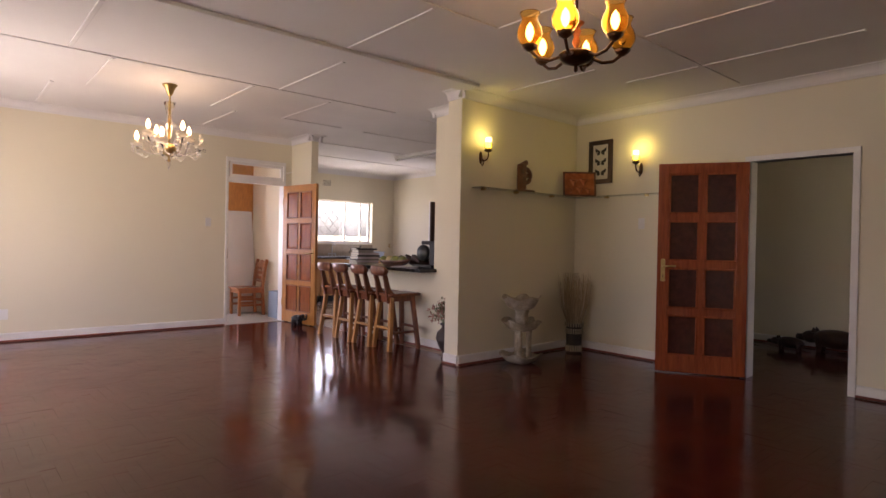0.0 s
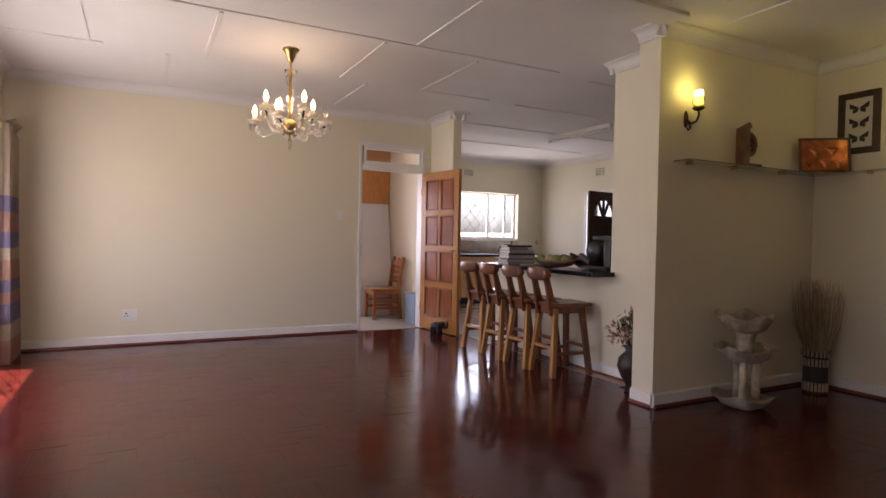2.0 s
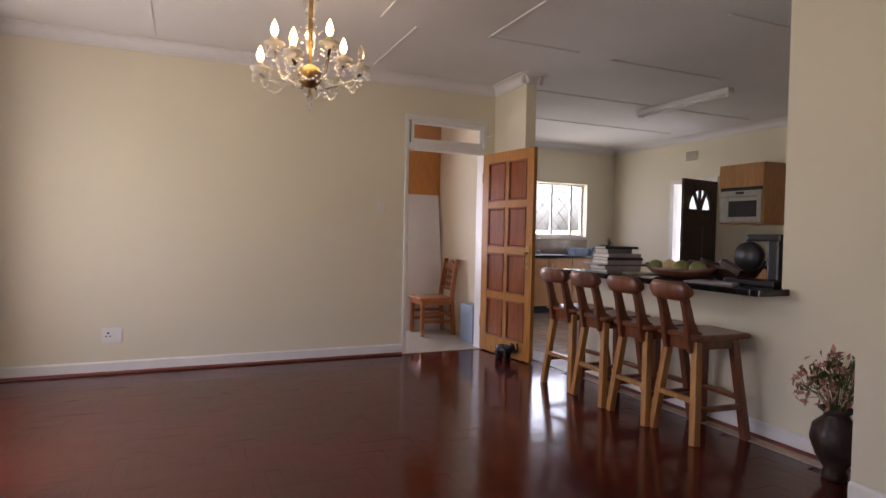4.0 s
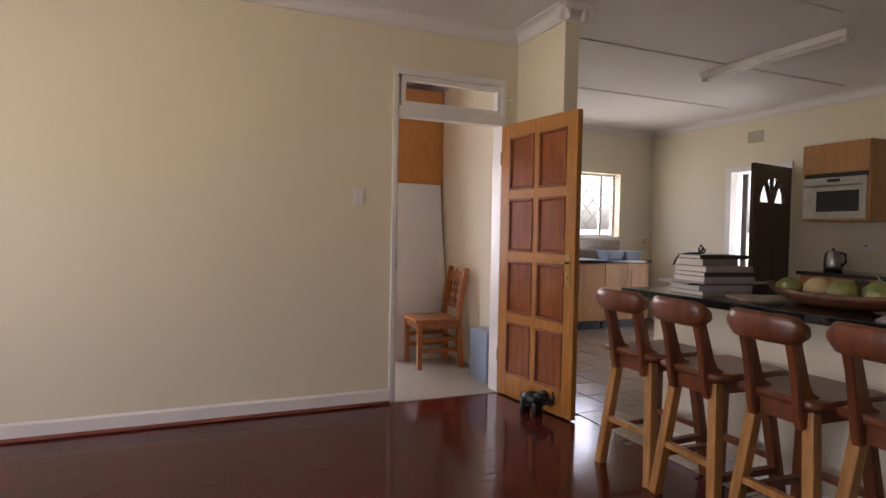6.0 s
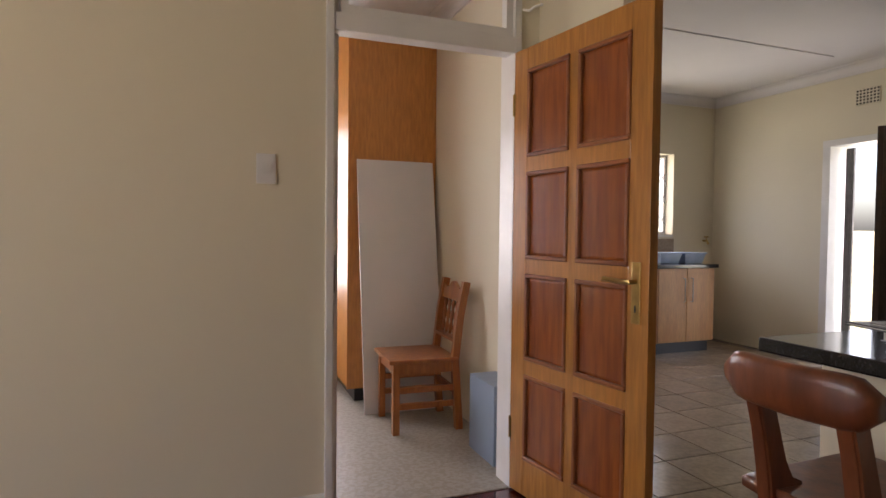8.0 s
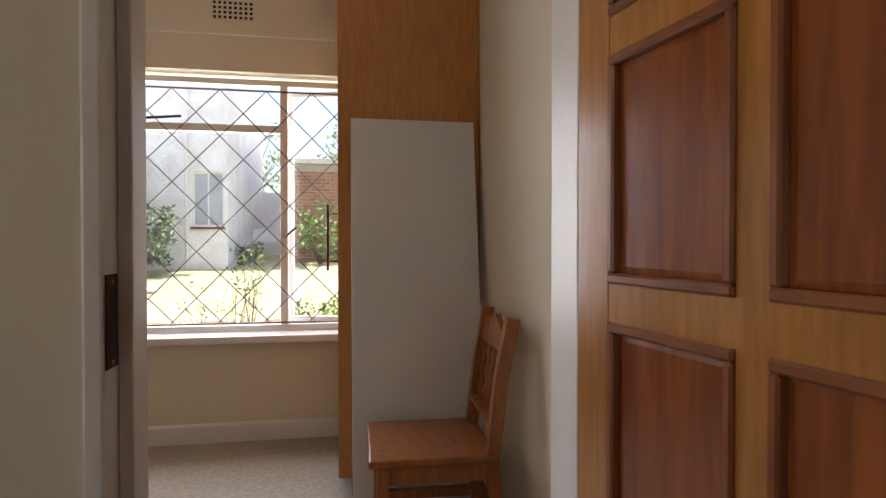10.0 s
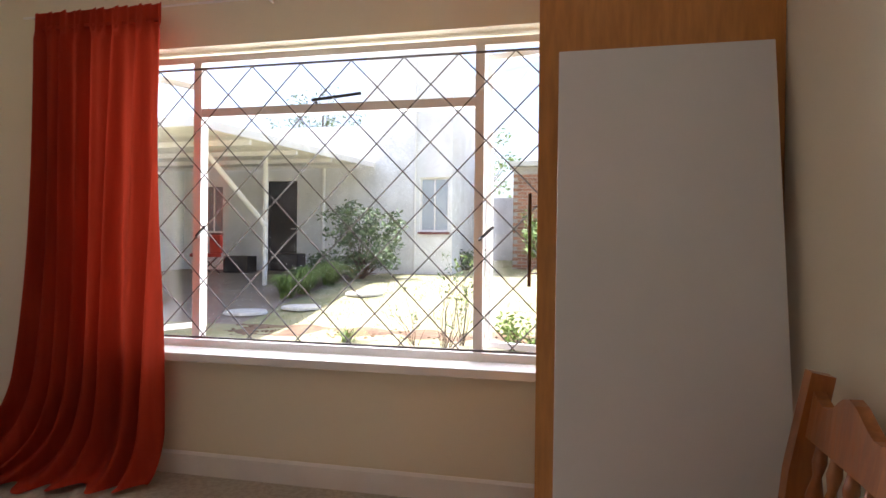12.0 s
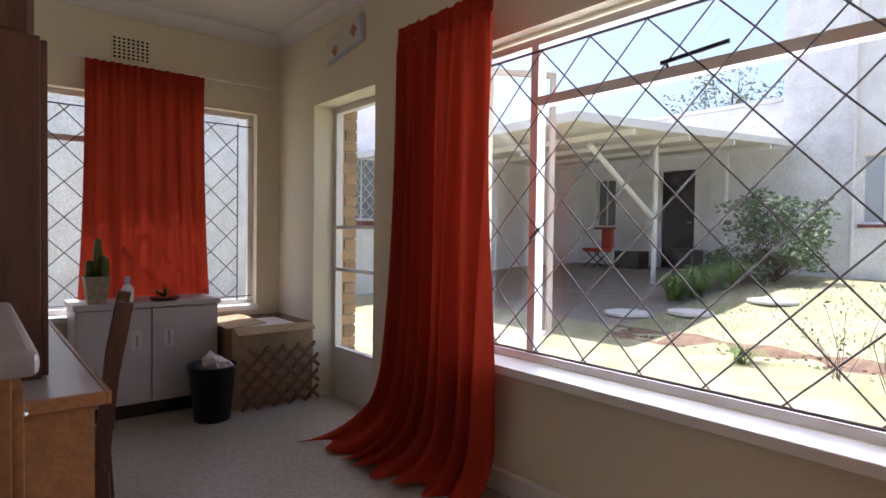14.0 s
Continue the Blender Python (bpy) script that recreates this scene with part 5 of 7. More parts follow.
# basket of dry grass
def grass_basket():
    b = thing("grass_basket", "tall dark and pale woven basket of dried grass", "basket", pose(5.54, 3.44, 0))
    part("basket", lathe([(0.085, 0.0), (0.088, 0.06), (0.09, 0.30), (0.10, 0.33), (0.0, 0.33)], 24), M_WEAVE_D, b)
    for z0, z1, r in ((0.02, 0.09, 0.091), (0.22, 0.28, 0.093), (0.30, 0.345, 0.104)):
        bm = bmesh.new()
        n = 22
        for i in range(n):
            a = 2 * math.pi * i / n
            add_box(bm, -0.008, 0.008, -0.004, 0.002, z0, z1, pose(r * math.cos(a), r * math.sin(a), 0, 0, 0, math.degrees(a) + 90))
        part("pale_band", bm, M_WEAVE_L, b, "band of pale woven strips")
    rnd = random.Random(7)
    bm = bmesh.new()
    for i in range(230):
        a, q = rnd.uniform(0, 2 * math.pi), math.sqrt(rnd.random())
        r0, r1 = 0.08 * q, 0.185 * q * rnd.uniform(0.8, 1.1)
        h = rnd.uniform(0.78, 0.92)
        tube([(r0 * math.cos(a), r0 * math.sin(a), 0.33), (0.85 * r1 * math.cos(a), 0.85 * r1 * math.sin(a), 0.55), (r1 * math.cos(a + 0.1), r1 * math.sin(a + 0.1), h)], 0.0032, 3, bm, 0.0012)
    g = part("dry_grass", bm, M_STRAW, b, "sheaf of dry grass stems")
    g["kind"] = "stuff"


grass_basket()


# urn of dried flowers beside the pillar
def urn():
    u = thing("flower_urn", "dark ribbed urn of dried flowers and leaves", "urn", pose(4.15, 4.07, 0))
    part("pot", lathe([(0.055, 0.0), (0.06, 0.02), (0.05, 0.05), (0.09, 0.12), (0.118, 0.20), (0.105, 0.27), (0.06, 0.315), (0.055, 0.335), (0.085, 0.36), (0.078, 0.362), (0.04, 0.33), (0.0, 0.32)], 28, lobes=10, depth=0.03), M_URN, u, "", True)
    rnd = random.Random(3)
    st, pe, le = bmesh.new(), bmesh.new(), bmesh.new()
    for i in range(70):
        a, q = rnd.uniform(0, 2 * math.pi), rnd.random()
        r = 0.04 + 0.14 * q
        h = 0.60 - 0.16 * q + rnd.uniform(-0.04, 0.05)
        p = Vector((r * math.cos(a), r * math.sin(a), h))
        tube([(0.02 * math.cos(a), 0.02 * math.sin(a), 0.33), (0.5 * p.x, 0.5 * p.y, 0.42), p], 0.002, 3, st)
        tgt = pe if i % 2 else le
        for k in range(7):
            o = Vector((rnd.gauss(0, 0.02), rnd.gauss(0, 0.02), rnd.gauss(0, 0.02)))
            m = Matrix.Translation(p + o) @ Euler((rnd.uniform(0, 6), rnd.uniform(0, 6), rnd.uniform(0, 6))).to_matrix().to_4x4()
            s = rnd.uniform(0.014, 0.028) if tgt is pe else rnd.uniform(0.012, 0.026)
            vs = [tgt.verts.new(m @ Vector(v)) for v in ((-s, 0, 0), (0, -s * 0.45, s * 0.2), (s, 0, 0), (0, s * 0.45, s * 0.2))]
            tgt.faces.new(vs)
    part("stems", st, M_LEAF, u)
    for nm, bm, mt, lb in (("flowers", pe, M_PETAL, "dusty pink dried flowers"), ("leaves", le, M_LEAF, "olive dried leaves")):
        o = part(nm, bm, mt, u, lb)
        o["kind"] = "stuff"


urn()


# elephant at the door, and wooden animals in the passage (plain shapes)
def elephant():
    bm = ball((0, 0, 0.115), 0.075, squash=(1.25, 0.85, 0.85), sub=3)
    ball((0.105, 0, 0.135), 0.048, bm, 2, (1, 0.9, 1.05))
    for x in (-0.055, 0.055):
        for y in (-0.038, 0.038):
            lathe([(0.024, 0.0), (0.020, 0.05), (0.026, 0.10), (0.0, 0.10)], 10, Matrix.Translation((x, y, 0)), bm)
    tube([(0.135, 0, 0.13), (0.165, 0, 0.10), (0.185, 0, 0.115), (0.192, 0, 0.165), (0.18, 0, 0.205)], 0.02, 8, bm, 0.010)
    for s in (-1, 1):
        lathe([(0.0, 0.0), (0.042, 0.002), (0.040, 0.010), (0.0, 0.012)], 12, pose(0.085, s * 0.05, 0.15, 90 * s, 20, 0), bm)
        tube([(0.135, 0.02 * s, 0.115), (0.165, 0.024 * s, 0.11), (0.185, 0.02 * s, 0.13)], 0.006, 6, bm, 0.003)
    tube([(-0.09, 0, 0.15), (-0.105, 0, 0.11)], 0.005, 6, bm)
    e = part("elephant_figure", bm, M_BLACK, smooth=True)
    tagged(e, "small dark elephant figure holding the open door", "figurine")
    e.matrix_basis = pose(3.915, 7.09, 0, 0, 0, -62) @ Matrix.Scale(0.86, 4)


elephant()


def pig(name, x, y, k, rz, lab):
    bm = ball((0, 0, 0.20), 0.17, squash=(1.9, 0.8, 0.8), sub=3)
    ball((0.33, 0, 0.20), 0.10, bm, 2, (1.3, 0.8, 0.9))
    lathe([(0.05, 0.0), (0.045, 0.10), (0.0, 0.10)], 10, pose(0.42, 0, 0.18, 0, 90, 0), bm)
    for xx in (-0.2, 0.2):
        for yy in (-0.07, 0.07):
            lathe([(0.03, 0.0), (0.035, 0.10), (0.05, 0.18), (0.0, 0.18)], 10, Matrix.Translation((xx, yy, 0)), bm)
    for s in (-1, 1):
        lathe([(0.035, 0.0), (0.02, 0.05), (0.0, 0.08)], 6, pose(0.27, 0.06 * s, 0.27, 15 * s, 10, 0), bm)
    p = part(name, bm, M_DARKW, smooth=True)
    tagged(p, lab, "figurine")
    p.matrix_basis = pose(x, y, 0, 0, 0, rz) @ Matrix.Diagonal((k, k, k, 1))


pig("wooden_animal", 8.05, 1.52, 0.85, 82, "large dark carved wooden animal on the passage floor")
pig("wooden_animal_small", 7.85, 1.95, 0.5, 85, "small dark carved wooden animal beside the large one")


# checked curtain beside the dining room window
def curtain(name, label, x, y, z0, z1, w, mat, folds, amp, along="y", seed=1, flare=0.0, bands=None, pool=0.0, heading=0.0, n=120, hz=26, lean=0.0):
    rnd = random.Random(seed)
    ph = [rnd.uniform(0, 6.28) for _ in range(6)]
    t = thing(name, label, "curtain", pose(x, y, z0))
    h = z1 - z0
    verts, faces = [], []
    for j in range(hz + 1):
        v = j / hz
        zz = h * v
        spread = 1 + flare * (1 - v) ** 2.2
        for i in range(n + 1):
            u = i / n
            k = 2 * math.pi * folds
            wob = 0.8 * math.sin(3.1 * v + 4.3 * u + ph[0]) * (1 - v) + 1.3 * math.sin(4.1 * u + ph[3])
            off = amp * (0.75 + 0.5 * (1 - v)) * (math.sin(k * u + wob + ph[1]) + 0.45 * math.sin(2.3 * k * u + ph[2] + 1.3 * v) * (0.3 + 0.7 * v))
            a = (u - 0.5) * w * spread - lean * (1 - v) ** 2.5 * w
            if heading and v > 1 - heading:
                off *= 0.55
                off += 0.010 * math.sin(2 * math.pi * folds * 2.2 * u)
            verts.append((off, a, zz) if along == "y" else (a, off, zz))
    for j in range(hz):
        for i in range(n):
            p = j * (n + 1) + i
            faces.append((p, p + 1, p + n + 2, p + n + 1))
    if bands is None:
        me = bpy.data.meshes.new("cloth")
        me.from_pydata(verts, [], faces)
        groups = [("cloth", faces, mat)]
    else:
        groups = []
        for k, (za, zb, mt) in enumerate(bands):
            groups.append(("cloth_band", [f for f in faces if za <= verts[f[0]][2] / h + 1e-6 < zb], mt))
    for nm, fs, mt in groups:
        if not fs:
            continue
        bm = bmesh.new()
        used = sorted({i for f in fs for i in f})
        mp = {i: bm.verts.new(verts[i]) for i in used}
        for f in fs:
            bm.faces.new([mp[i] for i in f])
        part(nm, bm, mt, t, "", True)
    if bands is None:
        part("heading_tape", boxes((-0.003, 0.005, -w / 2 + 0.01, w / 2 - 0.01, h - 0.075, h - 0.06)), mat, t)
    return t


BANDS = ((0.0, 0.10, M_CHECKP), (0.10, 0.155, M_CHECK), (0.155, 0.235, M_CHECKB), (0.235, 0.29, M_CHECKP), (0.29, 0.345, M_CHECKB), (0.345, 0.43, M_CHECKP), (0.43, 0.48, M_CHECK), (0.48, 0.545, M_CHECKB), (0.545, 0.62, M_CHECKP), (0.62, 0.69, M_CHECKB), (0.69, 2.0, M_CHECK))
curtain("checked_curtain", "cream curtain with blue and pink woven bands beside the window", -0.42, 7.18, 0.006, 2.14, 0.52, M_CHECK, 4.5, 0.035, "y", 5, 0.05, BANDS, heading=0.03, hz=60)
cr = thing("curtain_rail", "wooden curtain rail with a swagged cloth end", "curtain rail", pose(-0.46, 5.6, 2.16))
part("rail", tube([(0, -1.75, 0), (0, 1.82, 0)], 0.014), M_KWOOD, cr)
part("swag", lathe([(0.0, -0.07), (0.05, -0.05), (0.07, 0.0), (0.05, 0.05), (0.0, 0.07)], 14, pose(0.04, 1.70, 0.0, 80, 0, 0), lobes=5, depth=0.15), M_CHECK, cr, "gathered cloth end", True)


# sockets and switches
def plate(name, label, m, w, h, parts):
    p = thing(name, label, "switch" if "switch" in name else "socket", m)
    part("plate", boxes((-w / 2, w / 2, -0.009, 0.0, -h / 2, h / 2), bevel=0.003), M_WHITE, p)
    for b, mt in parts:
        part("rocker" if mt is M_WHITE else "hole", boxes((b[0], b[1], -0.013 if mt is M_WHITE else -0.0096, -0.0085, b[2], b[3])), mt, p)


plate("wall_socket", "white wall socket outlet above the skirting", pose(0.535, DW, 0.318), 0.15, 0.12, (((-0.045, -0.033, -0.012, -0.002), M_BLACK), ((-0.018, -0.006, -0.012, -0.002), M_BLACK), ((-0.034, -0.018, 0.012, 0.026), M_BLACK), ((0.025, 0.05, -0.015, 0.02), M_WHITE)))
plate("wall_switch", "white double light switch beside the door", pose(2.83, DW, 1.458), 0.075, 0.12, (((-0.020, -0.004, -0.022, 0.022), M_WHITE), ((0.004, 0.020, -0.022, 0.022), M_WHITE)))
plate("wall_switch_lounge", "cream light switch below the glass shelf", pose(LX1, 2.78, 1.48, 0, 0, -90), 0.075, 0.12, (((-0.012, 0.012, -0.022, 0.022), M_WHITE),))


# ---- kitchen ----
def air_vent(name, label, m, w, h, nx, ny):
    v = thing(name, label, "vent", m)
    part("plate", boxes((-w / 2, w / 2, -0.010, 0.0, -h / 2, h / 2), bevel=0.003), M_WALL, v)
    bm = bmesh.new()
    for i in range(nx):
        for j in range(ny):
            x, z = -w / 2 + w * (i + 0.5) / nx, -h / 2 + h * (j + 0.5) / ny
            add_box(bm, x - w / nx * 0.28, x + w / nx * 0.28, -0.0112, -0.0095, z - h / ny * 0.28, z + h / ny * 0.28)
    part("opening_grid", bm, M_VOID, v, "rows of dark holes")


air_vent("air_vent", "terracotta-cream air brick high on the wall", pose(KE, 8.715, 2.455, 0, 0, -90), 0.21, 0.14, 7, 5)
air_vent("air_vent", "cream air brick above the kitchen window", pose(6.25, KN, 2.47), 0.2, 0.12, 7, 4)
air_vent("air_vent", "cream air brick above the study window", pose(2.887, SN, 2.49), 0.23, 0.11, 8, 4)
air_vent("air_vent", "cream air brick above the side window", pose(SW, 9.02, 2.45, 0, 0, 90), 0.23, 0.15, 8, 6)

tl = thing("ceiling_light", "long white fluorescent batten on the kitchen ceiling", "ceiling light", pose(6.14, 7.12, CEIL))
part("batten", boxes((-0.045, 0.045, -0.66, 0.66, -0.055, -0.001), bevel=0.006), M_WHITE, tl)
part("tube", tube([(0, -0.60, -0.075), (0, 0.60, -0.075)], 0.014, 10), M_BOARD, tl, "unlit fluorescent tube", True)
for y in (-0.63, 0.63):
    part("end_cap", boxes((-0.03, 0.03, y - 0.02, y + 0.02, -0.092, -0.056), bevel=0.004), M_WHITE, tl)


def base_cabinet(name, label, m, w, d, h, doors, drawers=False):
    c = thing(name, label, "cabinet", m)
    part("body", boxes((0, w, 0.02, d, 0.12, h)), M_KWOOD, c)
    part("kickboard", boxes((0.02, w - 0.02, 0.06, 0.075, 0.0, 0.119)), M_BLACK, c, "dark kickboard")
    k = w / doors
    for i in range(doors):
        dr = part("door", boxes((i * k + 0.003, (i + 1) * k - 0.003, 0, 0.019, 0.125, h - 0.005), bevel=0.002), M_KWOOD, c)
        hx = (i + 1) * k - 0.05 if i % 2 == 0 else i * k + 0.05
        part("handle", tube([(hx, -0.002, h - 0.34), (hx, -0.03, h - 0.34), (hx, -0.03, h - 0.10), (hx, -0.002, h - 0.10)], 0.005), M_STEEL, dr, "steel bar handle")
    return c


for x, w, n in ((4.9, 0.9, 2), (5.8, 0.9, 2), (6.7, 0.72, 2)):
    base_cabinet("base_cabinet", "beech kitchen base cabinet with bar handles under the window", pose(x, 9.80, 0), w - 0.004, KN - 9.80, 0.87, n)
tagged(part("kitchen_worktop", boxes((4.88, 7.44, 9.77, KN - 0.002, 0.871, 0.908), bevel=0.005), M_GRANITE), "black granite worktop under the kitchen window", "worktop")
tagged(part("splashback", boxes((4.88, 7.44, KN - 0.012, KN - 0.002, 0.909, 1.16)), M_TILE), "cream tiled splashback behind the worktop", "splashback")
snk = thing("kitchen_sink", "steel sink set in the worktop", "sink", pose(6.3, 10.10, 0.909))
part("basin", boxes((-0.36, 0.36, -0.2, 0.2, -0.0, 0.006), (-0.30, 0.02, -0.15, 0.15, 0.006, 0.0065)), M_STEEL, snk)
tp = thing("kitchen_tap", "chrome swan-neck mixer tap behind the sink", "tap", pose(6.35, 10.33, 0.909))
part("spout", tube([(0, 0, 0), (0, 0, 0.2), (0, -0.03, 0.25), (0, -0.09, 0.26), (0, -0.14, 0.22)], 0.011), M_STEEL, tp, "", True)
part("valve", tube([(-0.09, 0, 0.0), (-0.09, 0, 0.05), (0.09, 0, 0.05), (0.09, 0, 0.0)], 0.012), M_STEEL, tp)
for i, (x, z) in enumerate(((7.00, 0.909), (7.32, 0.909))):
    tb = tagged(part("washing_up_tub", lathe([(0.0, 0.0), (0.13, 0.0), (0.16, 0.10), (0.175, 0.105), (0.172, 0.11), (0.152, 0.105), (0.125, 0.012), (0.0, 0.012)], 4, pose(0, 0, 0, 0, 0, 45)), M_TUB), "pale blue plastic tub on the worktop", "tub")
    tb.matrix_basis = pose(x, 10.08, z) @ Matrix.Diagonal((1.25, 1.0, 1, 1))
wt = thing("wall_tap", "small brass tap on the kitchen wall", "tap", pose(7.88, KN, 1.14))
part("pipe", tube([(0, 0, 0), (0, -0.06, 0), (0, -0.08, -0.04)], 0.012), M_BRASS, wt)
part("handle", tube([(-0.03, -0.045, 0.045), (0.03, -0.045, 0.045)], 0.008), M_BRASS, wt)
part("neck", tube([(0, -0.045, 0), (0, -0.045, 0.045)], 0.007), M_BRASS, wt)

# east wall: tall oven cabinet, counter and things on it
wc = thing("oven_cabinet", "beech wall cabinet holding a built-in microwave", "cabinet", pose(7.445, 7.065, 0))
part("body", boxes((0.02, 0.592, 0, 0.64, 1.41, 2.165), bevel=0.002), M_KWOOD, wc)
part("door", boxes((0, 0.019, 0.003, 0.637, 1.875, 2.162), bevel=0.002), M_KWOOD, wc)
part("shadow_gap", boxes((0.012, 0.0195, 0.02, 0.62, 1.82, 1.874)), M_BLACK, wc)
mw = thing("built_in_oven", "steel built-in microwave oven with dark glass", "oven", pose(7.437, 7.385, 1.43))
part("fascia", boxes((0, 0.026, -0.30, 0.30, 0, 0.40), bevel=0.004), M_STEEL, mw)
part("window", boxes((-0.003, 0.0, -0.24, 0.16, 0.07, 0.27)), M_BLACK, mw, "dark glass window")
part("handle", tube([(-0.03, -0.27, 0.325), (-0.03, 0.27, 0.325)], 0.009), M_STEEL, mw)
part("display", boxes((-0.002, 0.0, -0.06, 0.06, 0.355, 0.385)), M_BLACK, mw)
for y, w in ((7.10, 0.60), (6.50, 0.60), (5.90, 0.60), (5.30, 0.60)):
    base_cabinet("base_cabinet", "beech kitchen base cabinet along the side wall", pose(7.45, y + w, 0, 0, 0, -90), w - 0.004, 0.585, 0.87, 2)
tagged(part("kitchen_worktop", boxes((7.42, KE - 0.002, 5.30, 7.72, 0.871, 0.908), bevel=0.005), M_GRANITE), "black granite worktop along the side wall", "worktop")
kt = thing("kettle", "polished steel electric kettle with black handle", "kettle", pose(7.70, 7.53, 0.909))
part("base", lathe([(0.08, 0.0), (0.085, 0.015), (0.0, 0.02)], 20), M_BLACK, kt)
part("body", lathe([(0.075, 0.02), (0.085, 0.05), (0.078, 0.15), (0.058, 0.20), (0.05, 0.21), (0.0, 0.215)], 24), M_STEEL, kt, "", True)
part("handle", tube([(0, -0.07, 0.19), (0, -0.12, 0.18), (0, -0.125, 0.10), (0, -0.085, 0.06)], 0.012), M_BLACK, kt, "", True)
part("knob", ball((0, 0, 0.225), 0.012), M_BLACK, kt)
to = thing("toaster_oven", "steel and black countertop oven on the worktop", "oven", pose(7.76, 6.45, 0.909))
part("body", boxes((-0.2, 0.2, -0.24, 0.24, 0.01, 0.30), bevel=0.01), M_STEEL, to)
part("window", boxes((-0.206, -0.2005, -0.21, 0.12, 0.05, 0.25)), M_BLACK, to)
part("handle", tube([(-0.23, -0.2, 0.262), (-0.23, 0.11, 0.262)], 0.008), M_STEEL, to)
for zz in (0.08, 0.15, 0.22):
    part("dial", lathe([(0.018, 0), (0.016, 0.02), (0, 0.02)], 12, pose(-0.2, 0.18, zz, 0, -90, 0)), M_BLACK, to)
plate("wall_socket", "white double socket above the kitchen worktop", pose(KE, 7.38, 1.17, 0, 0, -90), 0.13, 0.09, (((-0.04, -0.02, -0.01, 0.01), M_BLACK), ((0.02, 0.04, -0.01, 0.02), M_WHITE)))


# ---- study ----
wd = thing("wardrobe", "tall orange melamine wardrobe with long dark handle", "wardrobe", pose(3.48, 9.215, 0))
part("side", boxes((0.0, SE - 3.48 - 0.003, 0, 0.022, 0.10, 2.66)), M_ORANGE, wd)
part("plinth", boxes((0.06, 0.55, 0.03, 0.86, 0, 0.099)), M_BLACK, wd, "dark plinth")
part("body", boxes((0.022, SE - 3.48 - 0.003, 0.0225, 0.875, 0.10, 2.66)), M_ORANGE, wd)
for y0, y1 in ((0.003, 0.43), (0.434, 0.87)):
    d = part("door", boxes((0.001, 0.021, y0 + 0.02, y1, 0.11, 2.655), bevel=0.002), M_ORANGE, wd)
    if y0 > 0.1:
        part("handle", tube([(0.0, y0 + 0.07, 1.31), (-0.055, y0 + 0.07, 1.31), (-0.055, y0 + 0.07, 1.06), (0.0, y0 + 0.07, 1.06)], 0.006), M_BRONZE, d, "long dark bar handle")
        part("handle_bar", tube([(-0.055, y0 + 0.07, 1.01), (-0.055, y0 + 0.07, 1.36)], 0.007), M_BRONZE, d)

bd = thing("leaning_board", "large grey-white board leaning against the wardrobe", "board", pose(3.815, 8.905, 0.004, -9.4, 0, 0))
part("panel", boxes((-0.278, 0.278, 0, 0.018, 0, 1.73), bevel=0.002), M_BOARD, bd)


def pine_chair(m, name, label, mat):
    """A wooden chair with turned spindles; its back is at +x, its seat faces -x."""
    c = thing(name, label, "chair", m)
    part("seat", boxes((-0.23, 0.20, -0.215, 0.215, 0.435, 0.462), bevel=0.008), mat, c)
    for y in (-0.185, 0.185):
        part("front_leg", boxes((-0.205, -0.163, y - 0.021, y + 0.021, 0, 0.434), bevel=0.004), mat, c)
        bm = bmesh.new()
        for p, q in (((0.215, y, 0.0), (0.185, y, 0.44)), ((0.185, y, 0.44), (0.215, y, 0.72)), ((0.215, y, 0.72), (0.255, y, 0.93))):
            beam(p, q, 0.045, 0.040, bm)
        bmesh.ops.remove_doubles(bm, verts=bm.verts, dist=0.006)
        part("back_leg", bm, mat, c)
        part("side_apron", boxes((-0.162, 0.165, y - 0.012, y + 0.012, 0.37, 0.434)), mat, c)
        for z in (0.17, 0.27):
            part("side_stretcher", boxes((-0.162, 0.175, y - 0.012, y + 0.012, z - 0.018, z + 0.018)), mat, c)
    part("front_apron", boxes((-0.195, -0.172, -0.163, 0.163, 0.37, 0.434)), mat, c)
    part("back_stretcher", boxes((0.185, 0.205, -0.16, 0.16, 0.22, 0.26)), mat, c)
    n = 14
    bm = bmesh.new()
    rows = []
    for i in range(n + 1):
        v = -1 + 2 * i / n
        crest = 0.905 + 0.025 * math.cos(v * math.pi * 1.5) * (1 - 0.2 * abs(v)) - 0.008
        rows.append([bm.verts.new((x, 0.164 * v, z)) for x, z in ((0.222, 0.80), (0.236, crest), (0.258, crest), (0.244, 0.80))])
    for a, b in zip(rows, rows[1:]):
        for i in range(4):
            bm.faces.new((a[i], a[(i + 1) % 4], b[(i + 1) % 4], b[i]))
    bm.faces.new(rows[0])
    bm.faces.new(rows[-1][::-1])
    part("crest_rail", bm, mat, c)
    part("lower_rail", beam((0.2, -0.163, 0.56), (0.2, 0.163, 0.56), 0.05, 0.02), mat, c)
    for k in range(4):
        y = -0.105 + 0.07 * k
        part("spindle", lathe([(0.009, 0.0), (0.015, 0.04), (0.008, 0.08), (0.017, 0.12), (0.008, 0.16), (0.014, 0.19), (0.009, 0.23)], 8, pose(0.205, y, 0.58, 0, 7, 0)), mat, c, "", True)
    return c


pine_chair(pose(3.815, 8.665, 0.004, 0, 0, -2) @ Matrix.Diagonal((1, 1, 0.97, 1)), "pine_chair", "varnished pine chair with turned spindles against the wall", M_CHAIR)
pine_chair(pose(1.26, 8.31, 0.004, 0, 0, 80) @ Matrix.Diagonal((1, 1, 1.06, 1)), "desk_chair", "dark red-brown wooden chair pushed under the desk", M_HUTCH)

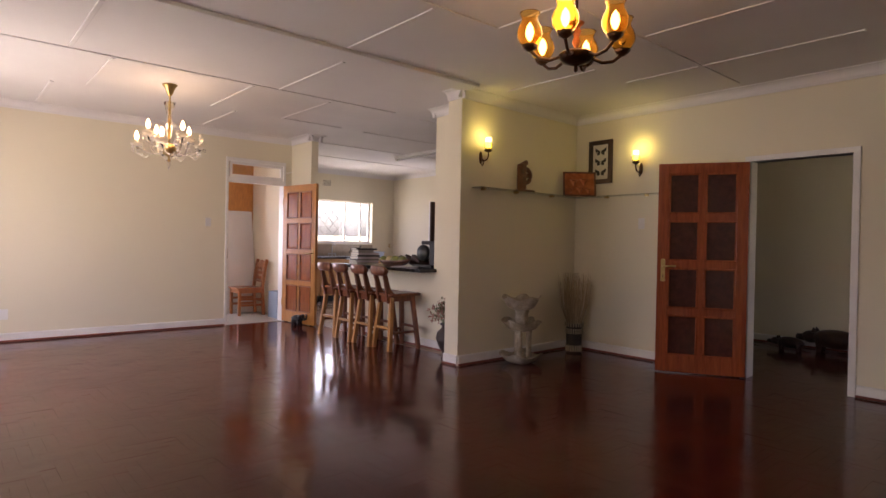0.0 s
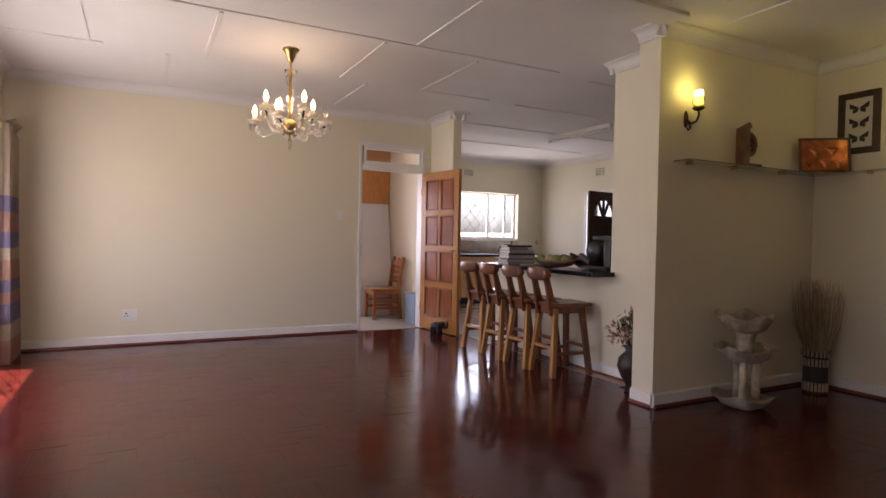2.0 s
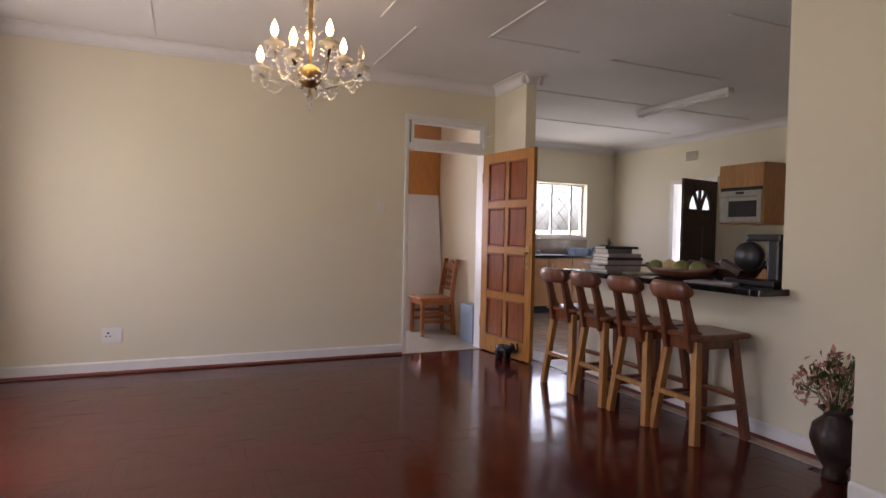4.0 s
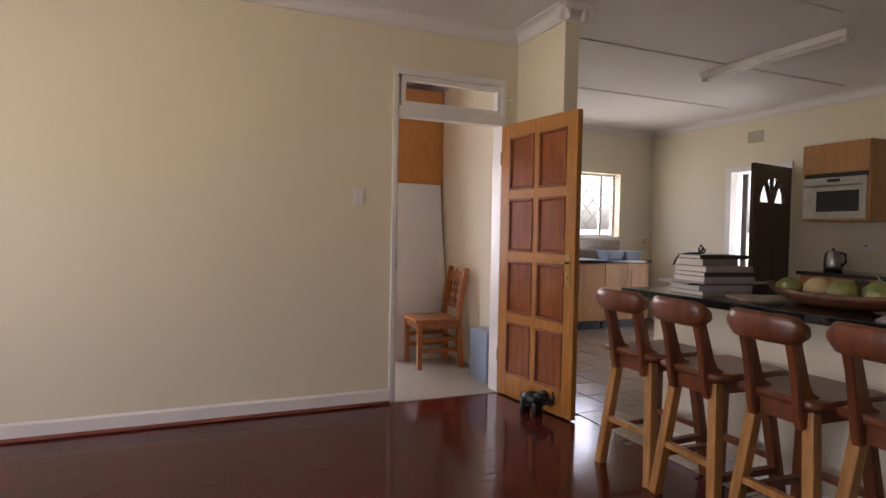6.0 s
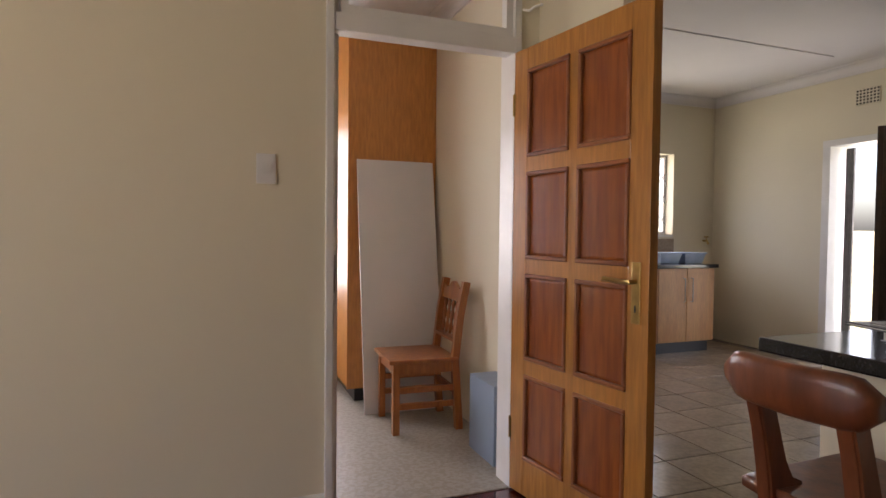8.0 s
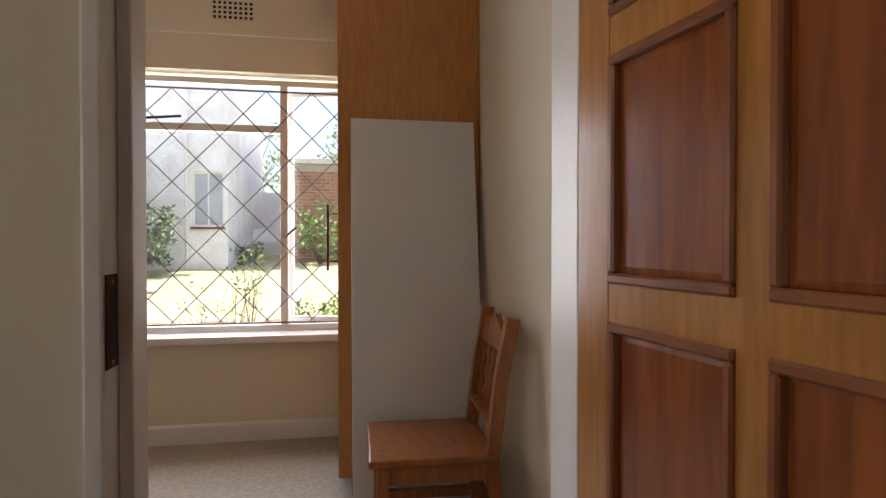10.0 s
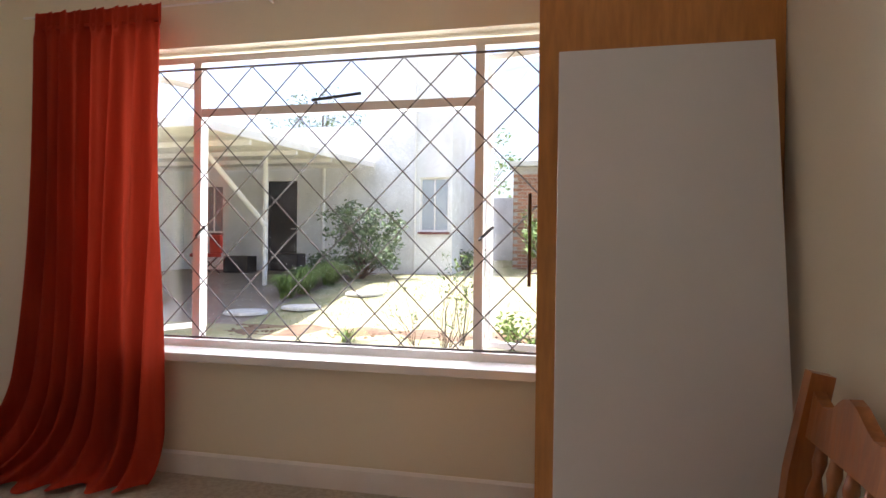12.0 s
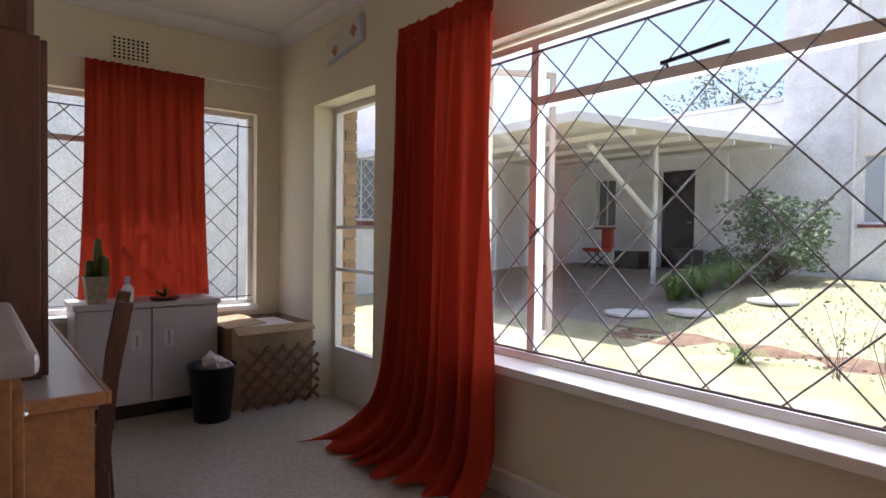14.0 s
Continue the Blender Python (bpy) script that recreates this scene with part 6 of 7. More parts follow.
tagged(part("storage_box", boxes((3.965, SE - 0.004, 7.86, 8.175, 0.005, 0.42), bevel=0.004), M_BLUE), "plain blue-grey box standing by the doorway", "box")
lk = thing("lock_keep", "worn steel lock keep let into the door jamb", "lock", pose(3.1025, DW + 0.010, 1.03))
part("plate", boxes((0.0, 0.003, -0.022, 0.030, -0.08, 0.08), bevel=0.001), M_BRONZE, lk)
part("hole", boxes((0.003, 0.0036, -0.010, 0.016, -0.005, 0.055)), M_BLACK, lk)
part("hole", boxes((0.003, 0.0036, -0.010, 0.016, -0.06, -0.02)), M_BLACK, lk)
for z in (-0.07, 0.067):
    part("screw", lathe([(0.005, 0.003), (0.004, 0.0045), (0.0, 0.0045)], 8, pose(0, 0.004, z, 0, 90, 0)), M_STEEL, lk)


# red curtain at the study window, spread over the floor
def red_curtain():
    t = thing("red_curtain", "long red-orange curtain gathered beside the window and pooling on the floor", "curtain", pose(1.295, 9.94, 0.006))
    rnd = random.Random(11)
    n, hz, h = 190, 70, 2.30
    bm = bmesh.new()
    rows = []
    ph = [rnd.uniform(0, 6.28) for _ in range(8)]
    for j in range(hz + 1):
        v = j / hz
        row = []
        for i in range(n + 1):
            u = i / n
            k = 2 * math.pi * 7.5
            left = 1.0 - u
            low = max(0.0, 1 - v)
            x = (u - 0.5) * 0.74 - 0.06 * left * low - 0.20 * left * low ** 4 - 0.24 * left * max(0.0, (0.22 - v) / 0.22) ** 2
            amp = 0.020 + 0.030 * low
            wu = u + 0.035 * math.sin(5.3 * u + 2.1 * v + ph[5]) + 0.02 * math.sin(13 * u - 3.4 * v + ph[6]) * low
            f = math.sin(k * wu + 0.9 * math.sin(3.4 * v + 4 * u + ph[0]) + ph[1]) + 0.5 * math.sin(1.7 * k * wu + ph[2] + 2.6 * v) * (0.4 + 0.6 * v)
            y = amp * f
            if v > 0.955:
                y = 0.012 * math.sin(2 * math.pi * 17 * u) + 0.4 * y
            drag = max(0.0, (0.10 - v) / 0.10)
            y -= 0.26 * drag ** 1.3 * (0.5 + 0.6 * left) + 0.02 * math.sin(9 * u + ph[3]) * drag
            z = h * v
            if v < 0.10:
                z = h * 0.10 * (v / 0.10) ** 1.6 + 0.020 * abs(math.sin(11 * u + 7 * v + ph[4])) * (0.3 + drag)
            if v > 0.985:
                z += 0.010 * math.sin(2 * math.pi * 17 * u)
            row.append(bm.verts.new((x, y, max(0.001, z))))
        rows.append(row)
    for a, b in zip(rows, rows[1:]):
        for i in range(n):
            bm.faces.new((a[i], a[i + 1], b[i + 1], b[i]))
    part("cloth", bm, M_CURT, t, "", True)
    part("heading_tape", boxes((-0.35, 0.35, -0.004, 0.006, h - 0.085, h - 0.07)), M_CURT, t)
    return t


red_curtain()
sr = thing("curtain_wire", "thin curtain rod along the study window wall", "curtain rod", pose(2.35, SN - 0.06, 2.335))
part("rod", tube([(-1.6, 0, 0), (1.12, 0, 0)], 0.006), M_WHITE, sr)
for x in (-1.55, -0.2, 1.08):
    part("bracket", tube([(x, 0, 0), (x, 0.06, 0)], 0.006), M_WHITE, sr)
curtain("red_curtain_short", "red-orange curtain drawn to the middle of the side window", SW + 0.07, 9.115, 0.72, 2.33, 0.75, M_CURT, 7, 0.016, "y", 21, 0.12, None, heading=0.05, n=110, hz=30)
sr2 = thing("curtain_wire", "thin curtain rod above the side window", "curtain rod", pose(SW + 0.06, 9.05, 2.335))
part("rod", tube([(0, -1.0, 0), (0, 0.98, 0)], 0.006), M_WHITE, sr2)
for y in (-0.95, 0.95):
    part("bracket", tube([(0, y, 0), (-0.06, y, 0)], 0.006), M_WHITE, sr2)

wp = thing("wall_plaque", "small pale wall plaque with a teal rim and brown flowers", "plaque", pose(0.09, SN - 0.002, 2.49, 0, -8, 0) @ Matrix.Scale(1.25, 4))
part("board", boxes((-0.19, 0.19, -0.014, 0, -0.075, 0.075), bevel=0.005), M_PAPER, wp)
part("rim", boxes((-0.19, 0.19, -0.018, -0.0145, -0.075, -0.060), (0.172, 0.19, -0.018, -0.0145, -0.06, 0.075)), M_TUB, wp, "teal rim")
for x, zz in ((-0.10, -0.02), (0.10, 0.01)):
    part("flower", lathe([(0.03, 0), (0.02, 0.008), (0, 0.01)], 8, pose(x, -0.014, zz, 90), lobes=4, depth=0.2), M_PETAL, wp)


# white cabinet under the side window, with plants
wcab = thing("low_cabinet", "low off-white cabinet with two handled doors under the window", "cabinet", pose(-0.545, 9.06, 0.004))
part("body", boxes((-0.40, -0.02, -0.42, 0.42, 0.10, 0.715), bevel=0.003), M_CABW, wcab)
part("top", boxes((-0.40, 0.012, -0.435, 0.435, 0.716, 0.752), bevel=0.006), M_CABW, wcab)
part("plinth", boxes((-0.39, -0.07, -0.40, 0.40, 0, 0.099)), M_BLACK, wcab)
for y0, y1, hy in ((-0.415, -0.003, -0.09), (0.003, 0.415, 0.10)):
    d = part("door", boxes((-0.0195, 0.0, y0, y1, 0.11, 0.71), bevel=0.002), M_CABW, wcab)
    hp = part("handle_plate", boxes((0.0005, 0.004, hy - 0.03, hy + 0.03, 0.45, 0.57), bevel=0.001), M_BOARD, d)
    part("pull", tube([(0.003, hy, 0.47), (0.022, hy, 0.48), (0.022, hy, 0.54), (0.003, hy, 0.55)], 0.006), M_STEEL, hp)

cact = thing("cactus_pot", "small cactus in a square pale pot on the cabinet", "plant", pose(-0.62, 8.76, 0.757))
part("pot", lathe([(0.07, 0.0), (0.095, 0.16), (0.102, 0.165), (0.098, 0.17), (0.085, 0.16), (0.0, 0.15)], 4, pose(0, 0, 0, 0, 0, 45)), M_WEAVE_L, cact)
for x, y, hh in ((0.0, 0.01, 0.26), (0.035, 0.04, 0.15), (-0.03, -0.03, 0.12)):
    part("stem", lathe([(0.022, 0.14), (0.026, 0.15 + hh * 0.5), (0.02, 0.15 + hh * 0.9), (0.0, 0.15 + hh)], 12, Matrix.Translation((x, y, 0)), lobes=6, depth=0.1), M_LEAF, cact, "", True)
bot = thing("spray_bottle", "small blue and white plastic bottle on the cabinet", "bottle", pose(-0.60, 8.93, 0.757))
part("body", lathe([(0.035, 0), (0.037, 0.08), (0.02, 0.11), (0.0, 0.11)], 14), M_WHITE, bot, "", True)
part("cap", lathe([(0.016, 0.105), (0.016, 0.16), (0.0, 0.165)], 12), M_TUB, bot, "blue cap")
pl2 = thing("pot_plant", "small leafy plant in a dark saucer on the cabinet", "plant", pose(-0.60, 9.15, 0.757))
part("saucer", lathe([(0.08, 0.0), (0.095, 0.02), (0.09, 0.02), (0.0, 0.012)], 16), M_DARKW, pl2)
rnd = random.Random(9)
bm = bmesh.new()
for i in range(26):
    a, el = rnd.uniform(0, 6.28), rnd.uniform(0.4, 1.4)
    L = rnd.uniform(0.06, 0.13)
    d = Vector((math.cos(a) * math.cos(el), math.sin(a) * math.cos(el), math.sin(el)))
    s = Vector((-math.sin(a), math.cos(a), 0)) * 0.008
    b0 = Vector((0, 0, 0.015))
    vs = [bm.verts.new(v) for v in (b0, b0 + d * L * 0.5 + s, b0 + d * L, b0 + d * L * 0.5 - s)]
    bm.faces.new(vs)
part("leaves", bm, M_LEAF, pl2)

cb = thing("cardboard_box", "open brown cardboard box in the corner", "box", pose(-0.62, 9.80, 0.004))
part("body", boxes((-0.32, 0.26, -0.29, 0.29, 0, 0.008), (-0.32, 0.26, -0.29, -0.284, 0.008, 0.56), (-0.32, 0.26, 0.284, 0.29, 0.008, 0.56), (-0.32, -0.314, -0.284, 0.284, 0.008, 0.56), (0.254, 0.26, -0.284, 0.284, 0.008, 0.56)), M_CARD, cb)
part("flap", beam((0.26, 0, 0.56), (0.34, 0, 0.52), 0.004, 0.56), M_CARD, cb)
part("flap", boxes((-0.30, 0.24, -0.28, 0.0, 0.575, 0.58), m=pose(0, 0, 0, 4, 0, 0)), M_CARD, cb)
part("packing", boxes((-0.28, 0.22, -0.02, 0.25, 0.45, 0.54), bevel=0.03), M_BOARD, cb, "white packing in the box")


# expanding wooden lattice
def lattice():
    t = thing("wooden_lattice", "expanding brown wooden lattice standing before the box", "lattice", pose(-0.31, 9.84, 0.006, 0, 0, 90))
    w, h, k = 0.56, 0.42, 0.115
    for s in (1, -1):
        for i in range(-6, 8):
            c = -w / 2 + i * k
            lo, hi = max(-w / 2, c if s > 0 else c - h), min(w / 2, c + h if s > 0 else c)
            if hi - lo < 0.08:
                continue
            f = (lambda x: (x - c)) if s > 0 else (lambda x: (c - x))
            part("slat", beam((lo, 0.007 * s, f(lo)), (hi, 0.007 * s, f(hi)), 0.022, 0.010), M_LATT, t)
    for i in range(5):
        for j in range(4):
            x, z = -w / 2 + 0.06 + i * k, 0.055 + j * k
            if z < h:
                part("peg", ball((x, -0.016, z), 0.007, None, 1), M_SCULPT, t, "pale round peg")


lattice()

bn = thing("waste_bin", "black plastic waste bin with white paper in it", "bin", pose(-0.29, 9.36, 0.006))
part("bin", lathe([(0.11, 0.0), (0.145, 0.34), (0.156, 0.345), (0.152, 0.355), (0.135, 0.345), (0.102, 0.01), (0.0, 0.01)], 24), M_BLACK, bn, "", True)
rnd = random.Random(2)
for i in range(4):
    bm = ball((rnd.uniform(-0.07, 0.07), rnd.uniform(-0.07, 0.07), 0.33 + 0.02 * i), 0.05, sub=2)
    for v in bm.verts:
        v.co += Vector((rnd.gauss(0, 0.008), rnd.gauss(0, 0.008), rnd.gauss(0, 0.008)))
    part("paper", bm, M_BOARD, bn, "crumpled white paper")


# desk with a dark hutch, and the cabinet beside it
dk = thing("desk", "wooden desk with a pale laminate top along the wall", "desk", pose(0.59, 8.115, 0.004))
part("top", boxes((-1.04, 1.04, -0.33, 0.335, 0.722, 0.752), bevel=0.006), M_DESKTOP, dk, "pale laminate top")
part("edge", boxes((1.041, 1.055, -0.33, 0.335, 0.716, 0.753), (-1.04, 1.055, 0.3355, 0.349, 0.716, 0.753), bevel=0.003), M_DESK, dk)
part("side_panel", boxes((1.0, 1.03, -0.32, 0.31, 0, 0.72)), M_DESK, dk)
part("side_panel", boxes((-1.03, -1.0, -0.32, 0.31, 0, 0.72)), M_DESK, dk)
part("drawer_unit", boxes((-0.98, -0.5, -0.30, 0.29, 0.03, 0.715)), M_DESK, dk)
part("back_panel", boxes((-0.995, 0.995, -0.315, -0.295, 0.25, 0.715)), M_DESK, dk)
ht = thing("desk_hutch", "dark brown hutch standing at the back of the desk", "hutch", pose(0.90, 8.11, 0.757))
part("body", boxes((-0.48, 0.48, -0.21, 0.21, 0, 1.04), bevel=0.003), M_HUTCH, ht)
for x0, x1 in ((-0.478, -0.002), (0.002, 0.478)):
    d = part("door", boxes((x0, x1, 0.2105, 0.228, 0.01, 1.03), bevel=0.002), M_HUTCH, ht)
    part("handle", boxes((x1 - 0.06 if x0 < -0.1 else x0 + 0.04, x1 - 0.04 if x0 < -0.1 else x0 + 0.06, 0.2285, 0.245, 0.42, 0.54), bevel=0.003), M_STEEL, d)
bx = thing("wicker_basket", "brown handled basket on top of the hutch", "basket", pose(1.10, 8.12, 1.798))
part("body", boxes((-0.24, 0.24, -0.19, 0.19, 0, 0.17), bevel=0.02), M_HUTCH, bx)
part("rim", boxes((-0.25, 0.25, -0.20, 0.20, 0.16, 0.185), bevel=0.008), M_HUTCH, bx)
for y in (-0.1, 0.1):
    part("handle", tube([(-0.12, y, 0.18), (-0.09, y, 0.30), (0.0, y, 0.35), (0.09, y, 0.30), (0.12, y, 0.18)], 0.009), M_LATT, bx, "", True)
tr = thing("tape_roll", "roll of white tape lying on the desk", "tape", pose(1.45, 8.05, 0.758))
part("roll", lathe([(0.03, 0.0), (0.055, 0.0), (0.055, 0.05), (0.03, 0.05), (0.03, 0.0)], 24), M_WHITE, tr, "", True)
sc = thing("side_cabinet", "brown drawer cabinet with thick pale rounded top", "cabinet", pose(2.04, 7.99, 0.004))
part("body", boxes((-0.36, 0.36, -0.23, 0.21, 0.05, 0.98), bevel=0.003), M_DESK, sc)
part("top", boxes((-0.385, 0.385, -0.235, 0.245, 0.982, 1.025), bevel=0.016, seg=3), M_DESKTOP, sc, "pale rounded top")
part("edge_strip", boxes((-0.372, -0.3605, 0.19, 0.22, 0.05, 0.98)), M_WHITE, sc)
for zz in (0.08, 0.38, 0.68):
    d = part("drawer", boxes((-0.35, 0.35, 0.2105, 0.226, zz, zz + 0.28), bevel=0.002), M_DESK, sc)
    part("handle", tube([(-0.06, 0.226, zz + 0.16), (-0.05, 0.245, zz + 0.16), (0.05, 0.245, zz + 0.16), (0.06, 0.226, zz + 0.16)], 0.006), M_STEEL, d)
uc = thing("wall_cabinet", "orange-brown overhead cabinet on the study wall", "cabinet", pose(2.22, DW + 0.112, 0))
part("body", boxes((0.24, 0.62, 0, 0.70, 1.68, 2.64), bevel=0.002), M_ORANGE, uc)
for x0, x1 in ((0.242, 0.618),):
    part("door", boxes((x0, x1, 0.7005, 0.718, 1.685, 2.635), bevel=0.002), M_ORANGE, uc)


# ---- garden and the buildings round it ----
def ground_z(x, y):
    if y < 11.2:
        return -0.12
    t = min(1.0, (y - 11.2) / 7.5)
    return -0.12 + 0.62 * t * t * (3 - 2 * t) + max(0.0, y - 19) * 0.035 if y < 60 else -0.12 + 0.62 + 41 * 0.035


def sheet(x0, x1, y0, y1, nx, ny, lift=0.0, wob=0.0, seed=0):
    bm = bmesh.new()
    g = [[bm.verts.new((x0 + (x1 - x0) * i / nx, y0 + (y1 - y0) * j / ny, ground_z(x0 + (x1 - x0) * i / nx, y0 + (y1 - y0) * j / ny) + lift + wob * noise.noise(Vector((i * 0.37 + seed, j * 0.41, seed))))) for j in range(ny + 1)] for i in range(nx + 1)]
    for i in range(nx):
        for j in range(ny):
            bm.faces.new((g[i][j], g[i + 1][j], g[i + 1][j + 1], g[i][j + 1]))
    return bm


structure("ground", sheet(-400, 400, -340, 460, 8, 160, -0.03), M_GRASS, "dry ground reaching to the distance", "ground")
structure("lawn", sheet(-0.6, 14, 12.9, 26, 30, 60, 0.0, 0.02, 3), M_GRASS, "short dry lawn rising from the house", "lawn", True)
structure("patio", sheet(-5.6, -0.6, 10.35, 20.0, 10, 40, 0.012), M_PATIO, "grey concrete yard under the lean-to roof", "patio", True)
structure("path", sheet(-0.6, 10, 10.35, 11.5, 24, 6, 0.014), M_PATIO, "pale concrete path along the house wall", "path", True)
structure("flower_bed", sheet(-0.6, 8, 11.52, 14.3, 60, 22, 0.03, 0.05, 8), M_SOIL, "dry soil flower bed along the path", "bed", True)


def kerb():
    bm = bmesh.new()
    x = -0.55
    rnd = random.Random(6)
    while x < 6:
        w = rnd.uniform(0.28, 0.36)
        y = 12.56 + 0.25 * math.exp(-((x + 0.9) / 0.6) ** 2)
        add_box(bm, x, x + w - 0.012, y, y + 0.09, ground_z(x, 12.6) - 0.05, ground_z(x, 12.6) + 0.075 + rnd.uniform(-0.008, 0.008))
        x += w
    bmesh.ops.bevel(bm, geom=bm.edges[:], offset=0.008, segments=1, affect="EDGES")
    structure("kerb", bm, M_BRICK, "low brick edging along the flower bed", "kerb")


kerb()
for x, y, r in ((-0.85, 14.9, 0.30), (-0.20, 15.3, 0.28), (0.35, 16.4, 0.30)):
    s = tagged(part("stepping_stone", lathe([(r, 0.0), (r, 0.03), (r * 0.96, 0.045), (0.0, 0.045)], 14, lobes=5, depth=0.05), M_STONE), "pale round stepping stone in the grass", "stone", "stepping stones")
    s.matrix_basis = pose(x, y, ground_z(x, y) + 0.0)


def facade():
    h = thing("garden_house", "white painted brick outbuilding across the lawn", "building", pose(-1.8, 20.0, 0.53))
    bm = bmesh.new()
    # openings: door, small window, end window
    for a, b, hole in ((-3.8, -3.3, None), (-3.3, -2.75, (0.9, 2.05)), (-2.75, -1.58, None), (-1.58, -0.82, (0.0, 2.12)), (-0.82, 2.12, None), (2.12, 2.78, (0.95, 2.15)), (2.78, 2.86, None)):
        top = 5.2 if a >= 0.7 else 3.25
        if a == -0.82:
            add_box(bm, -0.82, 0.85, 0, 0.22, -0.3, 3.25)
            add_box(bm, 0.85, 2.12, 0, 0.22, -0.3, 5.2)
            continue
        if hole:
            if hole[0] > 0:
                add_box(bm, a, b, 0, 0.22, -0.3, hole[0])
            add_box(bm, a, b, 0, 0.22, hole[1], top)
        else:
            add_box(bm, a, b, 0, 0.22, -0.3, top)
    add_box(bm, 2.64, 2.86, 0.22, 6.0, -0.3, 5.2)
    part("wall", bm, M_OUTWALL, h)
    courses = bmesh.new()
    for k in range(36):
        z = 0.1 + 0.085 * k
        add_box(courses, 0.86, 2.08, -0.010, -0.002, z, z + 0.070)
    part("brick_courses", courses, M_OUTWALL, h, "painted brick courses")
    d = part("door", boxes((-1.54, -0.86, 0.10, 0.15, 0.0, 2.08), bevel=0.004), M_BLACK, h, "black painted door")
    part("handle", tube([(-0.92, 0.09, 1.0), (-0.92, 0.05, 1.0), (-1.0, 0.05, 1.0)], 0.01), M_STEEL, d)
    part("door_frame", boxes((-1.58, -1.54, 0.05, 0.2, 0, 2.12), (-0.86, -0.82, 0.05, 0.2, 0, 2.12), (-1.54, -0.86, 0.05, 0.2, 2.08, 2.12)), M_BLACK, h)
    for x0, x1, z0, z1 in ((-3.3, -2.75, 0.9, 2.05), (2.12, 2.78, 0.95, 2.15)):
        w = part("window", boxes((x0, x0 + 0.04, 0.06, 0.12, z0, z1), (x1 - 0.04, x1, 0.06, 0.12, z0, z1), (x0 + 0.04, x1 - 0.04, 0.06, 0.12, z0, z0 + 0.04), (x0 + 0.04, x1 - 0.04, 0.06, 0.12, z1 - 0.04, z1), ((x0 + x1) / 2 - 0.015, (x0 + x1) / 2 + 0.015, 0.06, 0.12, z0 + 0.04, z1 - 0.04)), M_WHITE, h)
        part("pane", boxes((x0 + 0.04, x1 - 0.04, 0.085, 0.09, z0 + 0.04, z1 - 0.04)), M_GLAZE if x0 < 0 else M_TUBGL, w, "grey window glass" if x0 < 0 else "window glass with the sky's reflection painted as a pale colour")
        part("sill", boxes((x0 - 0.03, x1 + 0.03, -0.04, 0.02, z0 - 0.06, z0 - 0.005)), M_MAROON, w)
    part("parapet", boxes((-3.8, 0.84, -0.03, 0.25, 3.26, 3.34), (0.86, 2.9, -0.03, 0.25, 5.21, 5.3)), M_OUTWALL, h)
    part("downpipe", tube([(2.02, -0.05, 0.0), (2.02, -0.05, 5.1)], 0.03), M_WHITE, h)


facade()


def wing():
    w = thing("house_wing", "white wing of the house with a maroon window sill", "building", pose(-5.6, 13.35, 0))
    bm = bmesh.new()
    for a, b, hole in ((-6.5, -0.1, None), (-0.1, 0.85, (1.44, 2.6)), (0.85, 7.3, None)):
        if hole:
            add_box(bm, -0.25, 0, a, b, -0.3, hole[0])
            add_box(bm, -0.25, 0, a, b, hole[1], 3.6)
        else:
            add_box(bm, -0.25, 0, a, b, -0.3, 3.6)
    part("wall", bm, M_OUTWALL, w)
    part("sill", boxes((0.001, 0.05, -0.2, 0.95, 1.33, 1.43), bevel=0.006), M_MAROON, w, "maroon painted window sill")
    win = part("window", boxes((-0.14, -0.08, -0.1, -0.06, 1.44, 2.6), (-0.14, -0.08, 0.81, 0.85, 1.44, 2.6), (-0.14, -0.08, -0.06, 0.81, 1.44, 1.48), (-0.14, -0.08, -0.06, 0.81, 2.56, 2.6), (-0.13, -0.09, 0.36, 0.39, 1.48, 2.56)), M_WHITE, w)
    part("pane", boxes((-0.115, -0.11, -0.06, 0.81, 1.48, 2.56)), M_GLAZE, win, "grey window glass")
    g = bmesh.new()
    diamond_grille(g, -0.06, 0.81, 1.48, 2.56, 0.2, 0.22, 0.006, 0.05)
    bmesh.ops.transform(g, matrix=Matrix.Rotation(radians(90), 4, "Z"), verts=g.verts)
    part("grille", g, M_WHITE, win)


wing()


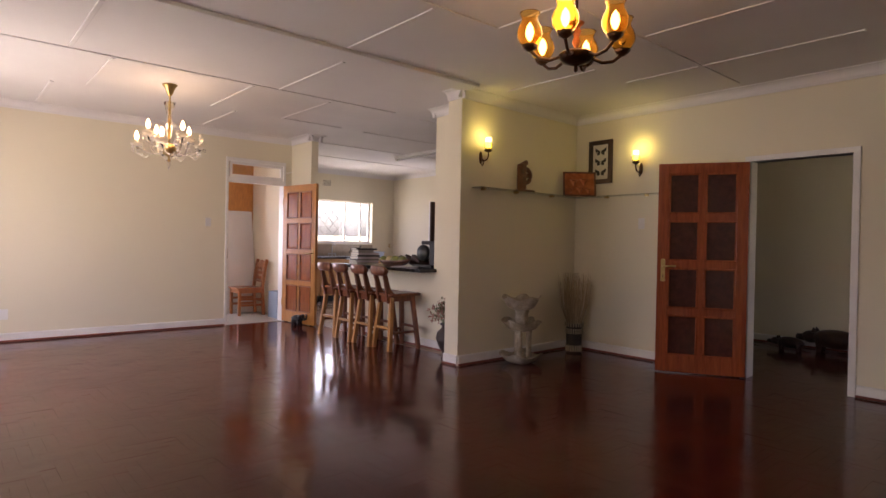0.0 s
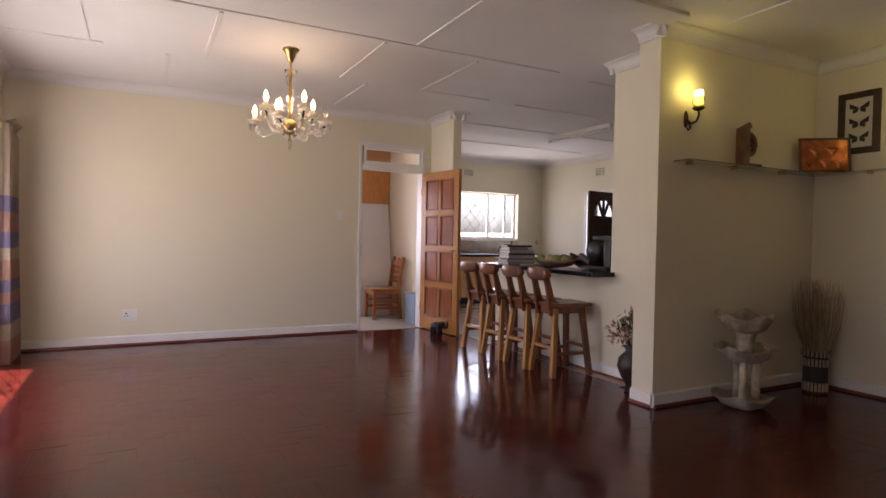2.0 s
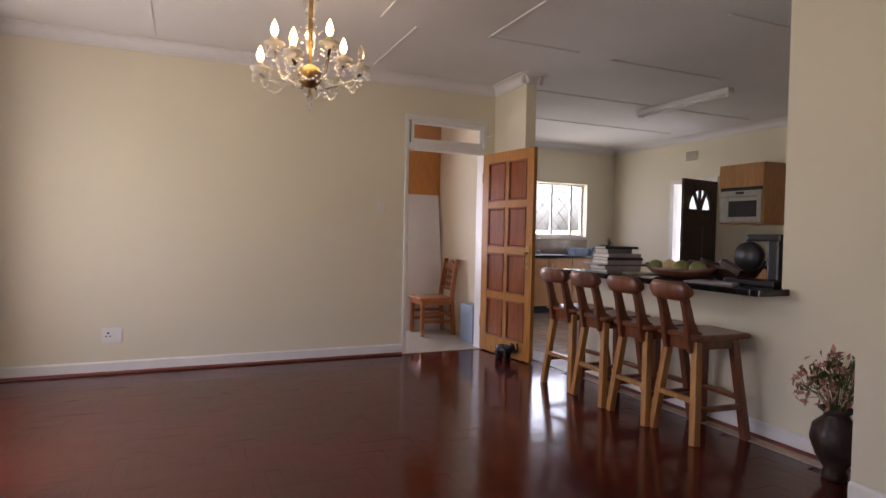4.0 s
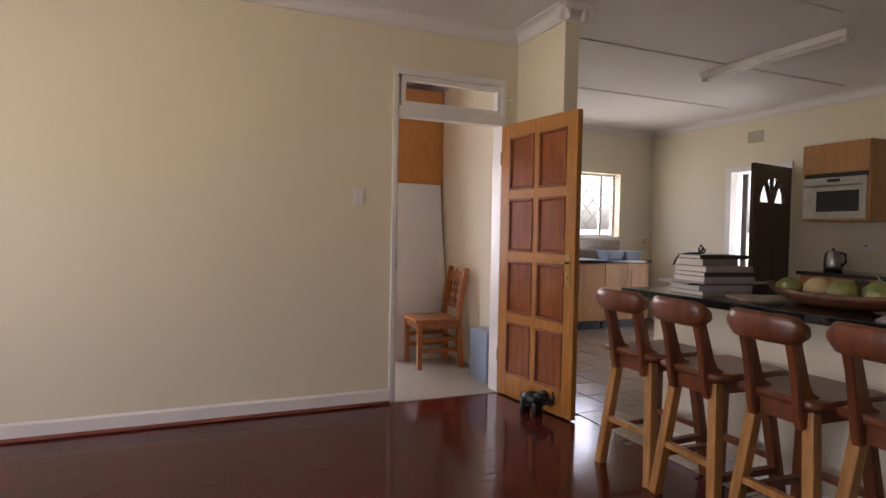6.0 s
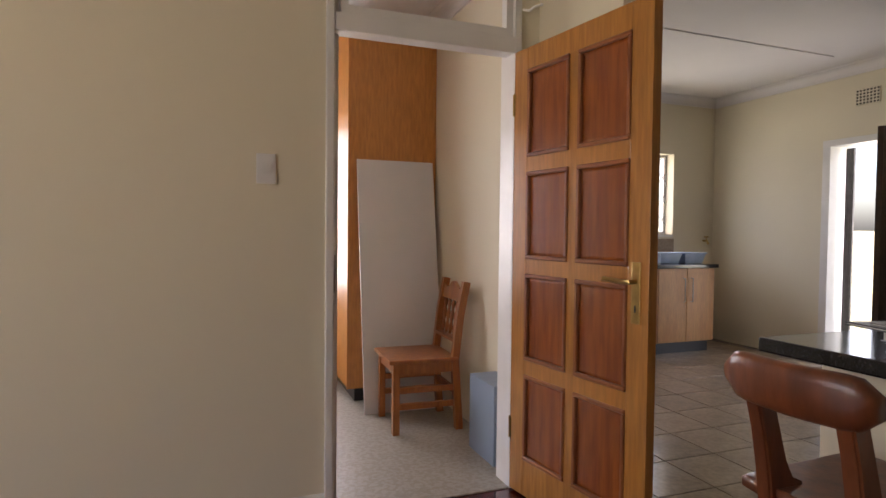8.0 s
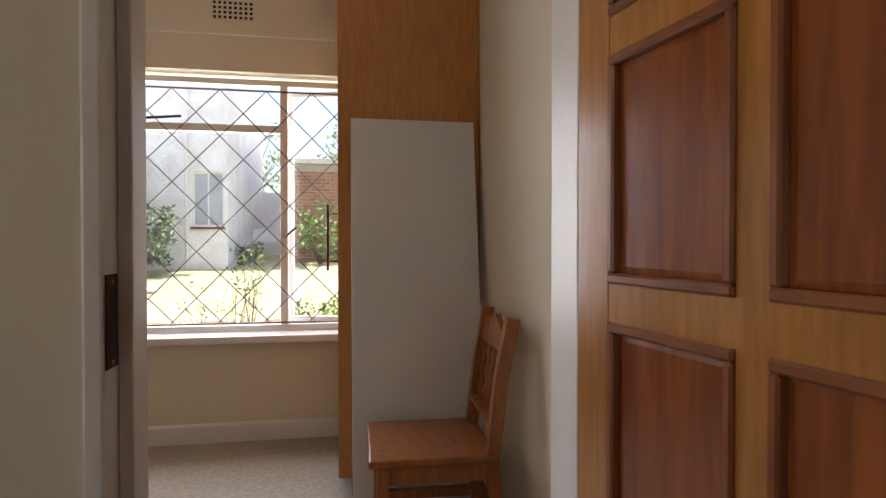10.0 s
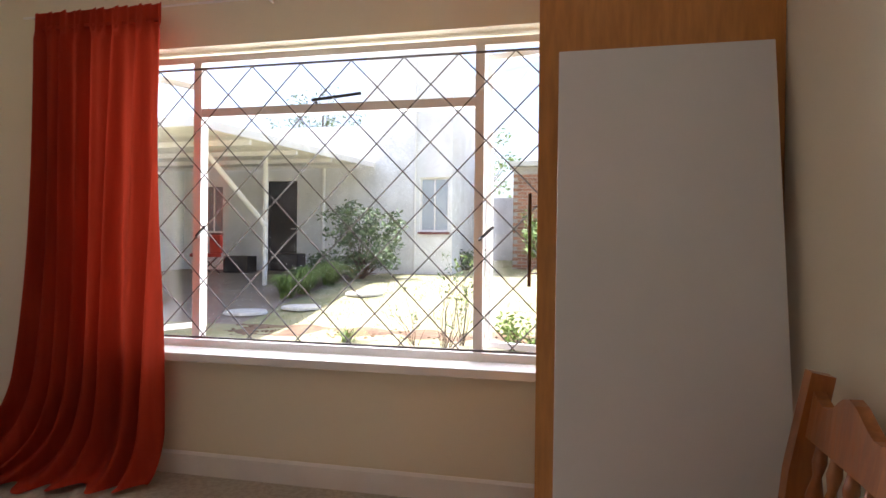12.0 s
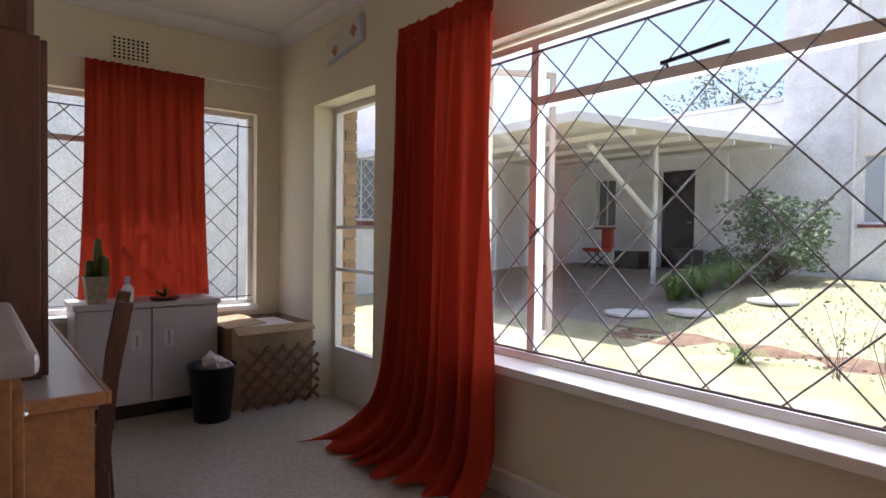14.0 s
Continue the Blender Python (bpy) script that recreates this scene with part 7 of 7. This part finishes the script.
def lean_to():
    v = thing("lean_to_roof", "sheet-roofed lean-to on white posts with a diagonal brace", "canopy", pose(-0.75, 13.6, 0))
    bm = bmesh.new()
    n = 84
    prev = None
    for i in range(n + 1):
        x = -4.83 + 4.83 * i / n
        dz = 0.022 * (1 if i % 2 else -1)
        cur = [bm.verts.new((x, 0.0, 2.60 + dz)), bm.verts.new((x, 6.35, 2.97 + dz)), bm.verts.new((x, 6.35, 2.99 + dz)), bm.verts.new((x, 0.0, 2.62 + dz))]
        if prev:
            for k in range(4):
                bm.faces.new((prev[k], prev[(k + 1) % 4], cur[(k + 1) % 4], cur[k]))
        prev = cur
    part("sheeting", bm, M_SHEET, v)
    part("fascia", beam((-4.83, -0.02, 2.60), (0.0, -0.02, 2.60), 0.11, 0.03), M_WHITE, v)
    part("fascia", beam((0.02, 0.0, 2.60), (0.02, 6.35, 2.97), 0.03, 0.11), M_WHITE, v)
    for y in (1.2, 2.6, 4.0, 5.4):
        part("purlin", beam((-4.83, y, 2.50 + y * 0.058), (0.0, y, 2.50 + y * 0.058), 0.07, 0.05), M_WHITE, v)
    for y in (3.4, 5.9):
        part("post", tube([(-1.0, y, ground_z(0, 13.6 + y) - 0.05), (-1.0, y, 2.52 + y * 0.058)], 0.045), M_WHITE, v, "white pipe post")
    part("brace", tube([(-1.0, 3.4, 1.5), (-1.0, 1.6, 2.55)], 0.045), M_WHITE, v)


lean_to()

rc = thing("garden_chair", "folding garden chair with a red cushion by the wall", "chair", pose(-4.25, 18.9, ground_z(-4.2, 18.9) + 0.012, 0, 0, -30))
part("seat", boxes((-0.25, 0.25, -0.25, 0.25, 0.36, 0.44), bevel=0.03), M_REDCL, rc)
part("back", boxes((-0.25, 0.25, 0.2, 0.28, 0.44, 0.85), bevel=0.03), M_REDCL, rc)
for x in (-0.22, 0.22):
    part("leg", beam((x, -0.22, 0.0), (x, 0.2, 0.40), 0.025, 0.025), M_BLACK, rc)
    part("leg", beam((x, 0.22, 0.0), (x, -0.2, 0.40), 0.025, 0.025), M_BLACK, rc)
bb = thing("barbecue", "black kettle barbecue standing beside the house door", "barbecue", pose(-2.45, 19.4, ground_z(-2, 19.4) + 0.012))
part("body", boxes((-0.25, 0.25, -0.22, 0.22, 0.05, 0.45), bevel=0.04), M_BLACK, bb)
bw = thing("boxes_by_wall", "low dark crate by the outbuilding wall", "crate", pose(-3.65, 19.3, ground_z(-2.9, 19.3) + 0.012))
part("crate", boxes((-0.3, 0.3, -0.2, 0.2, 0, 0.38), bevel=0.02), M_BLACK, bw)

gw = thing("garden_wall", "white painted boundary wall behind the lawn", "wall", pose(2.0, 26.0, 0.6))
part("wall", boxes((-3.0, 4.0, 0, 0.22, -0.3, 2.05)), M_OUTWALL, gw)
part("coping", boxes((-3.0, 4.0, -0.03, 0.25, 2.051, 2.12)), M_OUTWALL, gw)
bh = thing("brick_outhouse", "red brick outhouse at the end of the lawn", "building", pose(4.2, 22.0, 0.5))
part("wall", boxes((-2.0, 3.4, 0.012, 0.22, -0.3, 2.65), (-2.0, -1.78, 0.22, 4, -0.3, 2.65)), M_MORTAR, bh)
part("roof", boxes((-2.1, 3.5, -0.12, 4.1, 2.66, 2.78)), M_SHEET, bh)
gb = thing("garden_bench", "white slatted garden bench on the lawn", "bench", pose(1.6, 23.5, ground_z(1.6, 23.5)))
part("seat", boxes((-0.7, 0.7, -0.2, 0.2, 0.40, 0.45)), M_WHITE, gb)
part("back", boxes((-0.7, 0.7, 0.2, 0.24, 0.5, 0.85)), M_WHITE, gb)
for x in (-0.62, 0.62):
    part("leg", boxes((x - 0.03, x + 0.03, -0.18, 0.2, 0, 0.399)), M_WHITE, gb)


# ---- planting ----
def leaf_cloud(bm, rnd, centre, radius, count, size, squash=(1, 1, 1)):
    for _ in range(count):
        d = Vector((rnd.gauss(0, 1), rnd.gauss(0, 1), rnd.gauss(0, 1))).normalized() * radius * rnd.random() ** 0.4
        p = Vector(centre) + Vector((d.x * squash[0], d.y * squash[1], d.z * squash[2]))
        m = Matrix.Translation(p) @ Euler((rnd.uniform(0, 6.28), rnd.uniform(-1, 1), rnd.uniform(0, 6.28))).to_matrix().to_4x4()
        s = size * rnd.uniform(0.6, 1.4)
        vs = [bm.verts.new(m @ Vector(v)) for v in ((-s, 0, 0), (-s * 0.2, -s * 0.42, s * 0.12), (s, 0, 0), (-s * 0.2, s * 0.42, s * 0.12))]
        bm.faces.new(vs)


def shrub(name, label, x, y, h, r, clumps, leaves, size, mat, seed, lean=0.0, bare=0.25):
    rnd = random.Random(seed)
    t = thing(name, label, "shrub", pose(x, y, ground_z(x, y) - 0.02))
    wood, fol = bmesh.new(), bmesh.new()
    for i in range(clumps):
        a = rnd.uniform(0, 6.28)
        q = math.sqrt(rnd.random())
        tip = Vector((r * q * math.cos(a) + lean * h, r * q * math.sin(a), h * (bare + (1 - bare) * rnd.random() * (1.0 - 0.25 * q))))
        mid = tip * 0.5 + Vector((rnd.gauss(0, 0.05), rnd.gauss(0, 0.05), 0.05)) * h
        tube([(rnd.gauss(0, 0.02), rnd.gauss(0, 0.02), 0), mid * 0.6, mid, tip], (0.004 if name == "rose_bush" else 0.010) * (0.6 + h * 0.4), 5, wood, 0.0018 if name == "rose_bush" else 0.003)
        leaf_cloud(fol, rnd, tip, r * 0.30, leaves, size, (1, 1, 0.85))
    part("branches", wood, M_BARK, t)
    f = part("leaves", fol, mat, t)
    f["kind"] = "stuff"


shrub("shrub", "rounded grey-green shrub beside the outbuilding", -0.44, 18.4, 1.65, 0.72, 60, 34, 0.055, M_FOL, 1, 0, 0.2)
shrub("shrub", "low dark green shrub on the bed edge", -0.9, 18.2, 0.6, 0.5, 26, 26, 0.05, M_FOL, 2)
shrub("rose_bush", "thin leggy rose bush in the flower bed", 2.33, 13.4, 1.10, 0.28, 16, 7, 0.028, M_FOL, 3, 0.05, 0.25)
shrub("rose_bush", "sparse dry rose bush in the flower bed", 1.95, 13.6, 0.75, 0.30, 12, 4, 0.022, M_FOL, 4, -0.1, 0.25)
shrub("rose_bush", "tall thin rose stem with few leaves", 2.45, 13.7, 1.25, 0.20, 10, 8, 0.030, M_FOLB, 14, 0.0, 0.4)
shrub("shrub", "bright green leafy shrub by the window", 3.25, 13.4, 0.55, 0.38, 30, 26, 0.035, M_FOLB, 5, 0, 0.1)
shrub("shrub", "pale green shrub at the end of the lawn", 1.15, 21.3, 0.55, 0.55, 24, 24, 0.05, M_FOL, 6)
shrub("shrub", "leafy bush in front of the brick outhouse", 3.0, 21.3, 1.7, 0.6, 34, 26, 0.06, M_FOLB, 7, 0, 0.15)


def strap_clump(name, label, x, y, h, r, n, mat, seed):
    rnd = random.Random(seed)
    bm = bmesh.new()
    for i in range(n):
        a = rnd.uniform(0, 6.28)
        q = rnd.random()
        b = Vector((0.25 * r * q * math.cos(a * 1.7), 0.25 * r * q * math.sin(a * 1.7), 0))
        d = Vector((math.cos(a), math.sin(a), 0))
        s = Vector((-d.y, d.x, 0)) * rnd.uniform(0.006, 0.012)
        hh, rr = h * rnd.uniform(0.6, 1.1), r * rnd.uniform(0.5, 1.1)
        pts = [b, b + d * rr * 0.35 + Vector((0, 0, hh * 0.75)), b + d * rr * 0.75 + Vector((0, 0, hh)), b + d * rr * 1.1 + Vector((0, 0, hh * 0.8))]
        prev = None
        for k, p in enumerate(pts):
            w = s * (1 - 0.28 * k)
            cur = (bm.verts.new(p - w), bm.verts.new(p + w))
            if prev:
                bm.faces.new((prev[0], prev[1], cur[1], cur[0]))
            prev = cur
    t = thing(name, label, "plant", pose(x, y, ground_z(x, y) + 0.01))
    f = part("leaves", bm, mat, t)
    f["kind"] = "stuff"


strap_clump("strap_plant", "bright green strap-leaved plant in the dry bed", 1.18, 13.6, 0.20, 0.24, 60, M_FOLB, 1)
for i, (x, y) in enumerate(((-0.75, 15.9), (-0.65, 16.3), (-0.8, 16.8), (-0.6, 17.2), (-0.7, 17.6))):
    strap_clump("grass_clump", "tuft of long green grass along the yard edge", x, y, 0.36, 0.42, 260, M_FOLB, 20 + i)

rnd = random.Random(12)
bm = bmesh.new()
for i in range(15000):
    x, y = rnd.uniform(-0.5, 6.5), 13.9 + 9 * rnd.random() ** 1.4
    z = ground_z(x, y) - 0.005
    a, s, hh = rnd.uniform(0, 6.28), 0.006, rnd.uniform(0.015, 0.045)
    c, sn = math.cos(a) * s, math.sin(a) * s
    bm.faces.new([bm.verts.new(v) for v in ((x - c, y - sn, z), (x + c, y + sn, z), (x + rnd.gauss(0, 0.012), y + rnd.gauss(0, 0.012), z + hh))])
tagged(part("lawn_grass", bm, M_BLADE), "short dry lawn grass blades", "grass", "", "stuff")
bm = bmesh.new()
for i in range(500):
    x, y = rnd.uniform(-0.5, 4.5), rnd.uniform(12.75, 14.2)
    ball((x, y, ground_z(x, y) + 0.035), rnd.uniform(0.008, 0.03), bm, 1, (1, 0.8, 0.6))
tagged(part("bed_clods", bm, M_SOIL), "dry clods and leaf litter on the bed", "soil", "", "stuff")


def tree(x, y, h, r, seed, mat, label):
    rnd = random.Random(seed)
    t = thing("tree", label, "tree", pose(x, y, ground_z(x, y) - 0.1))
    w = tube([(0, 0, 0), (0.08, 0.05, h * 0.25), (0.02, 0.12, h * 0.5), (0.1, 0.1, h * 0.85)], 0.14 * h / 5, 8, None, 0.03)
    fol = bmesh.new()
    for i in range(34):
        a, q = rnd.uniform(0, 6.28), math.sqrt(rnd.random())
        tip = Vector((r * q * math.cos(a), r * q * math.sin(a), h * rnd.uniform(0.5, 1.0) - 0.12 * h * q))
        tube([(0.04, 0.08, h * rnd.uniform(0.25, 0.55)), tip * 0.6 + Vector((0, 0, h * 0.15)), tip], 0.035, 5, w, 0.008)
        leaf_cloud(fol, rnd, tip, r * 0.30, 55, 0.085, (1, 1, 0.8))
    part("trunk", w, M_BARK, t)
    f = part("crown", fol, mat, t)
    f["kind"] = "stuff"


tree(-0.1, 30.0, 5.0, 1.6, 31, M_FOLB, "leafy green tree beyond the boundary wall")
tree(4.6, 31.0, 5.2, 2.2, 32, M_FOLB, "green tree behind the brick outhouse")
tree(-6.6, 30.0, 6.8, 2.2, 33, M_FOL, "tree rising behind the outbuilding roof")
tree(6.2, 15.6, 4.2, 1.2, 34, M_FOL, "tree outside the kitchen window")


# ---- floor pieces ----
# square kitchen tiles
TS = 0.335
tile_mesh = None
for i in range(12):
    for j in range(20):
        x, y = 4.20 + i * TS, 3.95 + j * TS
        if x + TS > KE or y + TS > KN + 0.05:
            continue
        if x < SE + 0.12 and y > DW - 0.3:
            continue
        if tile_mesh is None:
            o = part("tile", boxes((0.003, TS - 0.003, 0.003, TS - 0.003, 0.0, 0.006), bevel=0.002, seg=1), M_TILE, kitchen_floor)
            tile_mesh = o.data
        else:
            o = new("tile", tile_mesh)
            o.parent = kitchen_floor
        o.location = (x, y, -0.0015)

# herringbone parquet blocks
PL, PW = 0.28, 0.07
floor_ob = bpy.data.objects["floor"]
block_mesh = None
verts, faces = [], []
rnd = random.Random(5)


def block_geometry(l, w):
    g, b = 0.00005, 0.00025
    lo = [(g, g, 0), (l - g, g, 0), (l - g, w - g, 0), (g, w - g, 0)]
    hi = [(g + b, g + b, 0.0045), (l - g - b, g + b, 0.0045), (l - g - b, w - g - b, 0.0045), (g + b, w - g - b, 0.0045)]
    return lo + hi, [(4, 5, 6, 7), (0, 1, 5, 4), (1, 2, 6, 5), (2, 3, 7, 6), (3, 0, 4, 7)]


BV, BF = block_geometry(PL, PW)


def inside(x, y):
    if 3.40 < y < DW + 0.20 and -0.72 < x < 4.24:
        return True
    if y <= 3.75 and -3.15 < x < LX1 + 0.06 and y > -3.3:
        return True
    return y < 3.45 and y > -0.5 and LX1 <= x < 8.35


pieces = []
NB = round(PL / PW)
for j in range(-48, 112):
    for k in range(-16, 18):
        # a herringbone laid square to the walls: one flat and one upright block for each step
        hx, hy = (j + 2 * NB * k) * PW, j * PW
        vx, vy = j * PW, (j + 1 + 2 * NB * k) * PW
        if inside(hx + PL / 2, hy + PW / 2):
            pieces.append((hx, hy, 0.0, hx + PL / 2, hy + PW / 2))
        if inside(vx + PW / 2, vy + PL / 2):
            pieces.append((vx + PW, vy, 90.0, vx + PW / 2, vy + PL / 2))
near = sorted(pieces, key=lambda p: math.hypot(p[3] - 3.2, (p[4] - 6.5) * 0.8))[:300]
near_set = set(near)
for p in near:
    if block_mesh is None:
        block_mesh = bpy.data.meshes.new("parquet_block")
        block_mesh.from_pydata(BV, [], BF)
        block_mesh.materials.append(M_BLOCK)
    o = new("parquet_block", block_mesh)
    o.parent = floor_ob
    o.matrix_basis = pose(p[0], p[1], -0.0045 + rnd.uniform(-0.00005, 0.00005), rnd.gauss(0, 0.13), rnd.gauss(0, 0.08), p[2])
for p in pieces:
    if p in near_set:
        continue
    m = pose(p[0], p[1], -0.0045 + rnd.uniform(-0.00005, 0.00005), rnd.gauss(0, 0.13), rnd.gauss(0, 0.08), p[2])
    n0 = len(verts)
    verts += [tuple(m @ Vector(v)) for v in BV]
    faces += [tuple(i + n0 for i in f) for f in BF]
me = bpy.data.meshes.new("parquet_blocks")
me.from_pydata(verts, [], faces)
me.materials.append(M_PARQUET)
rest = new("parquet_blocks", me)
rest.parent = floor_ob
rest["kind"] = "stuff"

# bricks of the outhouse
oh = bpy.data.objects["brick_outhouse"]
brick_mesh = None
n = 0
for row in range(31):
    for col in range(11):
        x = -2.0 + col * 0.235 - (0.117 if row % 2 else 0.0)
        if x < -2.0 or x > 0.45 or n >= 300:
            continue
        if brick_mesh is None:
            o = part("brick", boxes((0, 0.222, 0, 0.02, 0, 0.073), bevel=0.003, seg=1), M_BRICK, oh)
            brick_mesh = o.data
        else:
            o = new("brick", brick_mesh)
            o.parent = oh
        o.location = (x, 0.0 + random.Random(n).uniform(-0.003, 0.003), -0.02 + row * 0.086)
        n += 1

# face-brick pier outside the garden door
pier = thing("brick_pier", "yellow-brown face-brick pier outside the garden door", "pier", pose(-0.77, SN + 0.25, -0.12))
part("core", boxes((0.012, 0.208, 0.012, 0.208, 0, 2.60)), M_MORTAR, pier, "recessed mortar core")
pier_bricks = [boxes((0, 0.22, 0, 0.105, 0, 0.073), bevel=0.003, seg=1), boxes((0, 0.105, 0, 0.22, 0, 0.073), bevel=0.003, seg=1)]
pier_meshes = []
for row in range(30):
    k = row % 2
    for q in (0, 1):
        if len(pier_meshes) <= k:
            o = part("brick", pier_bricks[k], M_FACEBRICK, pier)
            pier_meshes.append(o.data)
        else:
            o = new("brick", pier_meshes[k])
            o.parent = pier
        o.location = (0.0 if k == 0 else 0.115 * q, 0.115 * q if k == 0 else 0.0, 0.002 + row * 0.086)
